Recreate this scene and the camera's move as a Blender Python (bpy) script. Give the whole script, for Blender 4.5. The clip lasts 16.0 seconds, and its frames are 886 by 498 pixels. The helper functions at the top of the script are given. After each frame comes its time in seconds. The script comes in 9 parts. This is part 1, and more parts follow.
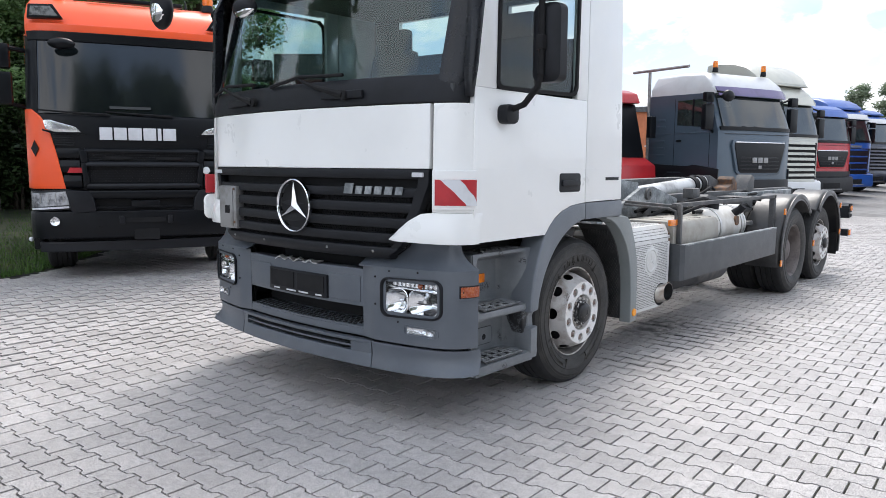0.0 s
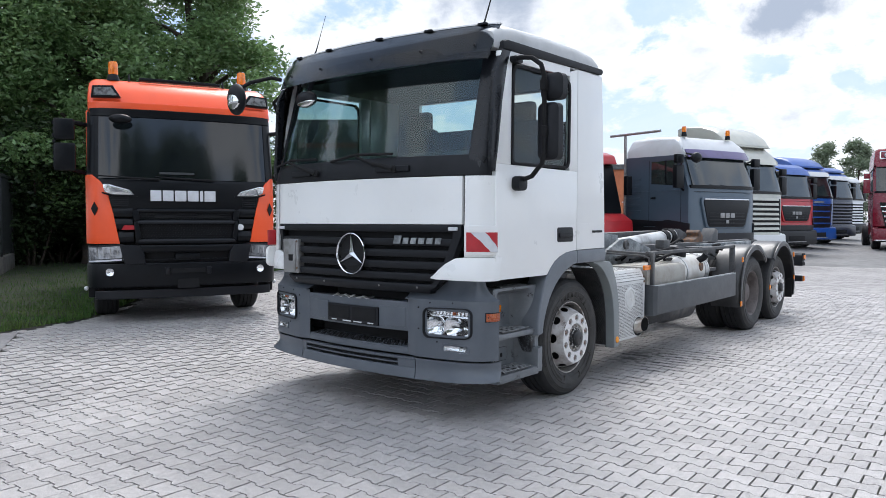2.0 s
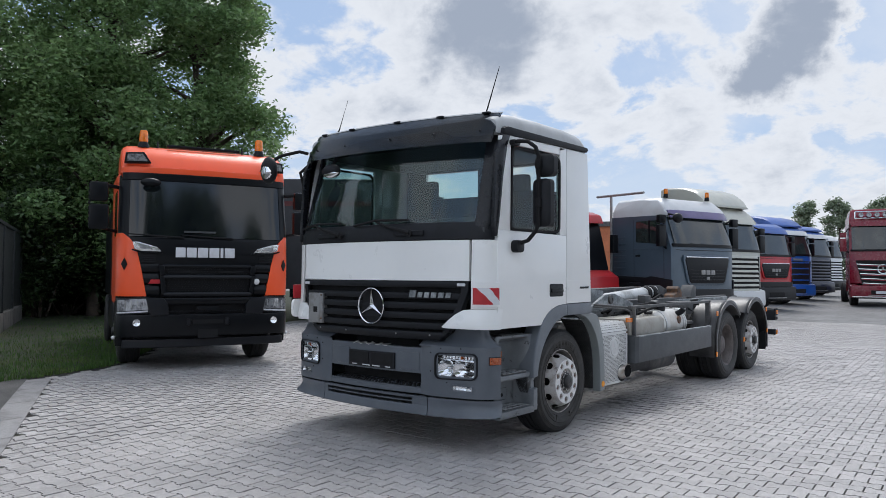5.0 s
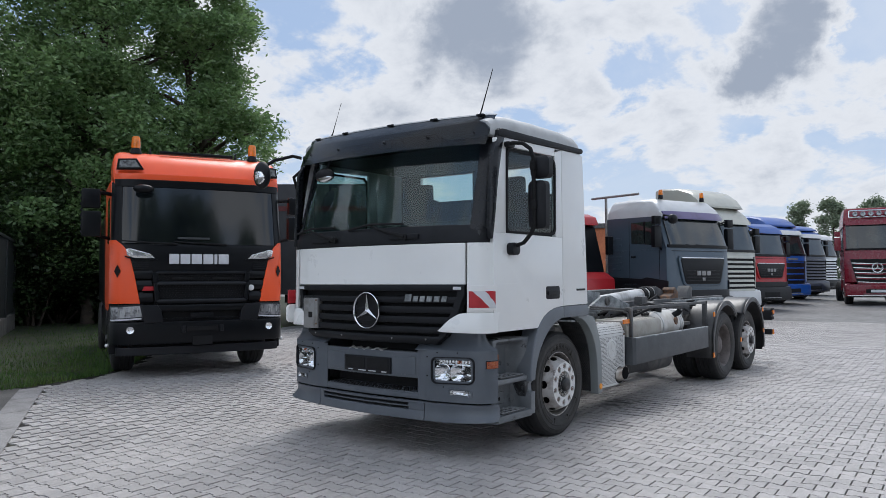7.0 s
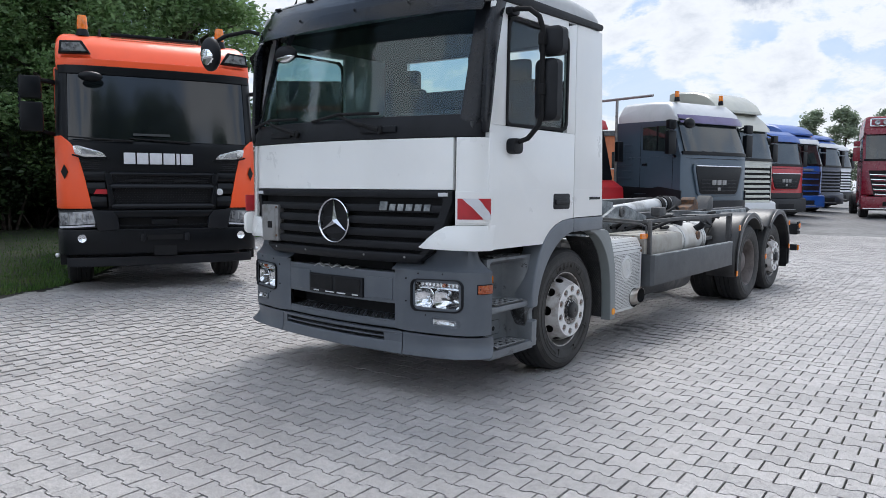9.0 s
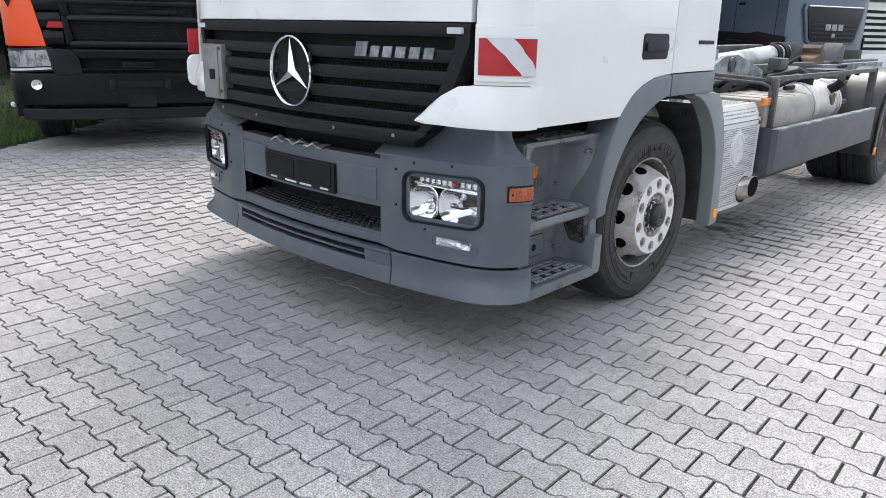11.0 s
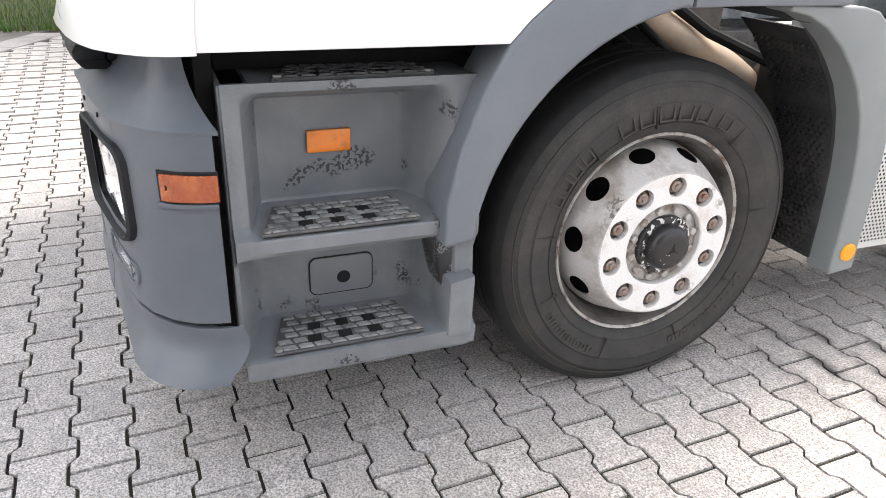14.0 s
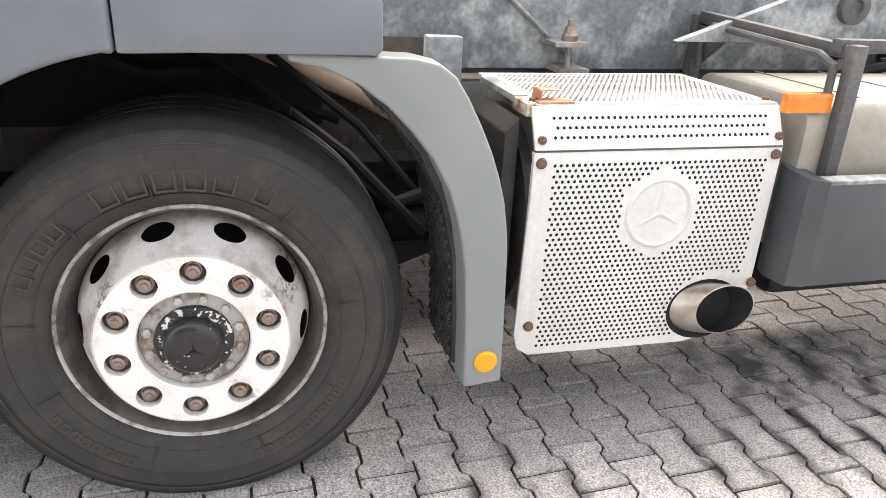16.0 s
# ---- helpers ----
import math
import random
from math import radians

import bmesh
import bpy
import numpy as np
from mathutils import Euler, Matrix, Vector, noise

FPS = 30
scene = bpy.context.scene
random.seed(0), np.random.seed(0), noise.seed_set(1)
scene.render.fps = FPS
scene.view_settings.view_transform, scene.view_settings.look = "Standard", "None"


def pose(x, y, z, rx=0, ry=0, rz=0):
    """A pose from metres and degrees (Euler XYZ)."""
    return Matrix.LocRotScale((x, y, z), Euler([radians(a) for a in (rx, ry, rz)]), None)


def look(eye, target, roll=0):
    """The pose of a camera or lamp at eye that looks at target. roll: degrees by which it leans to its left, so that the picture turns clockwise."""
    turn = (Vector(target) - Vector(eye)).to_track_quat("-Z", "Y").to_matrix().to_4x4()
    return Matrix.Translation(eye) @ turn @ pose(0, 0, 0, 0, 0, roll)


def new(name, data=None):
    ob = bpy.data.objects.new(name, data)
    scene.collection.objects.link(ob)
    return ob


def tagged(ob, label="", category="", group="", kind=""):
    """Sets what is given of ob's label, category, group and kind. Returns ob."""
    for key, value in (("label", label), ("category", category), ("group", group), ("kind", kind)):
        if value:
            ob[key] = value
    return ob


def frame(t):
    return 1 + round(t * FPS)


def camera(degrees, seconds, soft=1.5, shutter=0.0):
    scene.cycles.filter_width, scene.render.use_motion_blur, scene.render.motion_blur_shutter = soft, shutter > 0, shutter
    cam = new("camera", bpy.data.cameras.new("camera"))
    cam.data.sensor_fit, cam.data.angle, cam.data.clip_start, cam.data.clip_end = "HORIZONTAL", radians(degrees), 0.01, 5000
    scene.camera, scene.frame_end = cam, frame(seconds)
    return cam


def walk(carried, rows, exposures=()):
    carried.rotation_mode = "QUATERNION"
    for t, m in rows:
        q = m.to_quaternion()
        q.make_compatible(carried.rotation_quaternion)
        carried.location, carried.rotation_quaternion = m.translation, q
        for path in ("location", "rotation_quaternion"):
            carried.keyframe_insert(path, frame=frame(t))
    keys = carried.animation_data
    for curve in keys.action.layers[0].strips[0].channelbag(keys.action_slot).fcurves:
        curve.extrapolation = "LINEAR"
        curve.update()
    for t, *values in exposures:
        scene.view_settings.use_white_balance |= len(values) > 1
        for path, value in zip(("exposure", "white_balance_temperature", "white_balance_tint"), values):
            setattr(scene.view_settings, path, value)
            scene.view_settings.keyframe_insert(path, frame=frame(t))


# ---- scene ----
cam = camera(63.4, 16.0, 0.5)
PATH = [
    (0, (0.464, 0.558, 1.504), (-0.852, 2.047, 1.271), 0.3),
    (0.5, (0.61, 0.2, 1.508), (-0.699, 1.701, 1.324), 0.3),
    (1, (0.801, -0.114, 1.501), (-0.501, 1.397, 1.357), 0.2),
    (1.5, (0.951, -0.369, 1.506), (-0.342, 1.153, 1.398), 0.1),
    (2, (1.042, -0.62, 1.507), (-0.242, 0.911, 1.429), 0.0),
    (2.5, (1.153, -0.835, 1.523), (-0.123, 0.704, 1.474), 0.1),
    (3, (1.294, -1.015, 1.526), (0.025, 0.531, 1.509), 0.2),
    (3.5, (1.369, -1.203, 1.525), (0.105, 0.346, 1.539), 0.4),
    (4, (1.418, -1.38, 1.515), (0.155, 0.171, 1.556), 0.5),
    (4.5, (1.459, -1.421, 1.521), (0.197, 0.129, 1.582), 0.5),
    (5, (1.482, -1.418, 1.528), (0.221, 0.132, 1.602), 0.3),
    (7.5, (1.426, -1.349, 1.525), (0.176, 0.21, 1.609), -0.4),
    (8, (1.292, -1.067, 1.515), (0.041, 0.493, 1.545), -0.4),
    (8.5, (1.095, -0.747, 1.516), (-0.156, 0.812, 1.455), -0.1),
    (9, (0.805, -0.369, 1.501), (-0.446, 1.182, 1.329), 0.3),
    (9.5, (0.564, 0.034, 1.485), (-0.684, 1.57, 1.199), 0.7),
    (10, (0.293, 0.418, 1.468), (-0.958, 1.929, 1.08), 1.0),
    (10.2, (0.166, 0.574, 1.469), (-1.089, 2.072, 1.042), 1.1),
    (12.3, (-0.584, 2.302, 1.38), (-2.044, 3.404, 0.571), 1.2),
    (12.5, (-0.611, 2.435, 1.365), (-2.097, 3.489, 0.54), 1.3),
    (13, (-0.642, 2.816, 1.341), (-2.205, 3.735, 0.497), 1.6),
    (13.5, (-0.578, 3.198, 1.334), (-2.205, 3.992, 0.485), 1.9),
    (14, (-0.553, 3.558, 1.33), (-2.23, 4.242, 0.482), 2.2),
    (14.5, (-0.554, 3.911, 1.34), (-2.271, 4.517, 0.511), 2.5),
    (15, (-0.494, 4.263, 1.332), (-2.242, 4.808, 0.527), 2.5),
    (15.5, (-0.506, 4.629, 1.327), (-2.274, 5.139, 0.544), 2.5),
    (16, (-0.514, 5.004, 1.348), (-2.297, 5.49, 0.584), 2.7),
]
EXPOSURE = [(0.0, 0.69, 6400, 12), (1.0, 0.61, 6300, 12), (2.5, 0.41, 6150, 11), (4.0, 0.13, 6150, 11), (5.2, 0.02, 6150, 11), (7.3, -0.03, 6150, 11), (8.0, -0.07, 6200, 11), (8.5, -0.03, 6200, 11), (9.0, 0.27, 6150, 11), (9.5, 0.51, 6150, 11), (10.2, 0.61, 6200, 11), (12.3, 1.10, 6950, 12), (13.3, 1.30, 7200, 13), (14.5, 1.58, 7100, 14), (16.0, 1.60, 7300, 14)]
walk(cam, [(t, look(eye, target, roll)) for t, eye, target, roll in PATH], EXPOSURE)

# ---- world and sun ----
world = bpy.data.worlds.new("sky")
scene.world = world
world.use_nodes = True
wt = world.node_tree
wt.nodes.clear()


def wnode(kind, **props):
    n = wt.nodes.new(kind)
    for k, val in props.items():
        if k == "inputs":
            for key, x in val.items():
                n.inputs[key].default_value = x
    return n


SUN_AZ, SUN_EL = 117.0, 59.0   # degrees: azimuth from +x towards +y, and height
sky = wt.nodes.new("ShaderNodeTexSky")
sky.sky_type = "NISHITA"
sky.sun_disc = False
sky.sun_elevation = radians(SUN_EL)
sky.sun_rotation = radians(90 - SUN_AZ)
sky.air_density, sky.dust_density, sky.ozone_density = 1.0, 1.2, 1.0
coord = wt.nodes.new("ShaderNodeTexCoord")
sep = wt.nodes.new("ShaderNodeSeparateXYZ")
wt.links.new(coord.outputs["Generated"], sep.inputs[0])
# project the sky's direction on a flat layer of cloud
add = wnode("ShaderNodeMath", inputs={1: 0.42}); add.operation = "ADD"
wt.links.new(sep.outputs["Z"], add.inputs[0])
mx = wt.nodes.new("ShaderNodeMath"); mx.operation = "MAXIMUM"; mx.inputs[1].default_value = 0.05
wt.links.new(add.outputs[0], mx.inputs[0])
div = wt.nodes.new("ShaderNodeVectorMath"); div.operation = "DIVIDE"
comb = wt.nodes.new("ShaderNodeCombineXYZ")
for k in range(3):
    wt.links.new(mx.outputs[0], comb.inputs[k])
wt.links.new(coord.outputs["Generated"], div.inputs[0])
wt.links.new(comb.outputs[0], div.inputs[1])


def cloud_noise(scale, detail, rough, offset):
    mp = wt.nodes.new("ShaderNodeMapping")
    mp.inputs["Location"].default_value = offset
    nz = wt.nodes.new("ShaderNodeTexNoise")
    nz.inputs["Scale"].default_value = scale
    nz.inputs["Detail"].default_value = detail
    nz.inputs["Roughness"].default_value = rough
    nz.inputs["Distortion"].default_value = 0.3
    wt.links.new(div.outputs[0], mp.inputs["Vector"])
    wt.links.new(mp.outputs[0], nz.inputs["Vector"])
    return nz.outputs["Fac"]


def wmath(op, x, y=0.0):
    n = wt.nodes.new("ShaderNodeMath")
    n.operation = op
    for k, val in enumerate((x, y)):
        if isinstance(val, (int, float)):
            n.inputs[k].default_value = val
        else:
            wt.links.new(val, n.inputs[k])
    return n.outputs[0]


def wrange(src, a, b, lo=0.0, hi=1.0):
    n = wt.nodes.new("ShaderNodeMapRange")
    n.interpolation_type = "SMOOTHSTEP"
    for k, val in zip(("From Min", "From Max", "To Min", "To Max"), (a, b, lo, hi)):
        n.inputs[k].default_value = val
    wt.links.new(src, n.inputs["Value"])
    return n.outputs[0]


def wmix(fac, a, b):
    n = wt.nodes.new("ShaderNodeMix")
    n.data_type = "RGBA"
    for key, val in ((0, fac), (6, a), (7, b)):
        if isinstance(val, (int, float)):
            n.inputs[key].default_value = val
        elif isinstance(val, tuple):
            n.inputs[key].default_value = (*val, 1)
        else:
            wt.links.new(val, n.inputs[key])
    return n.outputs[2]


# ragged directions, for the outlines of single heaped clouds
rag = wt.nodes.new("ShaderNodeTexNoise")
rag.inputs["Scale"].default_value, rag.inputs["Detail"].default_value, rag.inputs["Roughness"].default_value = 11.0, 6, 0.62
wt.links.new(coord.outputs["Generated"], rag.inputs["Vector"])
rag_s = wt.nodes.new("ShaderNodeVectorMath"); rag_s.operation = "MULTIPLY_ADD"
rag_s.inputs[1].default_value, rag_s.inputs[2].default_value = (0.13, 0.13, 0.13), (-0.065, -0.065, -0.065)
wt.links.new(rag.outputs["Color"], rag_s.inputs[0])
rag_d = wt.nodes.new("ShaderNodeVectorMath"); rag_d.operation = "ADD"
wt.links.new(coord.outputs["Generated"], rag_d.inputs[0])
wt.links.new(rag_s.outputs[0], rag_d.inputs[1])
dens = cloud_noise(3.4, 12, 0.60, (3.1, 1.7, 0))
# heaped clouds (weight over 0) and clear patches (under 0): direction, radius, weight
for way, rad, wgt in (((-0.551, 0.77, 0.328), 0.125, 0.38), ((-0.60, 0.735, 0.318), 0.07, 0.14), ((-0.205, 0.933, 0.297), 0.080, 0.46), ((-0.262, 0.933, 0.248), 0.060, 0.44), ((-0.661, 0.708, 0.251), 0.10, 0.10), ((-0.225, 0.962, 0.160), 0.07, 0.12), ((-0.447, 0.866, 0.226), 0.06, 0.10), ((-0.138, 0.972, 0.190), 0.05, 0.14), ((-0.385, 0.885, 0.268), 0.085, -0.16), ((-0.130, 0.95, 0.290), 0.06, -0.20), ((-0.30, 0.90, 0.32), 0.06, -0.12)):
    dist = wt.nodes.new("ShaderNodeVectorMath"); dist.operation = "DISTANCE"
    wt.links.new(rag_d.outputs[0], dist.inputs[0])
    dist.inputs[1].default_value = way
    dens = wmath("ADD", dens, wrange(dist.outputs["Value"], rad, rad * 0.15, 0.0, wgt))
dens = wmath("ADD", dens, wmath("MULTIPLY", wmath("SUBTRACT", cloud_noise(11.0, 8, 0.6, (1.3, 4.4, 0)), 0.5), 0.34))
cover = wrange(dens, 0.45, 0.56)
core = wrange(dens, 0.54, 0.94)
veil = wrange(cloud_noise(1.25, 8, 0.62, (5.0, 0.3, 0)), 0.36, 0.66, 0.10, 0.62)
low = wrange(sep.outputs["Z"], 0.02, 0.30, 0.62, 0.0)
blue = wmix(0.60, sky.outputs[0], (4.6, 6.3, 8.9))
clear = wmix(wmath("MAXIMUM", veil, low), blue, (7.9, 8.4, 9.0))
cloud = wmix(core, (8.6, 8.75, 8.9), (3.9, 4.4, 5.2))
both = wmix(cover, clear, cloud)
# clouds across from the sun are brightened, to light the truck's front and side
across = wt.nodes.new("ShaderNodeVectorMath"); across.operation = "DOT_PRODUCT"
across.inputs[1].default_value = (0.62, -0.78, 0.0)
wt.links.new(coord.outputs["Generated"], across.inputs[0])
far_lit = wrange(across.outputs["Value"], -0.7, 0.8, 0.92, 1.36)
mix = wt.nodes.new("ShaderNodeVectorMath"); mix.operation = "SCALE"
wt.links.new(both, mix.inputs[0])
wt.links.new(far_lit, mix.inputs["Scale"])
bg = wt.nodes.new("ShaderNodeBackground")
bg.inputs["Strength"].default_value = 0.10
out = wt.nodes.new("ShaderNodeOutputWorld")
wt.links.new(mix.outputs[0], bg.inputs["Color"])
wt.links.new(bg.outputs[0], out.inputs["Surface"])

sun = new("sun", bpy.data.lights.new("sun", "SUN"))
sun.data.energy, sun.data.angle, sun.data.color = 2.15, radians(30), (1.0, 0.96, 0.9)
_d = Vector((math.cos(radians(SUN_EL)) * math.cos(radians(SUN_AZ)), math.cos(radians(SUN_EL)) * math.sin(radians(SUN_AZ)), math.sin(radians(SUN_EL))))
sun.matrix_world = look(_d * 40, (0, 0, 0))

# ---- materials ----
MATS = {}


def material(name, color, rough=0.5, metal=0.0, coat=0.0, var=0.0, scale=6.0, bump=0.0, bump_scale=200.0, color2=None,
             patch=(0.45, 0.65), island=0.0, spec=0.5, fine=0.0, object_random=0.0, world_space=False):
    """A principled surface with large stains (var or color2), fine grain and relief."""
    if name in MATS:
        return MATS[name]
    m = bpy.data.materials.new(name)
    m.use_nodes = True
    nt = m.node_tree
    p = nt.nodes["Principled BSDF"]
    p.inputs["Roughness"].default_value = rough
    p.inputs["Metallic"].default_value = metal
    p.inputs["Coat Weight"].default_value = coat
    p.inputs["Coat Roughness"].default_value = 0.06
    p.inputs["Specular IOR Level"].default_value = spec
    p.inputs["Base Color"].default_value = (*color, 1)
    tc = nt.nodes.new("ShaderNodeTexCoord")
    where = tc.outputs["Object"]
    if world_space:
        where = nt.nodes.new("ShaderNodeNewGeometry").outputs["Position"]

    def noise_fac(sc, det=5):
        n = nt.nodes.new("ShaderNodeTexNoise")
        n.inputs["Scale"].default_value = sc
        n.inputs["Detail"].default_value = det
        n.inputs["Roughness"].default_value = 0.6
        nt.links.new(where, n.inputs["Vector"])
        return n.outputs["Fac"]

    def ramp(src, a, b, ca, cb):
        r = nt.nodes.new("ShaderNodeValToRGB")
        r.color_ramp.elements[0].position, r.color_ramp.elements[1].position = a, b
        r.color_ramp.elements[0].color, r.color_ramp.elements[1].color = (*ca, 1), (*cb, 1)
        nt.links.new(src, r.inputs[0])
        return r.outputs["Color"]

    col = None
    if var or color2:
        c2 = color2 or tuple(c * (1 - var) for c in color)
        col = ramp(noise_fac(scale), patch[0], patch[1], color, c2)
        rr = nt.nodes.new("ShaderNodeMapRange")
        rr.inputs["To Min"].default_value, rr.inputs["To Max"].default_value = max(0.02, rough - 0.08), min(1, rough + 0.12)
        nt.links.new(noise_fac(scale * 2.3), rr.inputs["Value"])
        nt.links.new(rr.outputs[0], p.inputs["Roughness"])

    def times(col, fac_color):
        mx = nt.nodes.new("ShaderNodeMix")
        mx.data_type, mx.blend_type = "RGBA", "MULTIPLY"
        mx.inputs[0].default_value = 1.0
        if col is None:
            mx.inputs[6].default_value = (*color, 1)
        else:
            nt.links.new(col, mx.inputs[6])
        nt.links.new(fac_color, mx.inputs[7])
        return mx.outputs[2]

    if fine:
        lo = 1 - fine
        col = times(col, ramp(noise_fac(bump_scale, 3), 0.35, 0.65, (lo, lo, lo), (1 + fine, 1 + fine, 1 + fine)))
    if island or object_random:
        if island:
            g = nt.nodes.new("ShaderNodeNewGeometry")
            src = g.outputs["Random Per Island"]
        else:
            g = nt.nodes.new("ShaderNodeObjectInfo")
            src = g.outputs["Random"]
        k = island or object_random
        col = times(col, ramp(src, 0.0, 1.0, (1 - k, 1 - k, 1 - k), (1 + k * 0.6, 1 + k * 0.6, 1 + k * 0.6)))
    if col is not None:
        nt.links.new(col, p.inputs["Base Color"])
    if bump:
        b = nt.nodes.new("ShaderNodeBump")
        b.inputs["Strength"].default_value = bump
        b.inputs["Distance"].default_value = 0.004
        nt.links.new(noise_fac(bump_scale, 4), b.inputs["Height"])
        nt.links.new(b.outputs[0], p.inputs["Normal"])
    MATS[name] = m
    return m


def glass(name, tint, gloss=(0.95, 0.97, 1.0), ior=1.5, rough=0.0):
    m = bpy.data.materials.new(name)
    m.use_nodes = True
    nt = m.node_tree
    nt.nodes.clear()
    o = nt.nodes.new("ShaderNodeOutputMaterial")
    t = nt.nodes.new("ShaderNodeBsdfTransparent")
    t.inputs[0].default_value = (*tint, 1)
    g = nt.nodes.new("ShaderNodeBsdfGlossy")
    g.inputs["Color"].default_value = (*gloss, 1)
    g.inputs["Roughness"].default_value = rough
    face = nt.nodes.new("ShaderNodeLayerWeight")
    face.inputs["Blend"].default_value = 0.5
    pw = nt.nodes.new("ShaderNodeMath")
    pw.operation = "POWER"
    pw.inputs[1].default_value = 5.0
    nt.links.new(face.outputs["Facing"], pw.inputs[0])
    f = nt.nodes.new("ShaderNodeMapRange")
    f.inputs["To Min"].default_value, f.inputs["To Max"].default_value = ((ior - 1) / (ior + 1)) ** 2, 1.0
    nt.links.new(pw.outputs[0], f.inputs["Value"])
    mx = nt.nodes.new("ShaderNodeMixShader")
    nt.links.new(f.outputs[0], mx.inputs[0])
    nt.links.new(t.outputs[0], mx.inputs[1])
    nt.links.new(g.outputs[0], mx.inputs[2])
    nt.links.new(mx.outputs[0], o.inputs[0])
    return m


MUDFLAP = material("mud_flap_rubber", (0.026, 0.027, 0.029), 0.55, color2=(0.052, 0.051, 0.050), scale=8.0)
WHITE = material("white_paint", (0.80, 0.805, 0.795), 0.28, coat=0.5, var=0.05, scale=1.6, patch=(0.5, 0.8))
ROOFW = material("roof_white", (0.54, 0.55, 0.555), 0.5, var=0.18, scale=2.2)
GREY = material("grey_plastic", (0.080, 0.092, 0.110), 0.36, color2=(0.098, 0.110, 0.128), scale=3.0, bump=0.12, bump_scale=420, fine=0.06)
# lighter copy of the grey: brighter side light put into the arch colour
ARCHG = material("side_lit_arch_plastic", (0.128, 0.144, 0.165), 0.40, color2=(0.150, 0.166, 0.186), scale=3.0, bump=0.10, bump_scale=420, fine=0.05)
# faded plastic, its colour also raised to stand for stronger light
MUDG = material("faded_lit_mudguard_plastic", (0.190, 0.208, 0.212), 0.42, color2=(0.215, 0.232, 0.232), scale=3.0, bump=0.10, bump_scale=420, fine=0.05)
GREYW = material("grey_plastic_worn", (0.142, 0.154, 0.168), 0.42, color2=(0.195, 0.207, 0.220), scale=7.0, patch=(0.42, 0.75), bump=0.15, bump_scale=380, fine=0.1)
POST = material("rubbed_black_post", (0.016, 0.016, 0.018), 0.5, color2=(0.03, 0.03, 0.032), scale=12.0)
BLACK = material("black_plastic", (0.010, 0.011, 0.014), 0.48, var=0.3, scale=5.0, bump=0.15, bump_scale=300, spec=0.25)
BLACKM = material("black_matte", (0.010, 0.010, 0.011), 0.8, var=0.3, scale=8.0, spec=0.3)
GLOSSB = material("black_gloss", (0.008, 0.009, 0.012), 0.25, spec=0.35, var=0.2, scale=3.0)
RUBBER = material("rubber", (0.021, 0.0205, 0.0200), 0.62, color2=(0.038, 0.035, 0.032), scale=9.0, bump=0.3, bump_scale=160, fine=0.15)
RUBBERL = material("rubber_dusty", (0.044, 0.040, 0.036), 0.8, color2=(0.035, 0.033, 0.031), scale=25.0, fine=0.15)
TREADW = material("tread_worn", (0.22, 0.225, 0.23), 0.45, color2=(0.11, 0.115, 0.12), scale=30.0, patch=(0.42, 0.6))
RUBBERT = material("rubber_tread", (0.016, 0.016, 0.017), 0.85, var=0.3, scale=14.0, bump=0.3, bump_scale=120)
RIM = material("wheel_silver_paint", (0.68, 0.672, 0.665), 0.42, color2=(0.55, 0.50, 0.46), scale=12.0, patch=(0.50, 0.72), fine=0.08)
# dirty paint, darkened further for the shade inside the wheel's dish
RIMCONE = material("wheel_dirty_shaded_paint", (0.48, 0.465, 0.455), 0.5, color2=(0.28, 0.245, 0.22), scale=9.0, patch=(0.46, 0.64), fine=0.08)
RIMEDGE = material("rim_flange", (0.44, 0.42, 0.40), 0.5, metal=0.2, color2=(0.14, 0.10, 0.08), scale=22.0, patch=(0.48, 0.66))
RIMD = material("rim_dirty", (0.13, 0.122, 0.115), 0.6, metal=0.3, color2=(0.05, 0.045, 0.042), scale=10.0)
RIMBROWN = material("rim_brown_dirty", (0.15, 0.13, 0.125), 0.65, metal=0.2, color2=(0.09, 0.075, 0.07), scale=8.0)
NUT = material("wheel_nut", (0.26, 0.22, 0.20), 0.45, metal=0.5, color2=(0.22, 0.12, 0.08), scale=40.0)
HUBSILVER = material("hub_flange_grey", (0.40, 0.385, 0.37), 0.55, metal=0.2, color2=(0.20, 0.155, 0.12), scale=24.0, patch=(0.48, 0.64))
STEEL = material("bare_steel", (0.30, 0.30, 0.30), 0.5, metal=0.5, color2=(0.20, 0.19, 0.18), scale=9.0)
ALU = material("aluminium", (0.62, 0.62, 0.62), 0.38, metal=0.7, color2=(0.45, 0.45, 0.45), scale=6.0)
CHROME = material("chrome", (0.78, 0.79, 0.81), 0.12, metal=1.0)
CHASSIS = material("chassis_grey", (0.060, 0.062, 0.066), 0.6, color2=(0.12, 0.115, 0.11), scale=7.0, patch=(0.45, 0.7), fine=0.15, bump_scale=80)
SKIRT = material("grey_skirt", (0.046, 0.051, 0.058), 0.45, color2=(0.060, 0.066, 0.073), scale=4.0, bump=0.1, bump_scale=300, fine=0.08)
WEATHER = material("weathered_grey_steel", (0.13, 0.145, 0.155), 0.6, color2=(0.30, 0.32, 0.33), scale=8.0, patch=(0.44, 0.62), fine=0.2, bump_scale=60)
RUST = material("rusty_steel", (0.10, 0.07, 0.055), 0.8, color2=(0.20, 0.10, 0.05), scale=18.0, fine=0.2)
ORANGE_LAMP = material("amber_lens", (0.84, 0.215, 0.010), 0.2, coat=0.4, var=0.3, scale=20.0)
AMBER_DULL = material("amber_lens_faded", (0.30, 0.060, 0.018), 0.25, coat=0.3, color2=(0.40, 0.11, 0.03), scale=35.0)
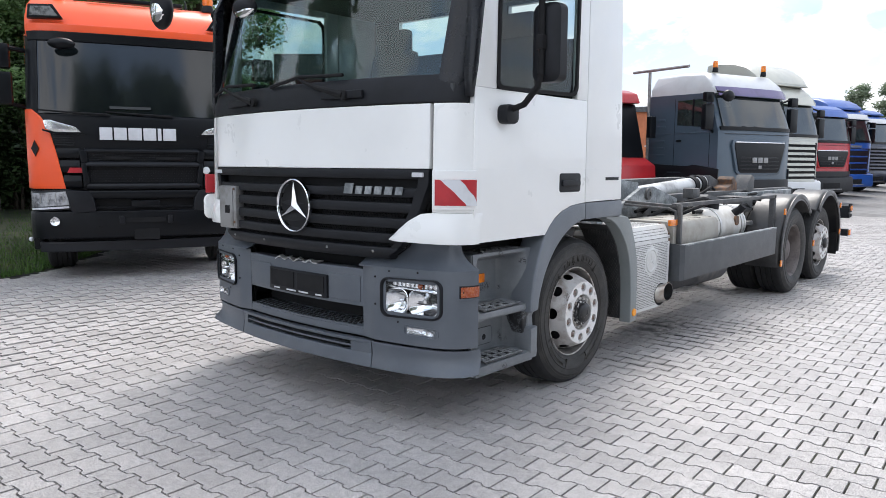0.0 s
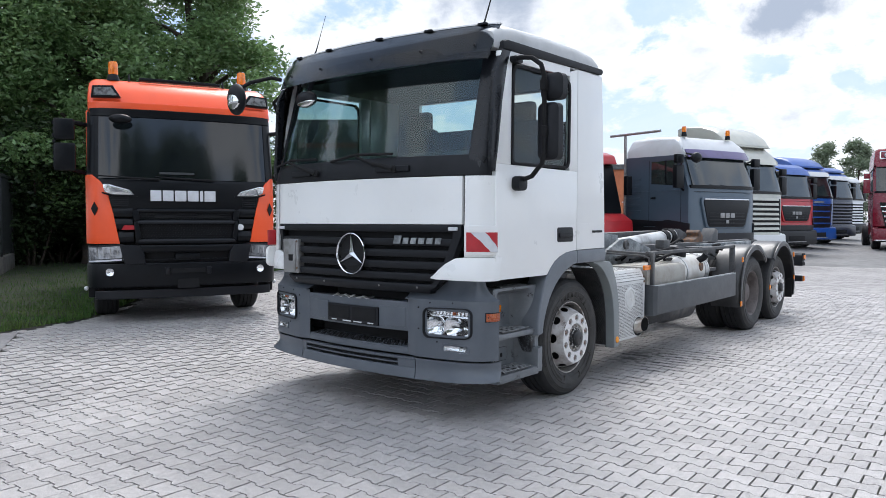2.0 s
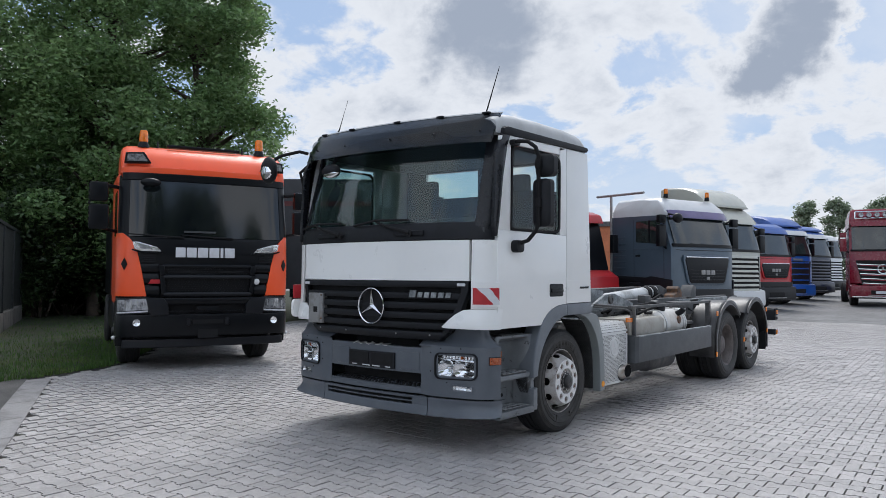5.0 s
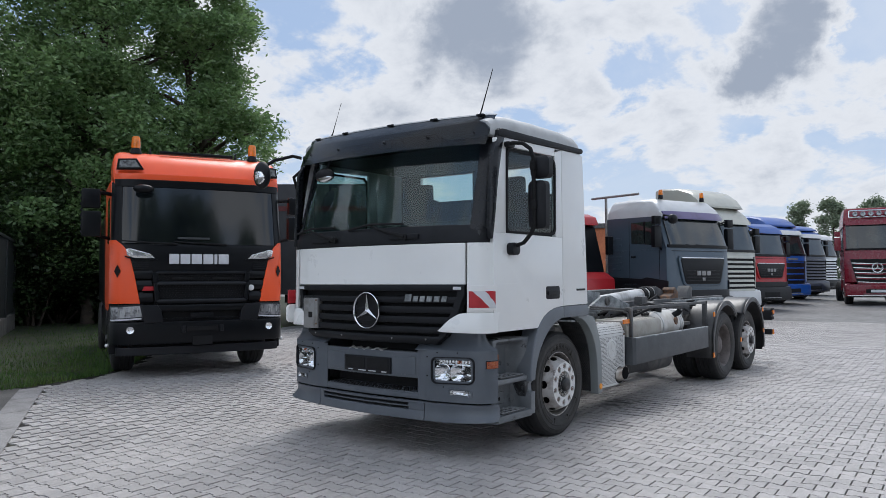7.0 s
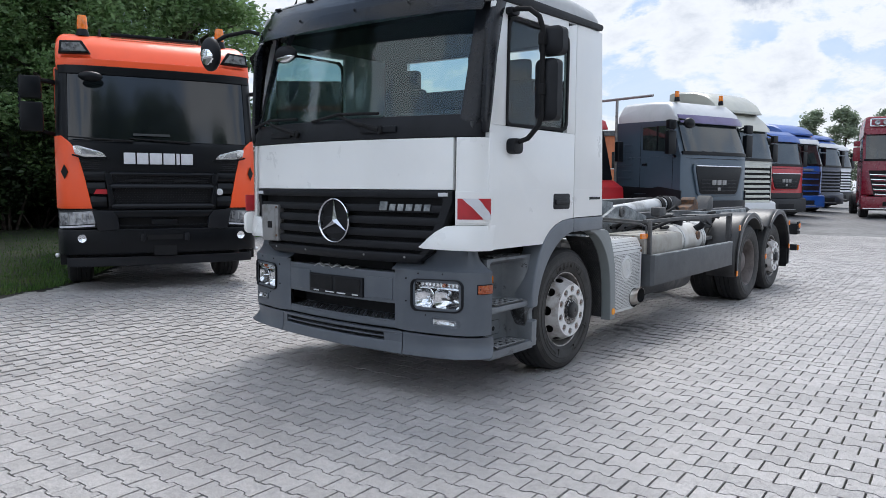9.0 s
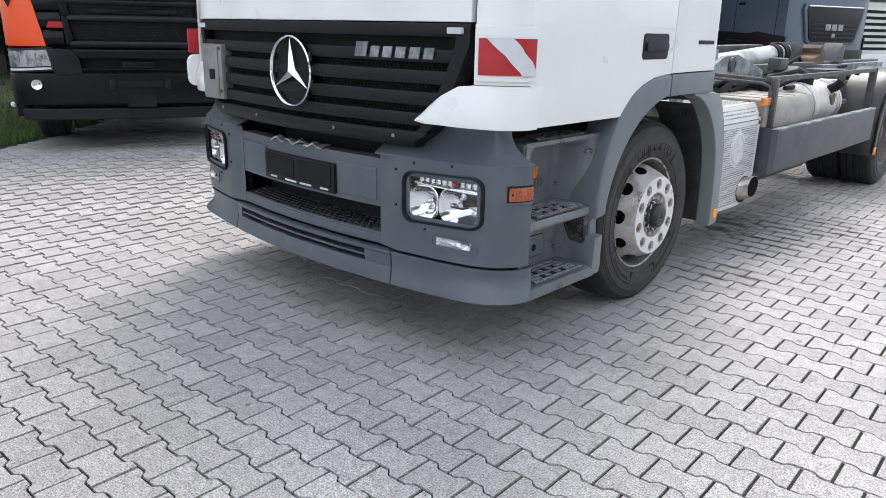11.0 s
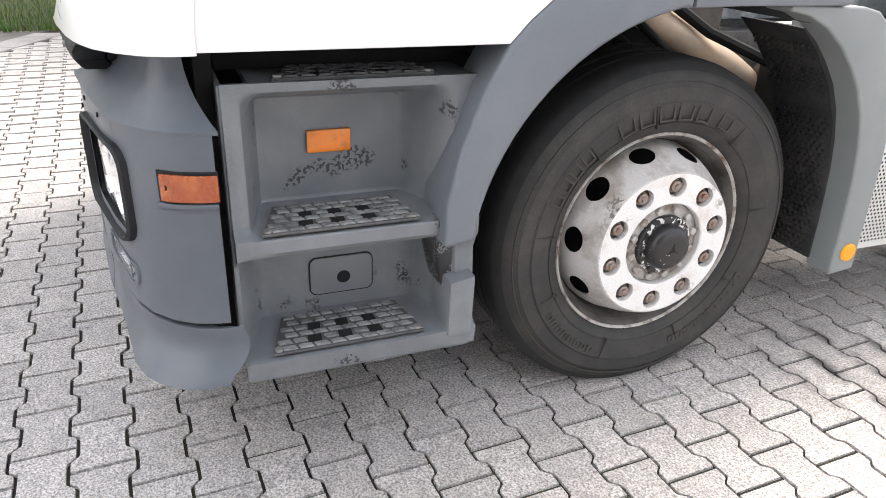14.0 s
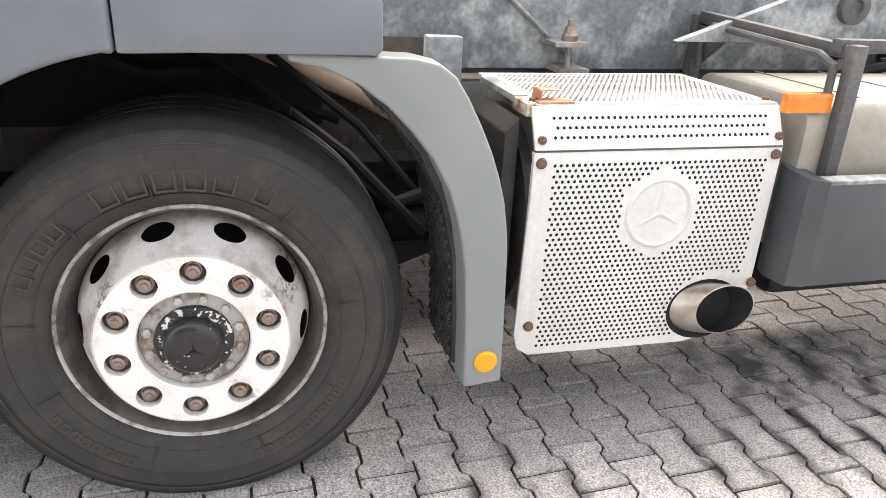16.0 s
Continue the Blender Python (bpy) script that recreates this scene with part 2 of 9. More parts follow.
YELLOW = material("yellow_reflector", (0.85, 0.31, 0.008), 0.35)
RED = material("sign_red", (0.44, 0.014, 0.022), 0.4, var=0.15, scale=12.0)
SIGNW = material("sign_white", (0.62, 0.63, 0.66), 0.4, var=0.1, scale=12.0)
LAMP_IN = material("lamp_reflector", (0.84, 0.85, 0.86), 0.13, metal=0.9, fine=0.1, bump_scale=45, bump=1.0)
HUBCAP = material("hub_cap_black", (0.012, 0.012, 0.013), 0.3, color2=(0.30, 0.29, 0.28), scale=60.0, patch=(0.68, 0.70))
HUBRING = material("peeling_hub_paint", (0.014, 0.014, 0.015), 0.4, color2=(0.60, 0.59, 0.58), scale=45.0, patch=(0.57, 0.60))
BOWL = material("lamp_bowl_chrome", (0.88, 0.89, 0.90), 0.09, metal=0.95, fine=0.04, bump_scale=30, bump=0.25)
SEAT = material("seat_cloth", (0.035, 0.037, 0.042), 0.9, var=0.3, scale=30.0)
DASH = material("dashboard", (0.045, 0.048, 0.05), 0.7, var=0.25, scale=6.0)
LINER = material("cab_liner", (0.055, 0.06, 0.062), 0.85, var=0.15, scale=4.0)
CLEAR = glass("lamp_glass", (0.95, 0.96, 0.97), ior=1.45)
SCREEN = glass("windscreen_glass", (0.64, 0.76, 0.75), ior=1.54)
TINT = glass("side_glass", (0.74, 0.80, 0.79), ior=1.35)
VISOR = glass("visor_smoke", (0.24, 0.26, 0.29), ior=1.42, rough=0.16)
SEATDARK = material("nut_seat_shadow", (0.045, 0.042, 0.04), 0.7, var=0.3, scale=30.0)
MIRROR = material("mirror_glass", (0.8, 0.82, 0.84), 0.03, metal=1.0)


def scuffed(m, dark, where=6.0, lo=0.56, hi=0.62, spots=()):
    """Dark chipped patches with a ragged edge; most of them at the spots (x, y, z, radius) where feet rub."""
    nt = m.node_tree
    p = nt.nodes["Principled BSDF"]
    old = p.inputs["Base Color"].links[0].from_socket
    tc = nt.nodes.new("ShaderNodeTexCoord")
    big, small = nt.nodes.new("ShaderNodeTexNoise"), nt.nodes.new("ShaderNodeTexNoise")
    big.inputs["Scale"].default_value, small.inputs["Scale"].default_value = where, where * 12
    small.inputs["Detail"].default_value = 6
    a, b = nt.nodes.new("ShaderNodeMapRange"), nt.nodes.new("ShaderNodeMapRange")
    a.inputs["From Min"].default_value, a.inputs["From Max"].default_value = lo, hi
    b.inputs["From Min"].default_value, b.inputs["From Max"].default_value = 0.50, 0.54
    for n, r in ((big, a), (small, b)):
        nt.links.new(tc.outputs["Object"], n.inputs["Vector"])
        nt.links.new(n.outputs["Fac"], r.inputs["Value"])
    for x, y, z, r in spots:
        d, near, plus = nt.nodes.new("ShaderNodeVectorMath"), nt.nodes.new("ShaderNodeMapRange"), nt.nodes.new("ShaderNodeMath")
        d.operation, plus.operation = "DISTANCE", "ADD"
        d.inputs[1].default_value = (x, y, z)
        near.inputs["From Min"].default_value, near.inputs["From Max"].default_value = r, 0.0
        near.inputs["To Max"].default_value = 0.24
        nt.links.new(tc.outputs["Object"], d.inputs[0])
        nt.links.new(d.outputs["Value"], near.inputs["Value"])
        nt.links.new(a.inputs["Value"].links[0].from_socket, plus.inputs[0])
        nt.links.new(near.outputs[0], plus.inputs[1])
        nt.links.new(plus.outputs[0], a.inputs["Value"])
    k = nt.nodes.new("ShaderNodeMath")
    k.operation = "MULTIPLY"
    nt.links.new(a.outputs[0], k.inputs[0])
    nt.links.new(b.outputs[0], k.inputs[1])
    mx = nt.nodes.new("ShaderNodeMix")
    mx.data_type = "RGBA"
    mx.inputs[7].default_value = (*dark, 1)
    nt.links.new(k.outputs[0], mx.inputs[0])
    nt.links.new(old, mx.inputs[6])
    nt.links.new(mx.outputs[2], p.inputs["Base Color"])


scuffed(GREYW, (0.030, 0.031, 0.034), 9.0, 0.66, 0.71, ((1.02, 0.53, 0.715, 0.07), (1.02, 0.61, 0.735, 0.08), (1.02, 0.665, 0.765, 0.06), (1.02, 0.725, 0.79, 0.05), (1.22, 0.84, 0.665, 0.06), (1.25, 0.92, 0.46, 0.06), (1.19, 0.62, 0.985, 0.10), (1.19, 0.84, 0.93, 0.08), (1.23, 0.60, 0.31, 0.10)))
scuffed(POST, (0.14, 0.15, 0.16), 14.0, 0.46, 0.50)
scuffed(RIMCONE, (0.16, 0.135, 0.12), 7.0, 0.58, 0.66)
scuffed(RIM, (0.30, 0.26, 0.23), 9.0, 0.64, 0.72)

# ---- mesh helpers ----
class Shape:
    """A growing list of corners and faces."""

    def __init__(self):
        self.v, self.f = [], []

    def add(self, vs, fs):
        k = len(self.v)
        self.v += [tuple(map(float, p)) for p in vs]
        self.f += [tuple(i + k for i in f) for f in fs]
        return self

    def box(self, x0, x1, y0, y1, z0, z1):
        v = [(x, y, z) for x in (x0, x1) for y in (y0, y1) for z in (z0, z1)]
        return self.add(v, [(0, 1, 3, 2), (4, 6, 7, 5), (0, 4, 5, 1), (2, 3, 7, 6), (0, 2, 6, 4), (1, 5, 7, 3)])

    def prism(self, poly, axis, a, b, inset=None):
        """A flat outline pushed along an axis from a to b."""
        def p3(p, q, c):
            return (c, p, q) if axis == "x" else (p, c, q) if axis == "y" else (p, q, c)
        n = len(poly)
        top = poly
        if inset:
            cx, cy = sum(p[0] for p in poly) / n, sum(p[1] for p in poly) / n
            top = [(cx + (p - cx) * inset, cy + (q - cy) * inset) for p, q in poly]
        v = [p3(p, q, a) for p, q in poly] + [p3(p, q, b) for p, q in top]
        f = [tuple(range(n))[::-1], tuple(range(n, 2 * n))]
        f += [(i, (i + 1) % n, n + (i + 1) % n, n + i) for i in range(n)]
        return self.add(v, f)

    def loft(self, rings, closed=True, caps=True):
        n = len(rings[0])
        v = [p for r in rings for p in r]
        f = []
        for j in range(len(rings) - 1):
            for i in range(n if closed else n - 1):
                a, b = j * n + i, j * n + (i + 1) % n
                f.append((a, b, b + n, a + n))
        if caps and closed:
            f.append(tuple(range(n))[::-1])
            f.append(tuple(range((len(rings) - 1) * n, len(rings) * n)))
        return self.add(v, f)

    def panel(self, us, ws, fn, thick=0.02, axis=1):
        """A curved panel: fn(u, w) gives the outer surface, thick is the way inwards."""
        nu, nw = len(us), len(ws)
        front = [fn(u, w) for w in ws for u in us]
        back = []
        for p in front:
            q = list(p)
            q[axis] += thick
            back.append(tuple(q))
        n = nu * nw
        f = []
        for j in range(nw - 1):
            for i in range(nu - 1):
                a = j * nu + i
                f.append((a, a + 1, a + nu + 1, a + nu))
                f.append((n + a, n + a + nu, n + a + nu + 1, n + a + 1))
        rim = [i for i in range(nu)] + [j * nu + nu - 1 for j in range(1, nw)] + [(nw - 1) * nu + i for i in range(nu - 2, -1, -1)] + [j * nu for j in range(nw - 2, 0, -1)]
        for a, b in zip(rim, rim[1:] + rim[:1]):
            f.append((b, a, n + a, n + b))
        return self.add(front + back, f)

    def pierced(self, us, ws, fn, gone):
        """A curved sheet without the cells whose middle lies in a hole."""
        nu = len(us)
        f = []
        for j in range(len(ws) - 1):
            for i in range(nu - 1):
                if not gone((us[i] + us[i + 1]) / 2, (ws[j] + ws[j + 1]) / 2):
                    a = j * nu + i
                    f.append((a, a + 1, a + nu + 1, a + nu))
        return self.add([fn(u, w) for w in ws for u in us], f)

    def tube(self, pts, r, n=8, caps=True):
        pts = [Vector(p) for p in pts]
        rings = []
        up = Vector((0.123, 0.27, 0.95)).normalized()
        for i, p in enumerate(pts):
            d = ((pts[min(i + 1, len(pts) - 1)] - p).normalized() + (p - pts[max(i - 1, 0)]).normalized()).normalized()
            a = d.cross(up)
            if a.length < 0.05:
                a = d.cross(Vector((1, 0, 0)))
            a.normalize()
            b = d.cross(a)
            rr = r[i] if isinstance(r, (list, tuple)) else r
            rings.append([tuple(p + rr * (math.cos(t) * a + math.sin(t) * b)) for t in (2 * math.pi * k / n for k in range(n))])
        return self.loft(rings, True, caps)

    def lathe(self, prof, c=(0, 0, 0), axis="x", n=32, caps=False):
        """Turn a profile of (radius, height along the axis)."""
        rings = []
        for r, h in prof:
            ring = []
            for k in range(n):
                t = 2 * math.pi * k / n
                a, b = r * math.cos(t), r * math.sin(t)
                q = (h, a, b) if axis == "x" else (a, h, b) if axis == "y" else (a, b, h)
                ring.append((c[0] + q[0], c[1] + q[1], c[2] + q[2]))
            rings.append(ring)
        return self.loft(rings, True, caps)

    def ball(self, c, r, nu=12, nv=8, sx=1, sy=1, sz=1):
        rings = []
        for j in range(nv + 1):
            t = math.pi * j / nv
            rr, h = max(1e-4, math.sin(t)) * r, math.cos(t) * r
            rings.append([(c[0] + sx * rr * math.cos(2 * math.pi * k / nu), c[1] + sy * rr * math.sin(2 * math.pi * k / nu), c[2] + sz * h) for k in range(nu)])
        return self.loft(rings, True, True)

    def move(self, m):
        self.v = [tuple(m @ Vector(p)) for p in self.v]
        return self


def part(name, s, mat, parent=None, label="", bevel=0.0, smooth=38, seg=2):
    """Link a shape as one mesh under a thing or a part."""
    me = bpy.data.meshes.new(name)
    me.from_pydata(s.v, [], s.f)
    bm = bmesh.new()
    bm.from_mesh(me)
    bmesh.ops.remove_doubles(bm, verts=bm.verts, dist=1e-5)
    bmesh.ops.recalc_face_normals(bm, faces=bm.faces)
    if bevel:
        es = [e for e in bm.edges if e.is_manifold and e.calc_face_angle(0) > radians(32)]
        bmesh.ops.bevel(bm, geom=es, offset=bevel, segments=seg, profile=0.6, affect="EDGES", clamp_overlap=True)
    bm.to_mesh(me)
    bm.free()
    if smooth:
        me.polygons.foreach_set("use_smooth", [True] * len(me.polygons))
        me.set_sharp_from_angle(angle=radians(smooth))
    for mm in (mat if isinstance(mat, (list, tuple)) else [mat]):
        me.materials.append(mm)
    ob = new(name, me)
    if parent is not None:
        ob.parent = parent
    if label:
        tagged(ob, label)
    return ob


def thing(name, m, label, category, group="", kind=""):
    e = new(name)
    e.empty_display_size = 0.2
    e.matrix_world = m
    return tagged(e, label, category, group, kind)


def rounded(x0, x1, y0, y1, r, n=5):
    """The outline of a rectangle with round corners."""
    pts = []
    for cx, cy, a0 in ((x1 - r, y1 - r, 0), (x0 + r, y1 - r, 90), (x0 + r, y0 + r, 180), (x1 - r, y0 + r, 270)):
        for k in range(n + 1):
            t = radians(a0 + 90 * k / n)
            pts.append((cx + r * math.cos(t), cy + r * math.sin(t)))
    return pts


def interp(x, table):
    if x <= table[0][0]:
        return table[0][1]
    for (a, fa), (b, fb) in zip(table, table[1:]):
        if x <= b:
            return fa + (fb - fa) * (x - a) / (b - a)
    return table[-1][1]


def ease(x):
    x = min(1.0, max(0.0, x))
    return x * x * (3 - 2 * x)


def hump(x, a, b, sa, sb):
    """1 between a and b, with soft flanks of widths sa and sb."""
    return ease((x - a) / sa + 0.5) * ease((b - x) / sb + 0.5)


def spaced(a, b, n):
    return [a + (b - a) * i / (n - 1) for i in range(n)]


def ground_z(x, y=0.0):
    """The yard rises a little towards the trees and the far end."""
    t = min(1.0, max(0.0, (-4.6 - x) / 4.2))
    return 0.12 * t * t * (3 - 2 * t) + 0.012 * min(50.0, max(0.0, y - 9.5))

# ---- the white truck ----
AX, AY = -3.25, 3.30
actros = thing("truck", pose(AX, AY, 0), "white cab-over truck with grey bumper and bare hook-lift chassis", "truck")
PLAN = [(0, 0.02), (0.3, 0.03), (0.6, 0.06), (0.85, 0.10), (1.0, 0.13), (1.08, 0.152), (1.15, 0.185), (1.20, 0.226), (1.232, 0.27), (1.248, 0.318), (1.252, 0.345)]
KNOTS = [-1.248, -1.232, -1.2, -1.15, -1.08, -1.0, -0.85, -0.6, -0.3, 0, 0.3, 0.6, 0.85, 1.0, 1.08, 1.15, 1.2, 1.232, 1.248]


def plan(u):
    return interp(abs(u), PLAN)


def knots(a, b):
    return sorted({a, b} | {k for k in KNOTS if a < k < b})


def front(off=0.0, slope=0.0, z0=1.0):
    return lambda u, z: (u, plan(u) + off + slope * (z - z0), z)


def wheel_thing(parent, name, x, y, z, R, kind, side=1, width=0.30, n=72):
    """A lorry wheel: tyre, rim, disc with ten nuts, hub. kind: steer (disc stands out) or drive (disc lies deep)."""
    w = new(name)
    w.parent = parent
    w.location = (x, y, z)
    if side < 0:
        w.rotation_euler = (0, 0, math.pi)
    T = part("tyre", Shape().lathe([(0.285, -0.03), (0.304, -0.010), (0.312, 0.002), (0.325, 0.012), (0.36, 0.026), (0.40, 0.031), (0.405, 0.0265), (0.44, 0.0265), (0.445, 0.0225), (0.465, 0.016), (0.478, 0.002), (R - 0.010, -0.012), (R - 0.004, -0.026), (R, -0.05), (R, -0.085), (R - 0.012, -0.087), (R - 0.012, -0.095), (R, -0.097), (R, -0.14), (R - 0.012, -0.142), (R - 0.012, -0.152), (R, -0.154), (R, -0.20), (R - 0.012, -0.202), (R - 0.012, -0.212), (R, -0.214), (R, -0.25), (R - 0.02, -0.275), (0.44, -0.30), (0.36, -0.30), (0.285, -0.27)], n=n), RUBBER, w)
    part("tread", Shape().lathe([(0.478, 0.0025), (R - 0.009, -0.0115), (R - 0.003, -0.025), (R + 0.001, -0.05), (R + 0.001, -0.085), (R - 0.012, -0.087), (R - 0.012, -0.095), (R + 0.001, -0.097), (R + 0.001, -0.14), (R - 0.012, -0.142), (R - 0.012, -0.152), (R + 0.001, -0.154), (R + 0.001, -0.20), (R - 0.012, -0.202), (R - 0.012, -0.212), (R + 0.001, -0.214), (R + 0.001, -0.25), (R - 0.019, -0.275)], n=n), RUBBERT, w)
    part("rim", Shape().lathe([(0.302, -0.02), (0.308, -0.006), (0.310, 0.0), (0.307, 0.004), (0.3025, 0.002), (0.300, -0.002)], n=n), RIMEDGE if kind == "steer" else RIMBROWN, w)
    part("rim_barrel", Shape().lathe([(0.300, -0.002), (0.292, -0.012), (0.280, -0.045), (0.272, -0.08), (0.262, -0.12), (0.26, -0.2), (0.28, -0.26)], n=n), RIMD if kind == "steer" else RIMBROWN, w)
    if kind == "steer":
        # dished disc with ten hand holes
        s = Shape()
        knot = [(0.270, -0.075), (0.264, -0.045), (0.254, -0.012), (0.240, 0.022), (0.226, 0.050), (0.219, 0.064)]
        rows = [(p[0] + (q[0] - p[0]) * k / 4, p[1] + (q[1] - p[1]) * k / 4) for p, q in zip(knot, knot[1:]) for k in range(4)]
        rows += [(0.219, 0.064), (0.2165, 0.0685), (0.213, 0.070)]
        nn = 240 if n > 60 else 80
        ph = math.pi / 10 - 0.065
        rings = [[(h, r * math.cos(2 * math.pi * k / nn + ph), r * math.sin(2 * math.pi * k / nn + ph)) for k in range(nn)] for r, h in rows]
        # draw the mesh on to the rims of the oval holes
        for j, (r, h) in enumerate(rows[:20]):
            for k in range(nn):
                ac = (((k + 0.0) / nn * 10) % 1 - 0.5) * 0.628 * 0.256
                e = math.hypot(ac / 0.038, (h + 0.010) / 0.030)
                if 0.72 < e < 1.22:
                    hh_ = -0.010 + (h + 0.010) / e
                    a_ = ph + 2 * math.pi * (k / nn + (ac / e - ac) / (0.256 * 2 * math.pi))
                    r_ = interp(hh_, [(q[1], q[0]) for q in knot])
                    rings[j][k] = (hh_, r_ * math.cos(a_), r_ * math.sin(a_))
        v = [p for r in rings for p in r]
        f = []
        for j in range(len(rows) - 1):
            for k in range(nn):
                ac = (((k + 0.5) / nn * 10) % 1 - 0.5) * 0.628 * 0.256
                if (ac / 0.038) ** 2 + ((rows[j][1] + rows[j + 1][1]) / 2 + 0.010) ** 2 / 0.030 ** 2 < 1:
                    continue
                a, b = j * nn + k, j * nn + (k + 1) % nn
                f.append((a, b, b + nn, a + nn))
        s.add(v, f)
        d = part("wheel_disc", s, RIMCONE, w, "chipped silver-white steel disc", smooth=30)
        part("backing", Shape().lathe([(0.262, -0.13), (0.01, -0.13)], n=32), BLACKM, w)
        near = n > 60
        # flat ring with ten round holes in which the nuts sit
        pr, rh, fh, m_ = 0.1735, 0.0290, 0.0700, 24 if near else 12
        s = Shape()
        turn0 = math.pi / 2 - 0.065
        for k in range(10):
            tc = turn0 + math.pi * 2 * k / 10
            lo, hi, side = 0.128 - pr, 0.213 - pr, math.pi / 10 * pr
            ways = sorted({2 * math.pi * j / m_ for j in range(m_)} | {math.atan2(g * side, e) % (2 * math.pi) for g in (1, -1) for e in (lo, hi)})
            rim_, box_ = [], []
            for w_ in ways:
                cw, sw = math.cos(w_), math.sin(w_)
                far = min([x for x in ((hi / cw if cw > 1e-6 else 9), (lo / cw if cw < -1e-6 else 9), (side / sw if sw > 1e-6 else 9), (-side / sw if sw < -1e-6 else 9))])
                for lst, d in ((rim_, rh), (box_, far)):
                    r_, t_ = pr + d * cw, tc + d * sw / pr
                    if lst is rim_:
                        r_, t_ = math.hypot(pr + d * cw, d * sw), tc + math.atan2(d * sw, pr + d * cw)
                    lst.append((r_ * math.cos(t_), r_ * math.sin(t_)))
            q = len(rim_)
            s.add([(fh, *p) for p in box_] + [(fh, *p) for p in rim_] + [(fh - 0.022, *p) for p in rim_], [(i, (i + 1) % q, q + (i + 1) % q, q + i) for i in range(q)] + [(q + i, q + (i + 1) % q, 2 * q + (i + 1) % q, 2 * q + i) for i in range(q)])
        s.lathe([(0.128, fh), (0.1245, fh - 0.003), (0.1235, 0.040)], n=80 if near else 30)
        part("wheel_face", s, RIM, w, "chipped silver-white steel ring with round holes", smooth=30)
        for k in range(10):
            t = turn0 + math.pi * 2 * k / 10
            c = (0.0, pr * math.cos(t), pr * math.sin(t))
            # dark disc round the nut: shade of the hole put into its colour
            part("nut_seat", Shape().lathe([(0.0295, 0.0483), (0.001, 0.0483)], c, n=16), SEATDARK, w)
            nut = part("wheel_nut", Shape().lathe([(0.0205, 0.0488), (0.0205, 0.0518), (0.0165, 0.0533), (0.0160, 0.0648), (0.0125, 0.0663), (0.0085, 0.0663), (0.008, 0.0718), (0.001, 0.0728)], c, n=12 if near else 6), NUT, w, smooth=25)
        part("hub_ring", Shape().lathe([(0.122, 0.0468), (0.112, 0.0508), (0.100, 0.0528), (0.084, 0.0548)], n=40), HUBSILVER, w, "grubby grey steel hub flange")
        for k in range(12):
            t = math.pi * 2 * (k + 0.5) / 12
            part("hub_bolt", Shape().lathe([(0.0115, 0.0518), (0.0115, 0.0638), (0.009, 0.0658), (0.001, 0.0663)], (0, 0.1035 * math.cos(t), 0.1035 * math.sin(t)), n=6), HUBSILVER, w)
        part("hub_cap_flange", Shape().lathe([(0.088, 0.0528), (0.088, 0.0668), (0.086, 0.0698), (0.067, 0.0718)], n=48), HUBRING, w, "black flange with peeling paint")
        for k in range(8 if near else 0):
            t = math.pi * 2 * (k + 0.3) / 8
            part("flange_bolt", Shape().lathe([(0.0055, 0.0708), (0.0055, 0.0748), (0.001, 0.0753)], (0, 0.077 * math.cos(t), 0.077 * math.sin(t)), n=6), HUBRING, w)
        part("hub_cap", Shape().lathe([(0.068, 0.0708), (0.067, 0.0868), (0.064, 0.0968), (0.057, 0.1038), (0.042, 0.1078), (0.02, 0.1098), (0.001, 0.1103)], n=40), HUBCAP, w, "worn black plastic hub cap")
        for k in range(3):
            t = math.pi * 2 * k / 3 + math.pi / 2
            part("cap_mark", Shape().prism([(-0.004, 0), (0.004, 0), (0, 0.022)], "x", 0.108, 0.1115).move(Matrix.Rotation(t - math.pi / 2, 4, "X")), BLACK, w)
    else:
        part("wheel_disc", Shape().lathe([(0.258, -0.12), (0.235, -0.15), (0.20, -0.175), (0.14, -0.18), (0.118, -0.18)], n=40), RIMBROWN, w)
        part("hub", Shape().lathe([(0.13, -0.20), (0.125, -0.07), (0.11, -0.06), (0.06, -0.055), (0.001, -0.055)], n=28), RIMBROWN, w)
        for k in range(10):
            t = math.pi * 2 * k / 10
            part("wheel_nut", Shape().lathe([(0.016, -0.18), (0.016, -0.15), (0.001, -0.15)], (0, 0.1675 * math.cos(t), 0.1675 * math.sin(t)), n=6), NUT, w)
    return w


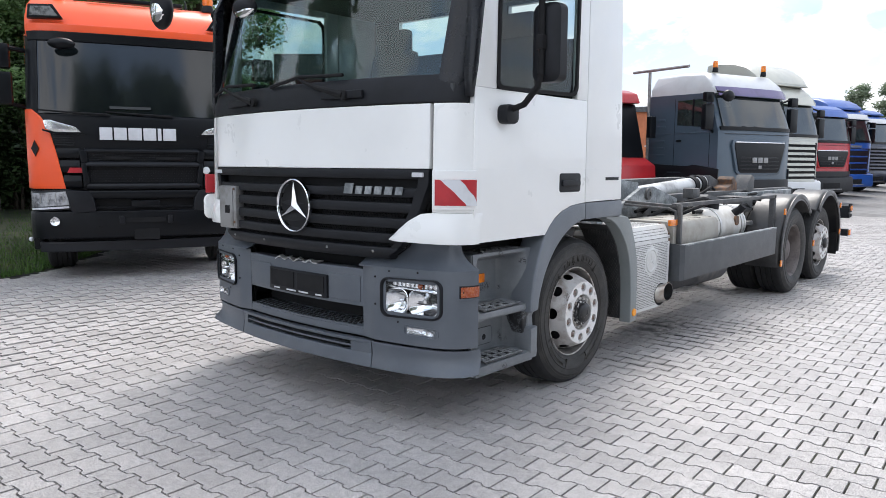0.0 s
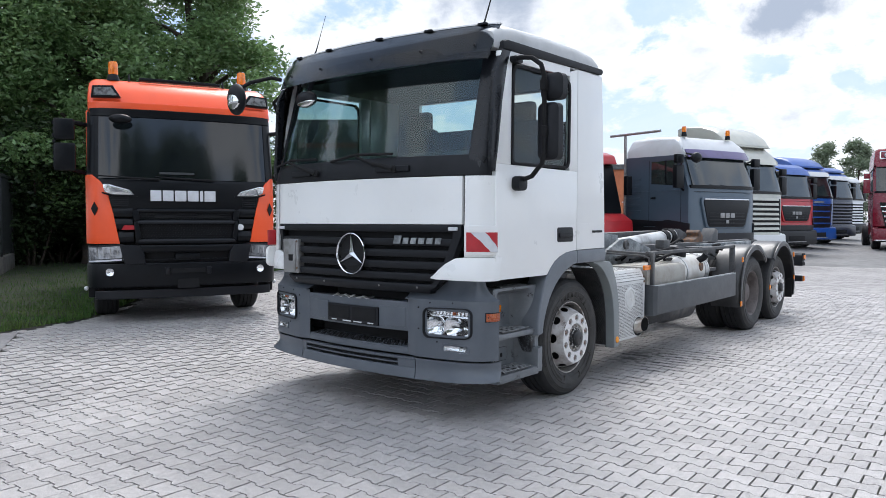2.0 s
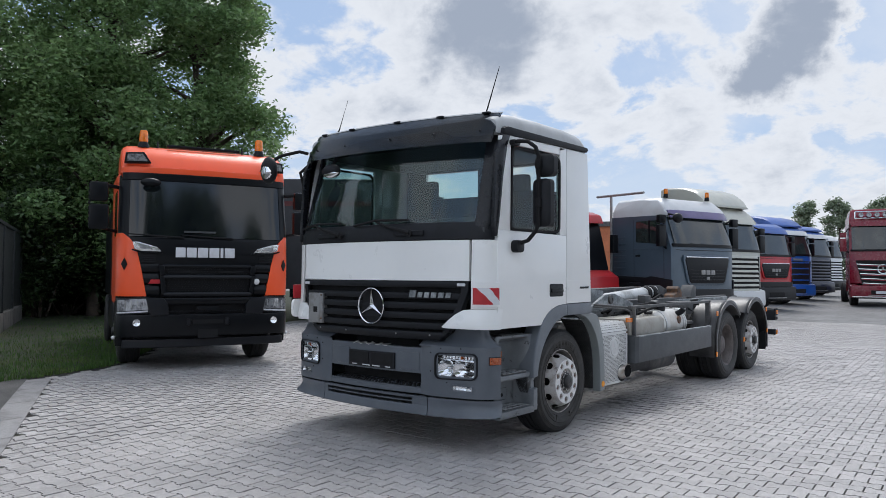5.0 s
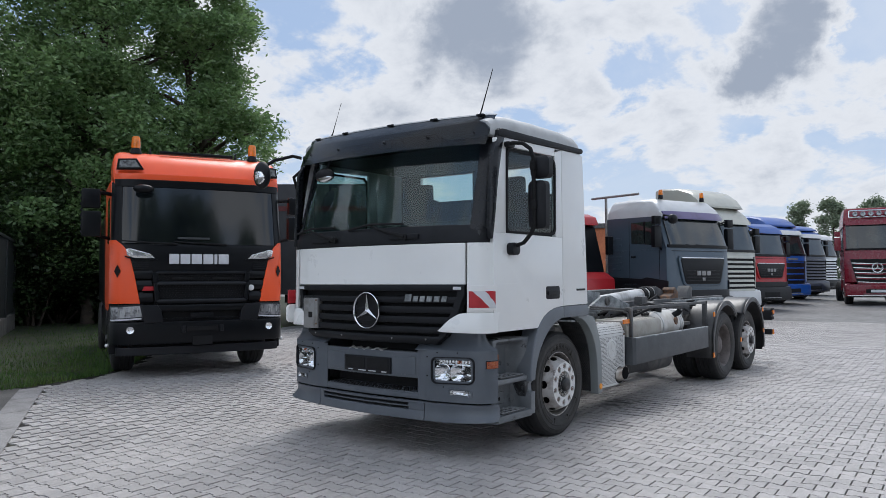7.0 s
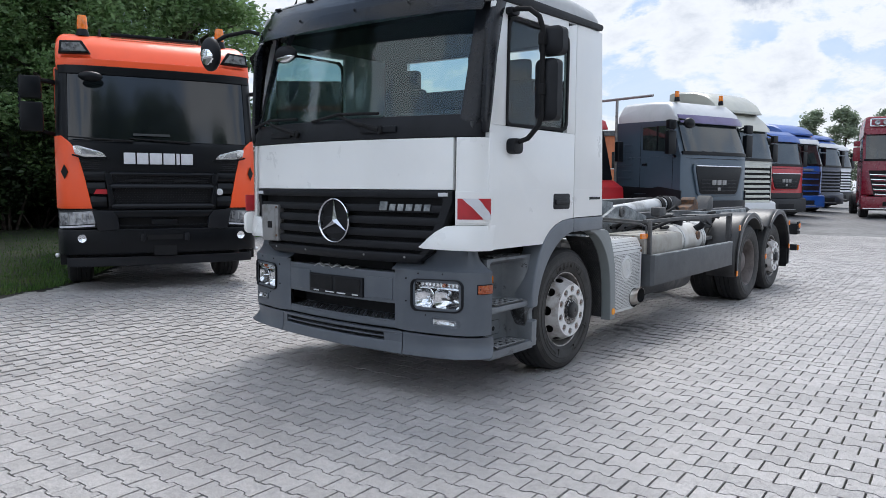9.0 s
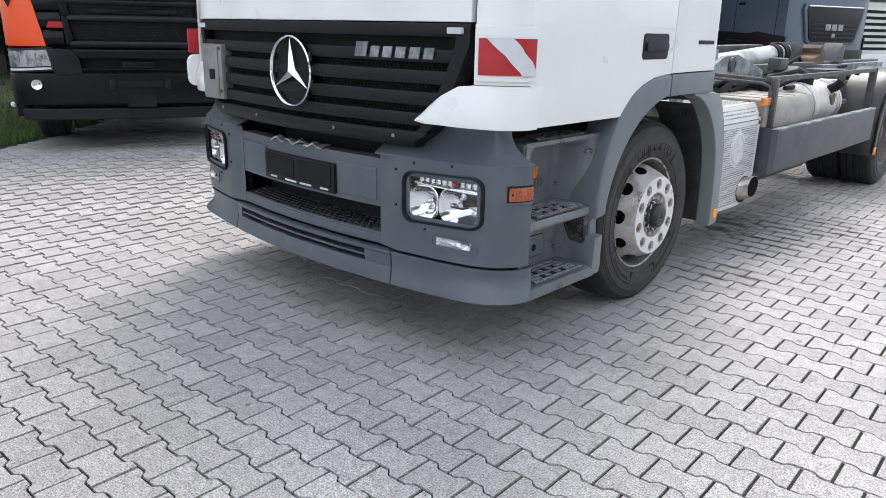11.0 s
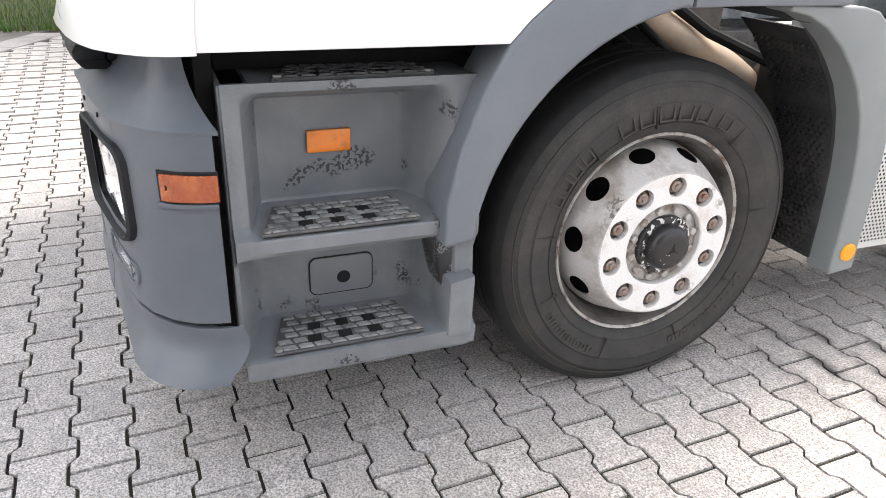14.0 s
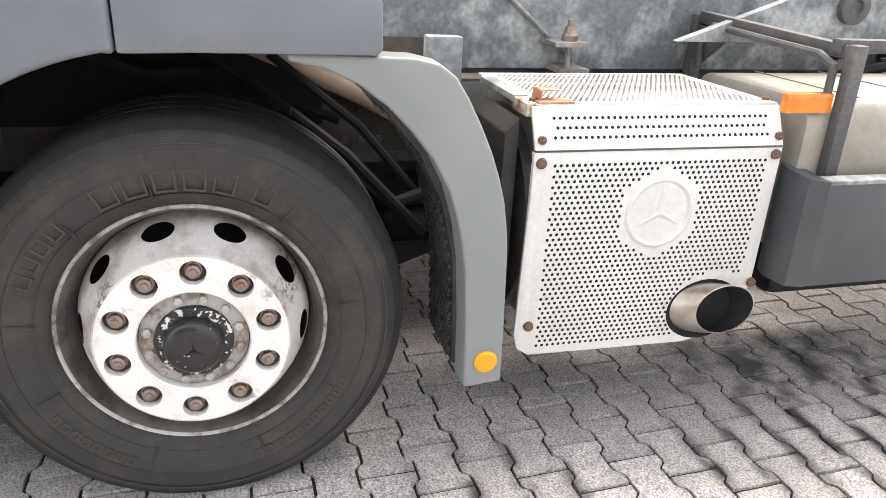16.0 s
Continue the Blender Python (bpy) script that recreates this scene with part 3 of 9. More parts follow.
def tyre_marks(w):
    """Raised maker's bars and lines on the side of the near tyre."""
    def bar(a0, a1, r0, r1, name="sidewall_letter"):
        pts = []
        n = 3
        for k in range(n + 1):
            t = radians(a0 + (a1 - a0) * k / n)
            pts.append((r1 * math.cos(t), r1 * math.sin(t)))
        for k in range(n, -1, -1):
            t = radians(a0 + (a1 - a0) * k / n)
            pts.append((r0 * math.cos(t), r0 * math.sin(t)))
        q = len(pts)
        am, rm = radians((a0 + a1) / 2), (r0 + r1) / 2
        inn = []
        for y, z in pts:
            a_, r_ = math.atan2(z, y), math.hypot(y, z)
            a_ = am + math.atan2(math.sin(a_ - am), math.cos(a_ - am)) * (1 - 0.011 / (abs(radians(a1 - a0)) * rm))
            r_ = rm + (r_ - rm) * (1 - 0.009 / (r1 - r0))
            inn.append((r_ * math.cos(a_), r_ * math.sin(a_)))
        hgt = 0.0316
        part(name, Shape().loft([[(hgt - 0.012, *p) for p in pts], [(hgt, *p) for p in pts], [(hgt, *p) for p in inn], [(hgt - 0.012, *p) for p in inn]], True, False), RUBBERL, w, smooth=0)
    for k in range(5):
        bar(118 - 9.6 * k, 118 - 9.6 * k - 7.6, 0.350, 0.398)
    bar(66, 59, 0.352, 0.396)
    for k in range(4):
        bar(158 - 7.0 * k, 158 - 7.0 * k - 5.2, 0.356, 0.394)
    for k in range(11):
        bar(-25 - 4.4 * k, -25 - 4.4 * k - 3.2, 0.370, 0.393)
    for k in range(8):
        bar(210 + 4.4 * k, 210 + 4.4 * k + 3.2, 0.370, 0.393)
    # fine moulded lines across and round the side
    for a in (8, 52, 100, 131, 172, 203, 250, 292, 330):
        part("sidewall_rib", Shape().prism([(r * math.cos(radians(a + d)), r * math.sin(radians(a + d))) for r, d in ((0.335, -0.12), (0.400, -0.12), (0.400, 0.12), (0.335, 0.12))], "x", 0.018, 0.0322), RUBBERL, w, smooth=0)
    part("sidewall_ring", Shape().lathe([(0.340, 0.018), (0.3405, 0.0215), (0.3425, 0.0222), (0.343, 0.0195)], n=96), RUBBERL, w)
    part("sidewall_ring", Shape().lathe([(0.452, 0.018), (0.4525, 0.0225), (0.4555, 0.0225), (0.456, 0.017)], n=96), RUBBERL, w)


RW = 0.512
w1 = wheel_thing(actros, "wheel", 1.1435, 1.540, 0.4985, 0.507, "steer", n=96)
tyre_marks(w1)
w1b = wheel_thing(actros, "wheel", -1.1435, 1.54, 0.4985, 0.5, "steer", side=-1, n=40)
w2 = wheel_thing(actros, "wheel", 1.20, 6.42, RW, RW, "drive")
w2c = wheel_thing(actros, "wheel", 0.86, 6.42, RW, RW, "drive", n=40)
w2b = wheel_thing(actros, "wheel", -1.20, 6.42, RW, RW, "drive", side=-1, n=40)
w3 = wheel_thing(actros, "wheel", 1.150, 7.75, 0.4985, 0.5, "steer")
w3b = wheel_thing(actros, "wheel", -1.150, 7.75, 0.4985, 0.5, "steer", side=-1, n=40)
part("axle", Shape().tube([(-1.0, 1.54, RW), (1.0, 1.54, RW)], 0.07), CHASSIS, actros)
part("axle", Shape().tube([(-1.0, 6.42, RW), (1.0, 6.42, RW)], 0.10).ball((0, 6.42, RW), 0.24), CHASSIS, actros)
part("axle", Shape().tube([(-1.0, 7.76, RW), (1.0, 7.76, RW)], 0.08), CHASSIS, actros)

# bumper: corner blocks, centre beam set back between them, step in the opening, lower lip
def inset(u, z):
    return (u, plan(u) + 0.034 * ease((0.72 - abs(u)) / 0.15), z)


for sgn in (1, -1):
    us = [sgn * u for u in knots(0.58, 1.248) + [1.252]]
    cu = [sgn * u for u in sorted(set(knots(0.58, 1.248)) | {0.61, 0.63, 0.645, 0.66, 0.68, 0.70, 0.72, 0.775, 0.92, 1.09, 1.105, 1.252})]
    cw = [0.487, 0.495, 0.52, 0.552, 0.588, 0.62, 0.668, 0.72, 0.78, 0.842, 0.88, 0.905, 0.916]
    holes = lambda u, z: (0.775 < abs(u) < 1.105 and 0.668 < z < 0.842) or (0.92 < abs(u) < 1.09 and 0.552 < z < 0.588)
    part("bumper_corner", Shape().pierced(cu, cw, inset, holes), GREY, actros)
    part("bumper_backing", Shape().panel([sgn * u for u in knots(0.62, 1.2)], [0.42, 0.92], front(0.075), 0.02), BLACKM, actros)
    # shoulder that leans in under the white panel

    def shoulder(u, w):
        k = max(0.0, (w - 0.922) / 0.163)
        kk = 1 - (1 - k) ** 2.6
        uu = u * (1 - 0.035 * kk)
        inner = interp(abs(u), [(0.58, 1.0), (0.75, 0.0)])
        end = ease((abs(u) - 1.10) / 0.14)
        uu *= 1 - 0.045 * kk * end
        return (uu, plan(u) + 0.10 * kk * (1 - end) - 0.05 * kk * ease((abs(u) - 1.22) / 0.03), w - 0.03 * inner * k * 2.2)
    s = Shape().panel(us, [0.915, 0.922, 0.93, 0.94, 0.955, 0.975, 1.0, 1.03, 1.06, 1.085], shoulder, 0.012)
    part("bumper_shoulder", s, GREY, actros)
    part("bumper_return", Shape().prism([(0.336, 0.487), (0.344, 0.487), (0.344, 0.912), (0.336, 0.912)], "x", sgn * 1.2505, sgn * 1.10), GREY, actros, bevel=0.004)
part("bumper_beam", Shape().panel(knots(-0.5798, 0.5798), [0.665, 0.672, 0.69, 0.76, 0.84, 0.875, 0.89], front(0.034), 0.08), GREY, actros, bevel=0.002)
part("bumper_panel", Shape().panel(knots(0.30, 0.56), [0.69, 0.70, 0.83, 0.845], front(0.028), 0.01), GREY, actros, bevel=0.005)
part("bumper_panel", Shape().panel(knots(-0.56, -0.30), [0.69, 0.70, 0.83, 0.845], front(0.028), 0.01), GREY, actros, bevel=0.005)
part("bumper_beam", Shape().panel(knots(-0.5798, 0.5798), [0.487, 0.50, 0.53], front(0.034), 0.08), GREY, actros, bevel=0.002)
part("bumper_opening", Shape().panel(knots(-0.6, 0.6), [0.46, 0.70], front(0.21), 0.02), BLACKM, actros)
s = Shape().panel(knots(-0.578, 0.578), [0.0, 1.0], lambda u, w: (u, plan(u) + 0.036 + 0.17 * w, 0.531 + 0.012 * w), 0.012, axis=2)
part("front_step", s, GREY, actros)
for j in range(5):
    for i in range(26):
        u = -0.53 + 1.06 * (i + 0.5 * (j % 2)) / 26
        if abs(u) > 0.555:
            continue
        y = plan(u) + 0.055 + 0.028 * j
        z = 0.5315 + 0.012 * (0.02 + 0.028 * j) / 0.17
        part("grip_hole", Shape().prism([(u - 0.013, y - 0.006), (u + 0.013, y - 0.006), (u + 0.013, y + 0.006), (u - 0.013, y + 0.006)], "z", z, z + 0.0155), BLACKM, actros, smooth=0)


def lip(u, z):
    k = (0.472 - z) / 0.16
    c = ease((abs(u) - 0.85) / 0.4)
    bow = 0.016 * math.sin(math.pi * min(1.0, max(0.0, k) * 1.15))
    return (u * (1 + 0.004 * k + 0.020 * c * k * k * k - 0.006 * c * bow / 0.016), plan(u) + 0.004 + bow * (0.4 + 0.6 * c) - (0.006 + 0.040 * c) * k * k * k, z + 0.024 * c * max(0.0, k))


for a, b in ((0.666, 1.248), (-1.248, -0.666)):
    part("bumper_lip", Shape().panel(knots(a, b), [0.312, 0.318, 0.33, 0.345, 0.36, 0.38, 0.40, 0.425, 0.45, 0.472], lip, 0.05), GREY, actros, bevel=0.005)
part("bumper_lip", Shape().panel(knots(-0.66, 0.66), [0.312, 0.325, 0.36, 0.395], lip, 0.05), GREY, actros, bevel=0.005)
part("bumper_lip", Shape().panel(knots(-0.66, 0.66), [0.452, 0.46, 0.472], lip, 0.05), GREY, actros, bevel=0.004)
for a, b in ((-0.66, -0.60), (0.50, 0.66)):
    part("bumper_lip", Shape().panel(knots(a, b), [0.395, 0.452], lip, 0.05), GREY, actros)
part("lip_slot", Shape().panel(knots(-0.60, 0.50), [0.39, 0.455], lambda u, z: (u, plan(u) + 0.05, z), 0.01), BLACKM, actros)
part("slot_rib", Shape().panel(knots(-0.60, 0.50), [0.418, 0.428], lambda u, z: (u, plan(u) + 0.012, z), 0.04), GREY, actros)
# number plate, blank bars
part("number_plate_holder", Shape().panel(knots(-0.295, 0.295), [0.682, 0.69, 0.82, 0.828], front(0.016), 0.02), BLACK, actros, bevel=0.004)
part("number_plate", Shape().panel(knots(-0.272, -0.02), [0.712, 0.815], front(0.0115), 0.004), BLACKM, actros)
part("number_plate", Shape().panel(knots(0.02, 0.272), [0.712, 0.815], front(0.0115), 0.004), BLACKM, actros)
for i, (a, b) in enumerate(((-0.24, -0.18), (-0.10, 0.0), (0.03, 0.12), (0.19, 0.25))):
    part("plate_line", Shape().panel(knots(a, b), [0.692, 0.701], front(0.013), 0.003), SIGNW, actros)
for a, b in ((-0.235, -0.12), (-0.09, 0.03), (0.06, 0.20)):
    part("foil_scrap", Shape().panel(spaced(a, b, 5), [0.0, 0.4, 1.0], lambda u, w: (u, plan(u) + 0.020 + 0.06 * w, 0.893 + 0.012 * math.sin(60 * u + 3 * w)), 0.006, axis=2), ALU, actros, "crumpled silver foil scrap")

# headlamps and fog lamps
for sgn in (1, -1):
    def onface(outline, off):
        return [(u, plan(u) + off, z) for u, z in outline]
    a, b = 0.745, 1.135
    out = rounded(a, b, 0.640, 0.868, 0.05)
    out = [(sgn * u, z + 0.02 * (u - 0.94)) for u, z in out]
    def scaled(fu, fz):
        return [(sgn * 0.94 + (u - sgn * 0.94) * fu, 0.756 + (z - 0.756) * fz) for u, z in out]
    inn = scaled(0.915, 0.895)
    lamp = part("headlamp", Shape().loft([onface(out, 0.004), onface(out, -0.014), onface(scaled(0.965, 0.95), -0.018), onface(scaled(0.945, 0.925), -0.012), onface(inn, 0.014), onface(inn, 0.03)], True, False), BLACK, actros, "black-framed headlamp")
    part("lamp_lens", Shape().loft([onface(inn, 0.012), onface(scaled(0.5, 0.5), 0.006), onface(scaled(0.02, 0.02), 0.004)], True, False), CLEAR, lamp).visible_shadow = False
    part("lamp_bowl", Shape().loft([onface(inn, 0.016), onface(scaled(0.84, 0.82), 0.075), onface(scaled(0.02, 0.02), 0.080)], True, False), LAMP_IN, lamp)
    # two bowls below a sloping bright shelf, a fluted row with an amber bulb above it
    for a_, b_ in ((0.762, 0.912), (0.914, 1.118)):
        rim_ = [(sgn * u, z + 0.02 * (u - 0.94)) for u, z in rounded(a_, b_, 0.650, 0.806, 0.055, 8)]
        mid_u = sgn * (a_ + b_) / 2

        def shrunk(k):
            return [(mid_u + (u - mid_u) * k, 0.731 + (z - 0.731) * k) for u, z in rim_]
        part("reflector", Shape().loft([onface(shrunk(1.0), 0.019), onface(shrunk(0.95), 0.017), onface(shrunk(0.92), 0.021), onface(shrunk(0.80), 0.042), onface(shrunk(0.58), 0.058), onface(shrunk(0.30), 0.067), onface(shrunk(0.03), 0.070)], True, False), BOWL, lamp)
    part("bulb_cap", Shape().ball((sgn * 0.848, plan(0.848) + 0.045, 0.731), 0.015), CHROME, lamp)
    part("bulb_cap", Shape().tube([(sgn * 0.985, plan(0.985) + 0.055, 0.738), (sgn * 1.02, plan(1.02) + 0.022, 0.738)], 0.010, 10), CHROME, lamp)
    part("bulb_shade", Shape().box(sgn * 0.965, sgn * 1.035, plan(1.0) + 0.02, plan(1.0) + 0.06, 0.722, 0.728), BLACK, lamp, bevel=0.002)
    part("lamp_shelf", Shape().panel([sgn * u for u in knots(0.785, 1.095)], [0.0, 0.5, 1.0], lambda u, w: (u, plan(u) + 0.016 + 0.045 * w, 0.800 + 0.012 * w - 0.05 * (abs(u) - 0.94)), 0.006, axis=2), BOWL, lamp, bevel=0.002)
    for k in range(10):
        u = 0.795 + 0.029 * k
        z0_ = 0.812 - 0.03 * (u - 0.94)
        part("lamp_flute", Shape().panel([sgn * u, sgn * (u + 0.011), sgn * (u + 0.023)], [z0_, z0_ + 0.014, z0_ + 0.028], lambda a_, z: (a_, plan(a_) + 0.035 + 0.4 * abs(abs(a_) - u - 0.0115), z), 0.02), LAMP_IN, lamp)
    part("amber_bulb", Shape().ball((sgn * 0.985, plan(0.985) + 0.028, 0.826), 0.016, 14, 8), AMBER_DULL, lamp, "amber bulb")
    fo = rounded(0.895, 1.115, 0.538, 0.600, 0.024)
    fo = [(sgn * u, z - 0.05 * (u - 1.0)) for u, z in fo]
    fi = [(sgn * 1.005 + (u - sgn * 1.005) * 0.92, 0.569 + (z - 0.569) * 0.84) for u, z in fo]
    fog = part("fog_lamp", Shape().loft([onface(fo, 0.004), onface(fo, -0.006), onface(fi, -0.005), onface(fi, 0.03)], True, False), GREY, actros)
    part("lamp_lens", Shape().loft([onface(fi, -0.002), onface([(sgn * 1.005 + (u - sgn * 1.005) * 0.1, 0.569 + (z - 0.569) * 0.02) for u, z in fi], -0.004)], True, False), CLEAR, fog).visible_shadow = False
    part("lamp_bowl", Shape().loft([onface(fi, 0.004), onface([(sgn * 1.005 + (u - sgn * 1.005) * 0.8, 0.569 + (z - 0.569) * 0.7) for u, z in fi], 0.03), onface([(sgn * 1.005 + (u - sgn * 1.005) * 0.02, 0.569 + (z - 0.569) * 0.02) for u, z in fi], 0.035)], True, False), LAMP_IN, fog)
    part("reflector", Shape().lathe([(0.026, 0.0), (0.02, 0.012), (0.004, 0.02)], (sgn * 1.06, plan(1.06) + 0.002, 0.565), "y", 18), LAMP_IN, fog)
    # bolt dots
    for (u, z) in ((0.80, 0.90), (0.99, 0.905), (0.70, 0.86), (0.70, 0.70), (0.86, 0.612)):
        part("bumper_bolt", Shape().lathe([(0.006, 0.002), (0.006, -0.003), (0.001, -0.003)], (sgn * u, plan(u), z), "y", 8), BLACKM, actros)
    # indicator that wraps the bumper's corner
    us = [sgn * u for u in (1.211, 1.22, 1.228, 1.236, 1.243, 1.248, 1.2515)]
    ind = part("indicator", Shape().panel(us, [0.776, 0.781, 0.829, 0.834], lambda u, z: (u * 1.004, plan(u) - 0.006, z), 0.012), AMBER_DULL, actros, "faded amber turn signal", bevel=0.003)
    part("indicator_ledge", Shape().panel([sgn * u for u in (1.205, 1.22, 1.232, 1.243, 1.2515)], [0.762, 0.766, 0.772], lambda u, z: (u * 1.005, plan(u) - 0.008, z), 0.012), GREY, actros, bevel=0.003)
    part("indicator_screw", Shape().lathe([(0.006, 0.0), (0.006, -0.004), (0.001, -0.004)], (sgn * 1.222, plan(1.222) - 0.007, 0.806), "y", 10), BLACKM, ind)
    part("indicator_frame", Shape().panel([sgn * u for u in (1.206, 1.216, 1.225, 1.234, 1.245, 1.2512)], [0.772, 0.841], lambda u, z: (u * 1.001, plan(u) - 0.002, z), 0.012), BLACK, actros)

# grille
GT, GB = 1.462, 1.0


def gw(z):
    return interp(z, [(0.985, 0.80), (1.02, 0.86), (1.10, 0.92), (1.25, 1.0), (1.40, 1.056), (1.48, 1.058)])


def gp(off):
    return lambda t, z: (t * gw(z), plan(t * gw(z)) + off, z)


TS = spaced(-1, 1, 25)
part("grille_back", Shape().panel(TS, spaced(0.985, 1.475, 10), gp(0.06), 0.02), BLACKM, actros)
for z0, z1, o in ((1.425, 1.478, -0.006), (1.322, 1.374, 0.0), (1.234, 1.290, -0.006), (1.146, 1.202, -0.008), (1.060, 1.114, -0.008)):
    part("grille_bar", Shape().panel(TS, [z0, z0 + 0.006, (z0 + z1) / 2, z1 - 0.006, z1], lambda t, z: (t * gw(z), plan(t * gw(z)) + o + 8 * (z - (z0 + z1) / 2) ** 2, z), 0.06), BLACK, actros, bevel=0.004)
part("grille_base", Shape().panel(TS, [0.965, 0.972, 0.99, 1.015, 1.03, 1.036], lambda t, z: (t * gw(z), plan(t * gw(z)) - 0.016 + 14 * (z - 1.01) ** 2, z), 0.07), BLACK, actros, bevel=0.006)
for sgn in (1, -1):
    part("grille_side", Shape().panel([sgn * t for t in (0.94, 0.97, 1.0)], spaced(0.99, 1.47, 8), gp(-0.004), 0.06), BLACK, actros, bevel=0.004)
# mesh bands between the bars
for z0, z1 in ((1.288, 1.326), (1.200, 1.238), (1.112, 1.150), (1.036, 1.064)):
    s = Shape()
    n = 84
    for i in range(n):
        t0 = -0.92 + 1.84 * i / n
        for d in (-1, 1):
            a, b = t0, t0 + d * 0.028
            p = lambda t, z: (t * gw(z), plan(t * gw(z)) + 0.035, z)
            q = [p(a - 0.003, z0), p(a + 0.003, z0), p(b + 0.003, z1), p(b - 0.003, z1)]
            r = [(x, y + 0.006, z) for x, y, z in q]
            s.add(q + r, [(0, 1, 2, 3), (7, 6, 5, 4), (0, 4, 5, 1), (1, 5, 6, 2), (2, 6, 7, 3), (3, 7, 4, 0)])
    part("grille_mesh", s, BLACKM, actros, smooth=0)
for u in (-0.72, -0.3, 0.34, 0.70):
    part("grille_stud", Shape().lathe([(0.008, -0.012), (0.008, -0.02), (0.001, -0.021)], (u, plan(u), 1.01), "y", 10), STEEL, actros)
part("grille_clip", Shape().box(0.955, 1.035, plan(1.0) - 0.016, plan(1.0), 1.437, 1.462), SIGNW, actros, bevel=0.004)
part("grille_clip", Shape().box(-1.035, -0.955, plan(1.0) - 0.016, plan(1.0), 1.437, 1.462), SIGNW, actros, bevel=0.004)
# round emblem: ring and three plain spokes
emb = part("emblem", Shape().lathe([(0.154, -0.03), (0.161, -0.036), (0.166, -0.03), (0.165, -0.012), (0.154, -0.012), (0.152, -0.022), (0.154, -0.03)], (0.048, 0.02, 1.248), "y", 48), CHROME, actros, "chrome ring emblem")
for k in range(3):
    t = radians(90 + 120 * k)
    s = Shape()
    d, n_ = Vector((math.cos(t), 0, math.sin(t))), Vector((-math.sin(t), 0, math.cos(t)))
    c = Vector((0.048, 0.004, 1.248))
    tip, l, r, back = c + d * 0.154, c + n_ * 0.021 + d * 0.012, c - n_ * 0.021 + d * 0.012, c - d * 0.03
    ridge = Vector((0, -0.026, 0))
    s.add([tip + ridge * 0.4, l, c + ridge, r, tip + Vector((0, 0.004, 0)), l + Vector((0, 0.01, 0)), c, r + Vector((0, 0.01, 0))], [(0, 1, 2), (0, 2, 3), (4, 6, 5), (4, 7, 6), (0, 4, 5, 1), (0, 3, 7, 4), (1, 5, 6, 2), (2, 6, 7, 3)])
    part("emblem_spoke", s, CHROME, emb, smooth=0)
part("emblem_disc", Shape().lathe([(0.150, 0.008), (0.001, 0.008)], (0.048, 0.01, 1.248), "y", 40), BLACKM, emb)
# name badge as plain bars
u0 = 0.47
for k, wd in enumerate((0.078, 0.058, 0.056, 0.060, 0.062, 0.056)):
    h = 0.062 if k == 0 else 0.046
    part("badge_bar", Shape().panel(spaced(u0 + 0.004, u0 + wd - 0.006, 3), [1.335, 1.335 + h], lambda u, z: (u + 0.25 * (z - 1.335), plan(u) - 0.012, z), 0.006), WEATHER, actros, "plain grey metal badge bar", bevel=0.0015)
    u0 += wd + 0.012
# steel box of papers hung on the grille
bx = part("sensor_box", Shape().box(-0.885, -0.675, 0.045, 0.12, 1.055, 1.350), STEEL, actros, "flat grey metal box on the grille", bevel=0.008)
part("box_lid", Shape().box(-0.872, -0.71, 0.039, 0.046, 1.07, 1.335), STEEL, bx, bevel=0.003)
part("box_hole", Shape().box(-0.80, -0.745, 0.036, 0.04, 1.16, 1.215), BLACKM, bx)
for z in (1.10, 1.33):
    part("box_screw", Shape().lathe([(0.01, 0.042), (0.008, 0.036), (0.001, 0.036)], (-0.692, 0, z), "y", 8), RUST, bx)

# white front panel and corner panels
part("front_flap", Shape().panel(knots(-1.06, 1.06), [1.482, 1.492, 1.6, 1.72, 1.80, 1.838], front(0.0, 0.02, 1.6), 0.03), WHITE, actros, bevel=0.006)


def corner(u, z):
    return (u * 1.0135, plan(u) + 0.02 * (z - 1.6) * (1 if abs(u) < 1.2 else 0.3), z)


CK = [1.068, 1.10, 1.15, 1.20, 1.232, 1.245]
for sgn in (1, -1):
    cu = [sgn * u for u in CK]
    part("corner_panel", Shape().panel(cu, [1.245, 1.26, 1.4, 1.6, 1.75, 1.82, 1.838], corner, 0.03), WHITE, actros, bevel=0.004)
    # lower lobe that reaches inwards over the bumper
    low = [sgn * u for u in (0.82, 0.86, 0.92, 1.0, 1.068, 1.10, 1.15, 1.20, 1.232, 1.248)]

    def lobe(u, w):
        top = interp(abs(u), [(0.82, 1.10), (0.87, 1.155), (0.95, 1.215), (1.02, 1.243), (1.25, 1.243)])
        bot = interp(abs(u), [(0.82, 1.085), (0.86, 1.078), (1.25, 1.072)])
        bulge = 0.012 * math.sin(math.pi * w)
        return (u * 1.0135, plan(u) - 0.035 - bulge + 0.03 * w, bot + (top - bot) * w)
    part("corner_lobe", Shape().panel(low, [0, 0.08, 0.3, 0.6, 0.9, 1.0], lobe, 0.05), WHITE, actros, bevel=0.004)
# hatched warning sign on the near corner
SK = [1.09, 1.12, 1.15, 1.18, 1.20, 1.22, 1.232, 1.243, 1.2475]
part("sign_mount", Shape().panel([1.075] + SK, [1.262, 1.27, 1.445, 1.465, 1.475], lambda u, z: (u * 1.016, plan(u) - 0.02, z), 0.02), WHITE, actros, bevel=0.006)


def arc_u(k):
    return interp(k, list(zip(spaced(0, 1, len(SK)), SK)))


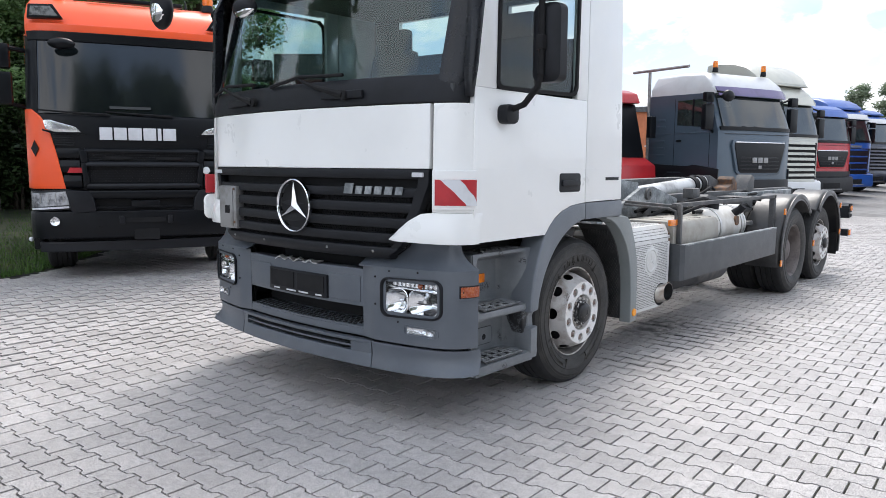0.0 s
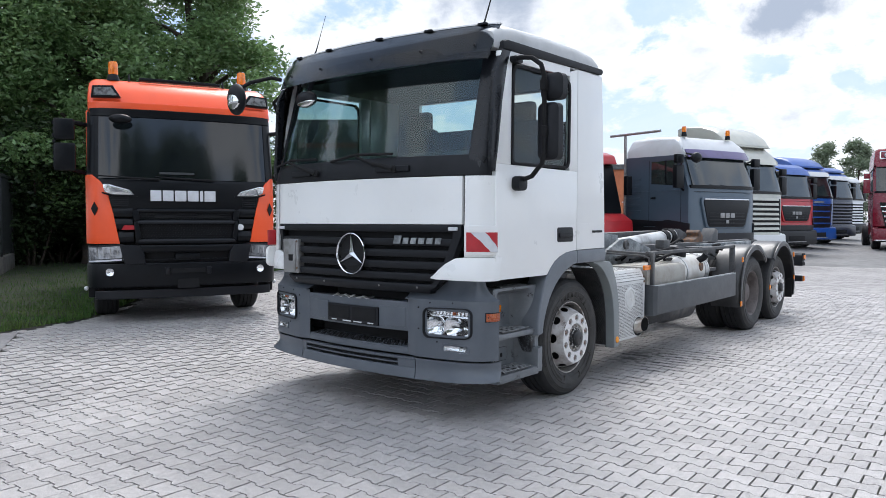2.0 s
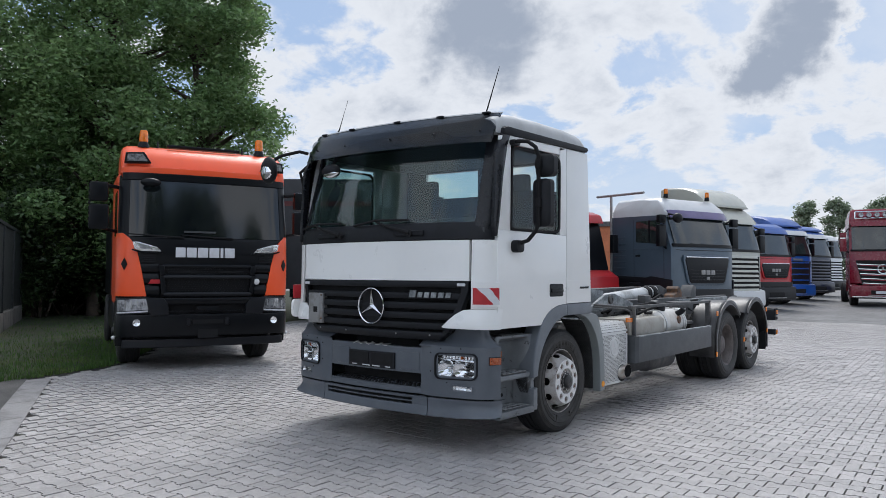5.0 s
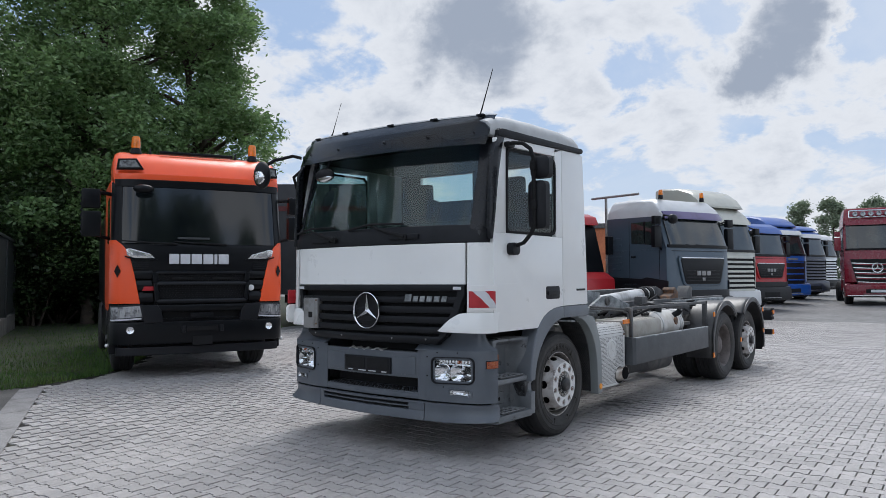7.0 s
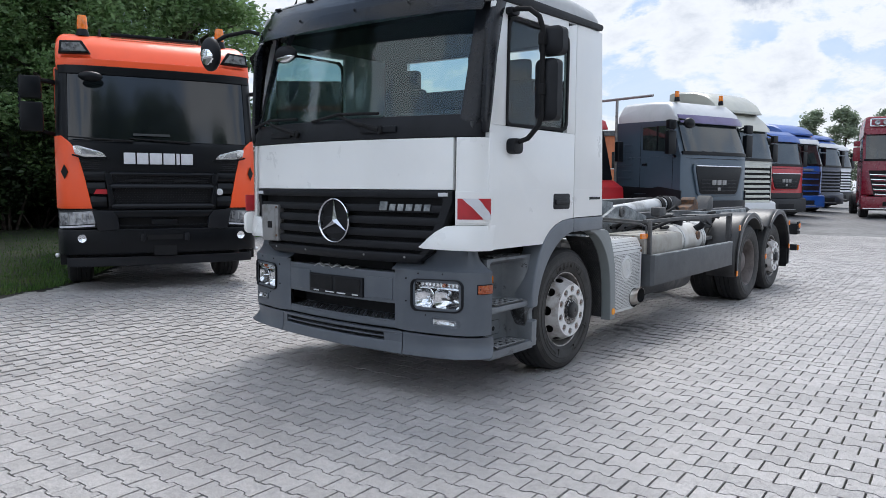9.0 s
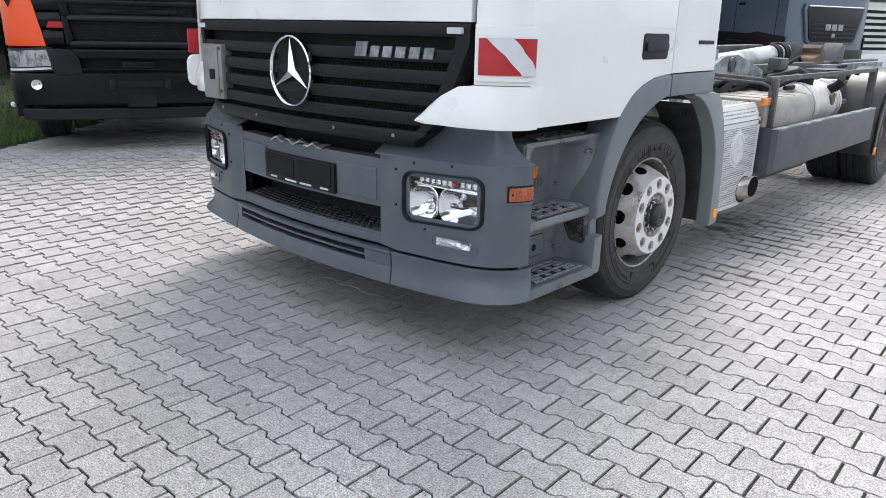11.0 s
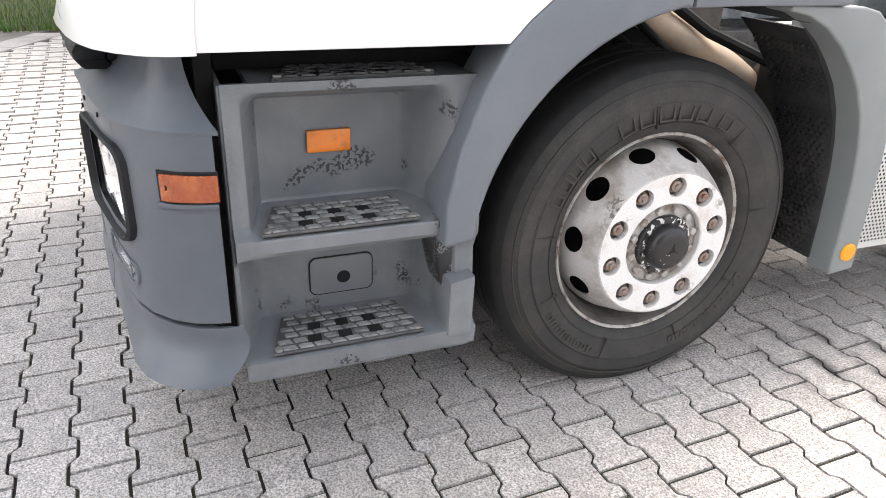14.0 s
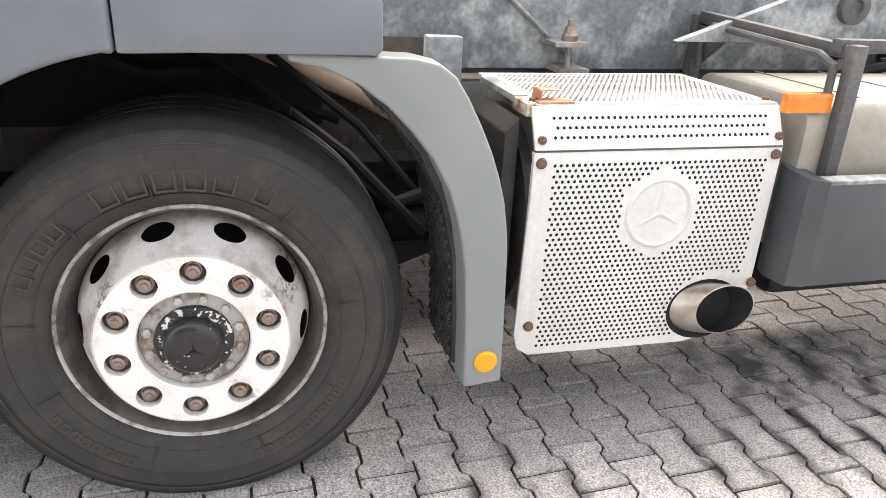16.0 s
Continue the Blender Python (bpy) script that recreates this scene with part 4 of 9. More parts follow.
sgn_ob = part("warning_sign", Shape().panel(SK, [1.285, 1.425], lambda u, z: (u * 1.0185, plan(u) - 0.0235, z), 0.003), RED, actros, "red and white hatched warning plate")


def sgn_pt(k, w, off):
    u = arc_u(k)
    return (u * 1.0185 + off * (0.4 + 1.2 * k), plan(u) - 0.0235 - off * (1.4 - 0.9 * k), 1.285 + 0.14 * w)


s = Shape()
for i in range(10):
    a, b = i / 10, (i + 1) / 10
    for k in range(8):
        lo, hi = 0.40 * k / 8, 0.40 * (k + 1) / 8
        f0, f1 = 0.68 - 0.56 * a, 0.68 - 0.56 * b
        q = [sgn_pt(min(1, f0 + lo), a, 0.003), sgn_pt(min(1, f0 + hi), a, 0.003), sgn_pt(min(1, f1 + hi), b, 0.003), sgn_pt(min(1, f1 + lo), b, 0.003)]
        s.add(q, [(0, 1, 2, 3)])
part("sign_stripe", s, SIGNW, sgn_ob, "white diagonal stripe")
# small lamp pod on the far corner
pod = part("corner_pod", Shape().prism(rounded(1.085, 1.275, 0.0, 0.2, 0.05), "x", -1.30, -1.262).move(Matrix(((1, 0, 0, 0), (0, 0, 1, 0.16), (0, 1, 0, 0), (0, 0, 0, 1)))), WHITE, actros, bevel=0.006)
part("pod_lamp", Shape().box(-1.285, -1.262, 0.17, 0.34, 1.285, 1.425), RED, pod, bevel=0.004)

# cowl under the windscreen
def cowl(u, z):
    k = (z - 1.838) / 0.17
    return (u * 1.005, plan(u) + 0.004 + 0.05 * k * k, z)


part("cowl", Shape().panel(knots(-1.22, 1.22), [1.842, 1.85, 1.90, 1.94, 1.98, 2.0], cowl, 0.05), BLACK, actros, bevel=0.006)
part("cowl_grip", Shape().panel(knots(0.30, 0.62), [1.885, 1.90, 1.92, 1.93], lambda u, z: (u, plan(u) - 0.012, z), 0.02), BLACK, actros, bevel=0.006)
part("cowl_grip", Shape().panel(knots(-0.80, -0.50), [1.885, 1.90, 1.92, 1.93], lambda u, z: (u, plan(u) - 0.012, z), 0.02), BLACK, actros, bevel=0.006)


def screen(u, z, off=0.0):
    k = (z - 1.96) / 0.76
    uu = u * (1 - 0.02 * k)
    return (uu, plan(u) * 0.9 + 0.05 + 0.20 * k + off, z)


ws = part("windscreen", Shape().panel(spaced(-1.11, 1.11, 25), spaced(1.965, 2.76, 9), screen, 0.006), SCREEN, actros, "tinted curved windscreen")
ws.visible_shadow = False
# black surround and pillars
for sgn in (1, -1):
    def pillar(w, z):
        u = sgn * interp(w, [(0, 1.085), (0.5, 1.19), (1, 1.25)])
        p = screen(u, z, -0.006)
        return (p[0] if w < 0.9 else sgn * 1.25, min(p[1], 0.36 + 0.15 * (z - 1.96)) if w > 0.9 else p[1], z)
    part("pillar", Shape().panel([0, 0.3, 0.55, 0.8, 1.0], spaced(1.90, 2.86, 9), pillar, 0.05), GLOSSB, actros, bevel=0.008)
part("screen_frame", Shape().panel(spaced(-1.11, 1.11, 15), [1.955, 1.985], lambda u, z: screen(u, z, -0.004), 0.02), GLOSSB, actros)
part("screen_frame", Shape().panel(spaced(-1.11, 1.11, 15), [2.765, 2.86], lambda u, z: screen(u, z, -0.004), 0.02), GLOSSB, actros)

# sun visor: dark bowed strip with its brackets
def visor(u, w):
    z = 2.695 + 0.285 * w
    return (u, plan(u) * 0.85 + 0.075 + 0.11 * w + 0.05 * w * w, z)


vis = part("sun_visor", Shape().panel(knots(-1.2, 1.2), [0, 0.04, 0.25, 0.5, 0.75, 0.96, 1.0], visor, 0.008), VISOR, actros, "smoked plastic sun visor with brackets")
vis_top = part("visor_rim", Shape().panel(knots(-1.2, 1.2), [0.985, 1.0, 1.03], lambda u, w: (visor(u, w)[0], visor(u, w)[1] - 0.004, visor(u, w)[2]), 0.02), ROOFW, vis)
for u in (-1.0, -0.52, 0.12, 0.62, 1.08):
    part("visor_bracket", Shape().prism(rounded(u - 0.04, u + 0.04, plan(u) * 0.85 + 0.215, plan(u) * 0.85 + 0.285, 0.015), "z", 2.972, 2.990), BLACK, vis, bevel=0.006)
    part("visor_screw", Shape().lathe([(0.012, -0.004), (0.010, -0.012), (0.001, -0.013)], (u + 0.02, plan(u) * 0.85 + 0.119, 2.80), "y", 8), BLACK, vis)

# cab sides
HSIDE = 1.262


def side_plate(name, poly, mat, sgn, u0=1.222, u1=HSIDE, bevel=0.006, parent=None, label=""):
    return part(name, Shape().prism(poly, "x", sgn * u0, sgn * u1), mat, parent or actros, label, bevel=bevel)


ARCH_OUT = [(0.985, 1.076), (1.03, 1.125), (1.09, 1.175), (1.17, 1.215), (1.28, 1.246), (1.40, 1.258), (1.452, 1.26)]
for sgn in (1, -1):
    door = side_plate("door", [(0.285, 1.076)] + ARCH_OUT + [(1.452, 1.93), (0.285, 1.93)], WHITE, sgn, label="white cab door")
    side_plate("door_frame", [(0.285, 1.93), (0.475, 1.93), (0.485, 2.72), (0.42, 2.76), (0.335, 2.76)], WHITE, sgn, parent=door)
    side_plate("door_frame", [(1.325, 1.93), (1.452, 1.93), (1.452, 2.80), (1.325, 2.76)], WHITE, sgn, parent=door)
    side_plate("door_frame", [(0.485, 2.70), (1.325, 2.72), (1.325, 2.80), (0.42, 2.775)], WHITE, sgn, parent=door)
    side_plate("pillar_side", [(0.24, 1.87), (0.275, 1.87), (0.312, 2.05), (0.362, 2.40), (0.425, 2.68), (0.475, 2.80), (0.40, 2.85), (0.27, 2.60), (0.235, 2.0)], GLOSSB, sgn, u1=1.2655, bevel=0.008)
    # window and its rubber frame
    out = [(0.472, 1.96), (0.485, 1.94), (0.51, 1.93), (1.27, 1.945), (1.305, 1.96), (1.325, 2.0), (1.335, 2.60), (1.325, 2.66), (1.28, 2.695), (0.55, 2.69), (0.515, 2.68), (0.49, 2.63)]
    cx, cz = 0.905, 2.315
    inn = [(cx + (a - cx) * 0.945, cz + (b - cz) * 0.945) for a, b in out]
    s = Shape().loft([[(sgn * 1.252, a, b) for a, b in out], [(sgn * 1.268, a, b) for a, b in out], [(sgn * 1.268, a, b) for a, b in inn], [(sgn * 1.252, a, b) for a, b in inn]], True, False)
    part("window_seal", s, BLACKM, door)
    pane = part("window_pane", Shape().prism(inn, "x", sgn * 1.244, sgn * 1.250), TINT, door)
    pane.visible_shadow = False
    # quarter panel behind the door
    side_plate("rear_quarter", [(1.458, 1.262), (1.955, 1.268), (1.945, 1.60), (1.885, 2.80), (1.458, 2.80)], WHITE, sgn)
    part("cab_ridge", Shape().box(sgn * 1.258, sgn * 1.2632, 0.30, 1.95, 1.483, 1.487), WHITE, actros)
    # handle
    hp = rounded(1.135, 1.385, 1.335, 1.455, 0.02)
    h = part("handle_recess", Shape().prism(hp, "x", sgn * 1.245, sgn * 1.266), BLACK, door, bevel=0.004)
    part("door_handle", Shape().prism(rounded(1.155, 1.37, 1.372, 1.412, 0.012), "x", sgn * 1.264, sgn * 1.278), BLACK, door, bevel=0.005)
    part("side_badge", Shape().box(sgn * 1.258, sgn * 1.266, 1.72, 1.90, 1.405, 1.425), BLACK, actros)
    # black rain strip
    part("rain_strip", Shape().prism([(0.36, 2.775), (1.86, 2.815), (1.885, 2.845), (1.86, 2.865), (0.42, 2.85), (0.36, 2.83)], "x", sgn * 1.235, sgn * 1.275), BLACK, actros, bevel=0.01)
    # grey wheel arch: front leg, top band
    inner = [(1.54 + 0.625 * math.cos(radians(a)), RW + 0.02 + 0.625 * math.sin(radians(a))) for a in range(172, 95, -4)]
    leg = [(0.845, 0.605), (0.925, 0.615)] + inner[1:-1] + [(1.456, 1.145), (1.456, 1.256)] + ARCH_OUT[::-1][1:] + [(0.93, 0.98), (0.88, 0.85), (0.85, 0.72)]
    fl = Shape().prism(leg, "x", sgn * 1.10, sgn * 1.268)
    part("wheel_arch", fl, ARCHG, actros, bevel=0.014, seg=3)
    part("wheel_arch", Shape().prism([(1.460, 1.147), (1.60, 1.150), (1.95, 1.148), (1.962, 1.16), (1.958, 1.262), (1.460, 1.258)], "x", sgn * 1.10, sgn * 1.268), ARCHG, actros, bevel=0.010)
    # arch liner
    part("arch_liner", Shape().panel([sgn * 0.55, sgn * 1.15], list(range(175, 84, -9)), lambda u, a: (u, 1.54 + 0.64 * math.cos(radians(a)), RW + 0.02 + 0.64 * math.sin(radians(a))), 0.015, axis=2), BLACKM, actros)
    # added black plate that keeps the gap before the wheel dark
    part("arch_front_liner", Shape().box(sgn * 0.50, sgn * 1.10, 0.945, 0.965, 0.27, 1.02), BLACKM, actros)
    # rear mudguard
    outer = [(1.77, 1.152), (2.03, 1.144), (2.085, 1.132), (2.122, 1.105), (2.152, 1.06), (2.184, 1.00), (2.212, 0.94), (2.234, 0.88), (2.251, 0.82), (2.261, 0.76), (2.268, 0.70), (2.275, 0.49), (2.278, 0.335)]
    innr = [(2.178, 0.325), (2.175, 0.49), (2.165, 0.65), (2.148, 0.75), (2.12, 0.845), (2.08, 0.922), (2.03, 0.985), (1.975, 1.042), (1.91, 1.09), (1.84, 1.122), (1.77, 1.135)]
    part("mudguard", Shape().prism(outer + innr, "x", sgn * 1.16, sgn * 1.255), MUDG, actros, bevel=0.012, seg=3)
    flap = Shape().panel([sgn * 0.93, sgn * 1.17], [0.35, 0.5, 0.65, 0.8, 0.92, 1.02, 1.08], lambda u, z: (u, interp(z, [(0.325, 2.18), (0.49, 2.177), (0.65, 2.167), (0.845, 2.122), (0.985, 2.032), (1.09, 1.912)]) - 0.01, z), 0.02)
    part("mud_flap", flap, MUDFLAP, actros)
    if sgn > 0:
        s = Shape()
        for j in range(40):
            z = 0.365 + 0.017 * j
            y = interp(z, [(0.325, 2.18), (0.49, 2.177), (0.65, 2.167), (0.845, 2.122), (0.985, 2.032), (1.09, 1.912)]) - 0.016
            for i in range(10):
                u = 0.938 + 0.0225 * i + 0.011 * (j % 2)
                s.prism([(u + 0.0065 * math.cos(radians(60 * k)), z + 0.0065 * math.sin(radians(60 * k))) for k in range(6)], "y", y - 0.0035, y + 0.004)
        tagged(part("flap_studs", s, MUDFLAP, actros, smooth=0), kind="stuff")
    part("marker_lamp", Shape().lathe([(0.030, 1.250), (0.030, 1.260), (0.024, 1.264), (0.001, 1.264)], (0, 2.232, 0.399), "x", 24), YELLOW, actros, "round yellow marker", smooth=30) if sgn > 0 else None

# roof
rings = []
for y, zt, ws_, r in ((0.30, 2.94, 1.20, 0.05), (0.36, 2.985, 1.225, 0.08), (0.50, 3.01, 1.245, 0.09), (1.0, 3.03, 1.252, 0.10), (1.5, 3.03, 1.252, 0.10), (1.76, 3.015, 1.25, 0.10), (1.86, 2.975, 1.235, 0.08), (1.91, 2.90, 1.22, 0.05), (1.925, 2.82, 1.21, 0.02)):
    ring = [(-ws_, y, 2.79)]
    for k in range(6):
        t = radians(180 - 90 * k / 5)
        ring.append((-ws_ + r + 0.02 + (r + 0.02) * math.cos(t), y, zt - r - 0.02 + r * math.sin(t)))
    for k in range(6):
        t = radians(90 - 90 * k / 5)
        ring.append((ws_ - r - 0.02 + (r + 0.02) * math.cos(t), y, zt - r - 0.02 + r * math.sin(t)))
    ring.append((ws_, y, 2.79))
    rings.append([(x, yy - (0.06 if yy < 0.4 else 0) + 0.10 * (x / 1.2) ** 2 * (1 if yy < 0.4 else 0.4 if yy < 0.6 else 0), z) for x, yy, z in ring])
part("cab_roof", Shape().loft(rings), ROOFW, actros, smooth=50)
part("antenna", Shape().tube([(0.86, 0.62, 2.98), (0.88, 0.66, 3.10), (0.93, 0.78, 3.52)], [0.012, 0.007, 0.003], 6), BLACKM, actros)
part("antenna", Shape().tube([(-0.86, 0.38, 2.97), (-0.86, 0.42, 3.05), (-0.80, 0.48, 3.36)], [0.012, 0.006, 0.003], 6), BLACKM, actros)
part("roof_stud", Shape().tube([(-0.05, 0.55, 2.98), (-0.05, 0.56, 3.06)], 0.006, 6), BLACKM, actros)

# rear wall with two windows, floor, liner
for a, b, c, d in ((-1.22, 1.22, 1.10, 2.43), (-1.22, 1.22, 2.735, 2.80), (-1.22, -0.92, 2.43, 2.735), (-0.13, 0.28, 2.43, 2.735), (1.02, 1.22, 2.43, 2.735)):
    part("rear_wall", Shape().box(a, b, 1.90, 1.94, c, d), WHITE, actros)
    part("rear_lining", Shape().box(a, b, 1.885, 1.897, c, d), LINER, actros)
part("cab_floor", Shape().box(-1.2, 1.2, 0.36, 1.9, 1.28, 1.34), BLACKM, actros)
part("engine_tunnel", Shape().box(-0.55, 0.55, 0.5, 1.9, 0.85, 1.28), BLACKM, actros)
part("cab_lining", Shape().box(-1.2, 1.2, 0.5, 1.88, 2.76, 2.79), LINER, actros)
part("dashboard", Shape().prism([(0.22, 1.5), (0.62, 1.5), (0.66, 1.86), (0.60, 1.97), (0.42, 2.0), (0.20, 1.95)], "x", -1.18, 1.18), DASH, actros, bevel=0.03)
part("instrument_hood", Shape().prism([(0.38, 1.95), (0.62, 1.95), (0.60, 2.08), (0.46, 2.06)], "x", 0.30, 0.95), DASH, actros, bevel=0.03)
part("steering_wheel", Shape().lathe([(0.225, 0), (0.235, 0.012), (0.225, 0.024), (0.212, 0.012), (0.225, 0)], (0, 0, 0), "z", 32).tube([(-0.22, 0, 0.01), (0.22, 0, 0.01)], 0.018).ball((0, 0, 0.0), 0.06).move(Matrix.Translation((0.62, 0.72, 2.03)) @ Matrix.Rotation(radians(28), 4, "X")), BLACKM, actros)
for u in (0.62, -0.62):
    seat = part("cab_seat", Shape().box(u - 0.24, u + 0.24, 0.95, 1.42, 1.66, 1.80), SEAT, actros, "dark cloth cab seat", bevel=0.05)
    part("backrest", Shape().prism([(1.36, 1.78), (1.50, 1.78), (1.62, 2.42), (1.50, 2.42)], "x", u - 0.23, u + 0.23), SEAT, seat, bevel=0.05)
    part("headrest", Shape().box(u - 0.13, u + 0.13, 1.54, 1.64, 2.40, 2.60), SEAT, seat, bevel=0.04)
    part("seat_base", Shape().box(u - 0.2, u + 0.2, 1.0, 1.38, 1.34, 1.66), BLACKM, seat, bevel=0.02)
part("back_shelf", Shape().box(-1.18, 1.18, 1.66, 1.9, 1.34, 1.98), LINER, actros, bevel=0.02)
# inner mirror-like ramp mirror outside the screen
mm = part("ramp_mirror", Shape().ball((-0.74, 0.20, 2.57), 0.13, 16, 8, 1.0, 0.45, 0.55), BLACK, actros)
part("mirror_face", Shape().ball((-0.735, 0.193, 2.548), 0.118, 16, 8, 0.98, 0.4, 0.45), MIRROR, mm)
part("mirror_arm", Shape().tube([(-0.74, 0.22, 2.62), (-0.74, 0.28, 2.74)], 0.018), BLACK, mm)

# wipers
for u, lean in ((0.30, -0.70), (-0.60, -0.62)):
    y = plan(u) + 0.03
    wp = part("wiper", Shape().tube([(u + 0.18, plan(u + 0.18) - 0.012, 1.905), (u - 0.05, y - 0.035, 1.96), (u - 0.24, y - 0.02, 2.02)], [0.022, 0.014, 0.008], 8), BLACKM, actros, "black wiper arm and blade")
    part("wiper_blade", Shape().tube([(u - 0.56, plan(u - 0.5) + 0.035, 1.995), (u - 0.24, plan(u - 0.2) + 0.015, 2.035), (u + 0.14, plan(u + 0.1) + 0.03, 2.025)], 0.011, 6), BLACKM, wp)
    part("wiper_pivot", Shape().lathe([(0.03, 0.0), (0.028, -0.022), (0.001, -0.024)], (u + 0.18, plan(u + 0.18), 1.905), "y", 14), BLACKM, wp)

# mirrors on the near side
mir = part("mirror_frame", Shape().tube([(1.26, 0.50, 2.715), (1.34, 0.475, 2.72), (1.43, 0.49, 2.71), (1.485, 0.525, 2.66), (1.505, 0.54, 2.58), (1.505, 0.54, 2.00), (1.485, 0.54, 1.93), (1.40, 0.54, 1.84), (1.27, 0.545, 1.805)], 0.018, 10), BLACKM, actros, "black tubular mirror frame")
part("mirror_foot", Shape().prism(rounded(0.48, 0.60, 1.735, 1.845, 0.04), "x", 1.255, 1.33), BLACK, mir, bevel=0.015)
part("mirror_foot", Shape().prism(rounded(0.455, 0.56, 2.69, 2.74, 0.02), "x", 1.25, 1.31), BLACK, mir, bevel=0.01)


def mirror_head(u0, u1, y0, y1, z0, z1, name):
    h = part(name, Shape().loft([
        [(u, y0, z) for u, z in rounded(u0 + 0.03, u1 - 0.03, z0 + 0.03, z1 - 0.03, 0.05)],
        [(u, y0 + 0.025, z) for u, z in rounded(u0, u1, z0, z1, 0.05)],
        [(u, y1, z) for u, z in rounded(u0, u1, z0, z1, 0.04)]]), BLACK, actros, "black mirror housing", bevel=0.0)
    part("mirror_face", Shape().prism(rounded(u0 + 0.012, u1 - 0.012, z0 + 0.012, z1 - 0.012, 0.03), "y", y1, y1 + 0.004), MIRROR, h)
    return h


mirror_head(1.425, 1.600, 0.555, 0.645, 1.960, 2.385, "mirror")
mirror_head(1.450, 1.635, 0.555, 0.645, 2.405, 2.600, "mirror")
part("mirror_clamp", Shape().box(1.480, 1.530, 0.515, 0.58, 2.13, 2.21), BLACKM, mir, bevel=0.01)
part("mirror_clamp", Shape().box(1.480, 1.530, 0.515, 0.58, 2.47, 2.55), BLACKM, mir, bevel=0.01)
# far side mirror arm with a round mirror
mf = part("mirror_frame", Shape().tube([(-1.22, 0.30, 2.80), (-1.29, 0.24, 2.82), (-1.37, 0.06, 2.76), (-1.41, -0.02, 2.70)], 0.017, 8).tube([(-1.26, 0.36, 2.70), (-1.42, 0.36, 2.62), (-1.48, 0.46, 2.5), (-1.48, 0.46, 1.98), (-1.40, 0.38, 1.84), (-1.27, 0.38, 1.80)], 0.017, 8), BLACKM, actros, "black tubular mirror frame")
part("mirror", Shape().ball((-1.43, -0.05, 2.60), 0.135, 20, 10, 0.8, 0.55, 1.05), BLACK, actros, "black round kerb mirror")
part("mirror_face", Shape().ball((-1.425, -0.055, 2.585), 0.12, 20, 10, 0.8, 0.62, 0.9), MIRROR, mf)

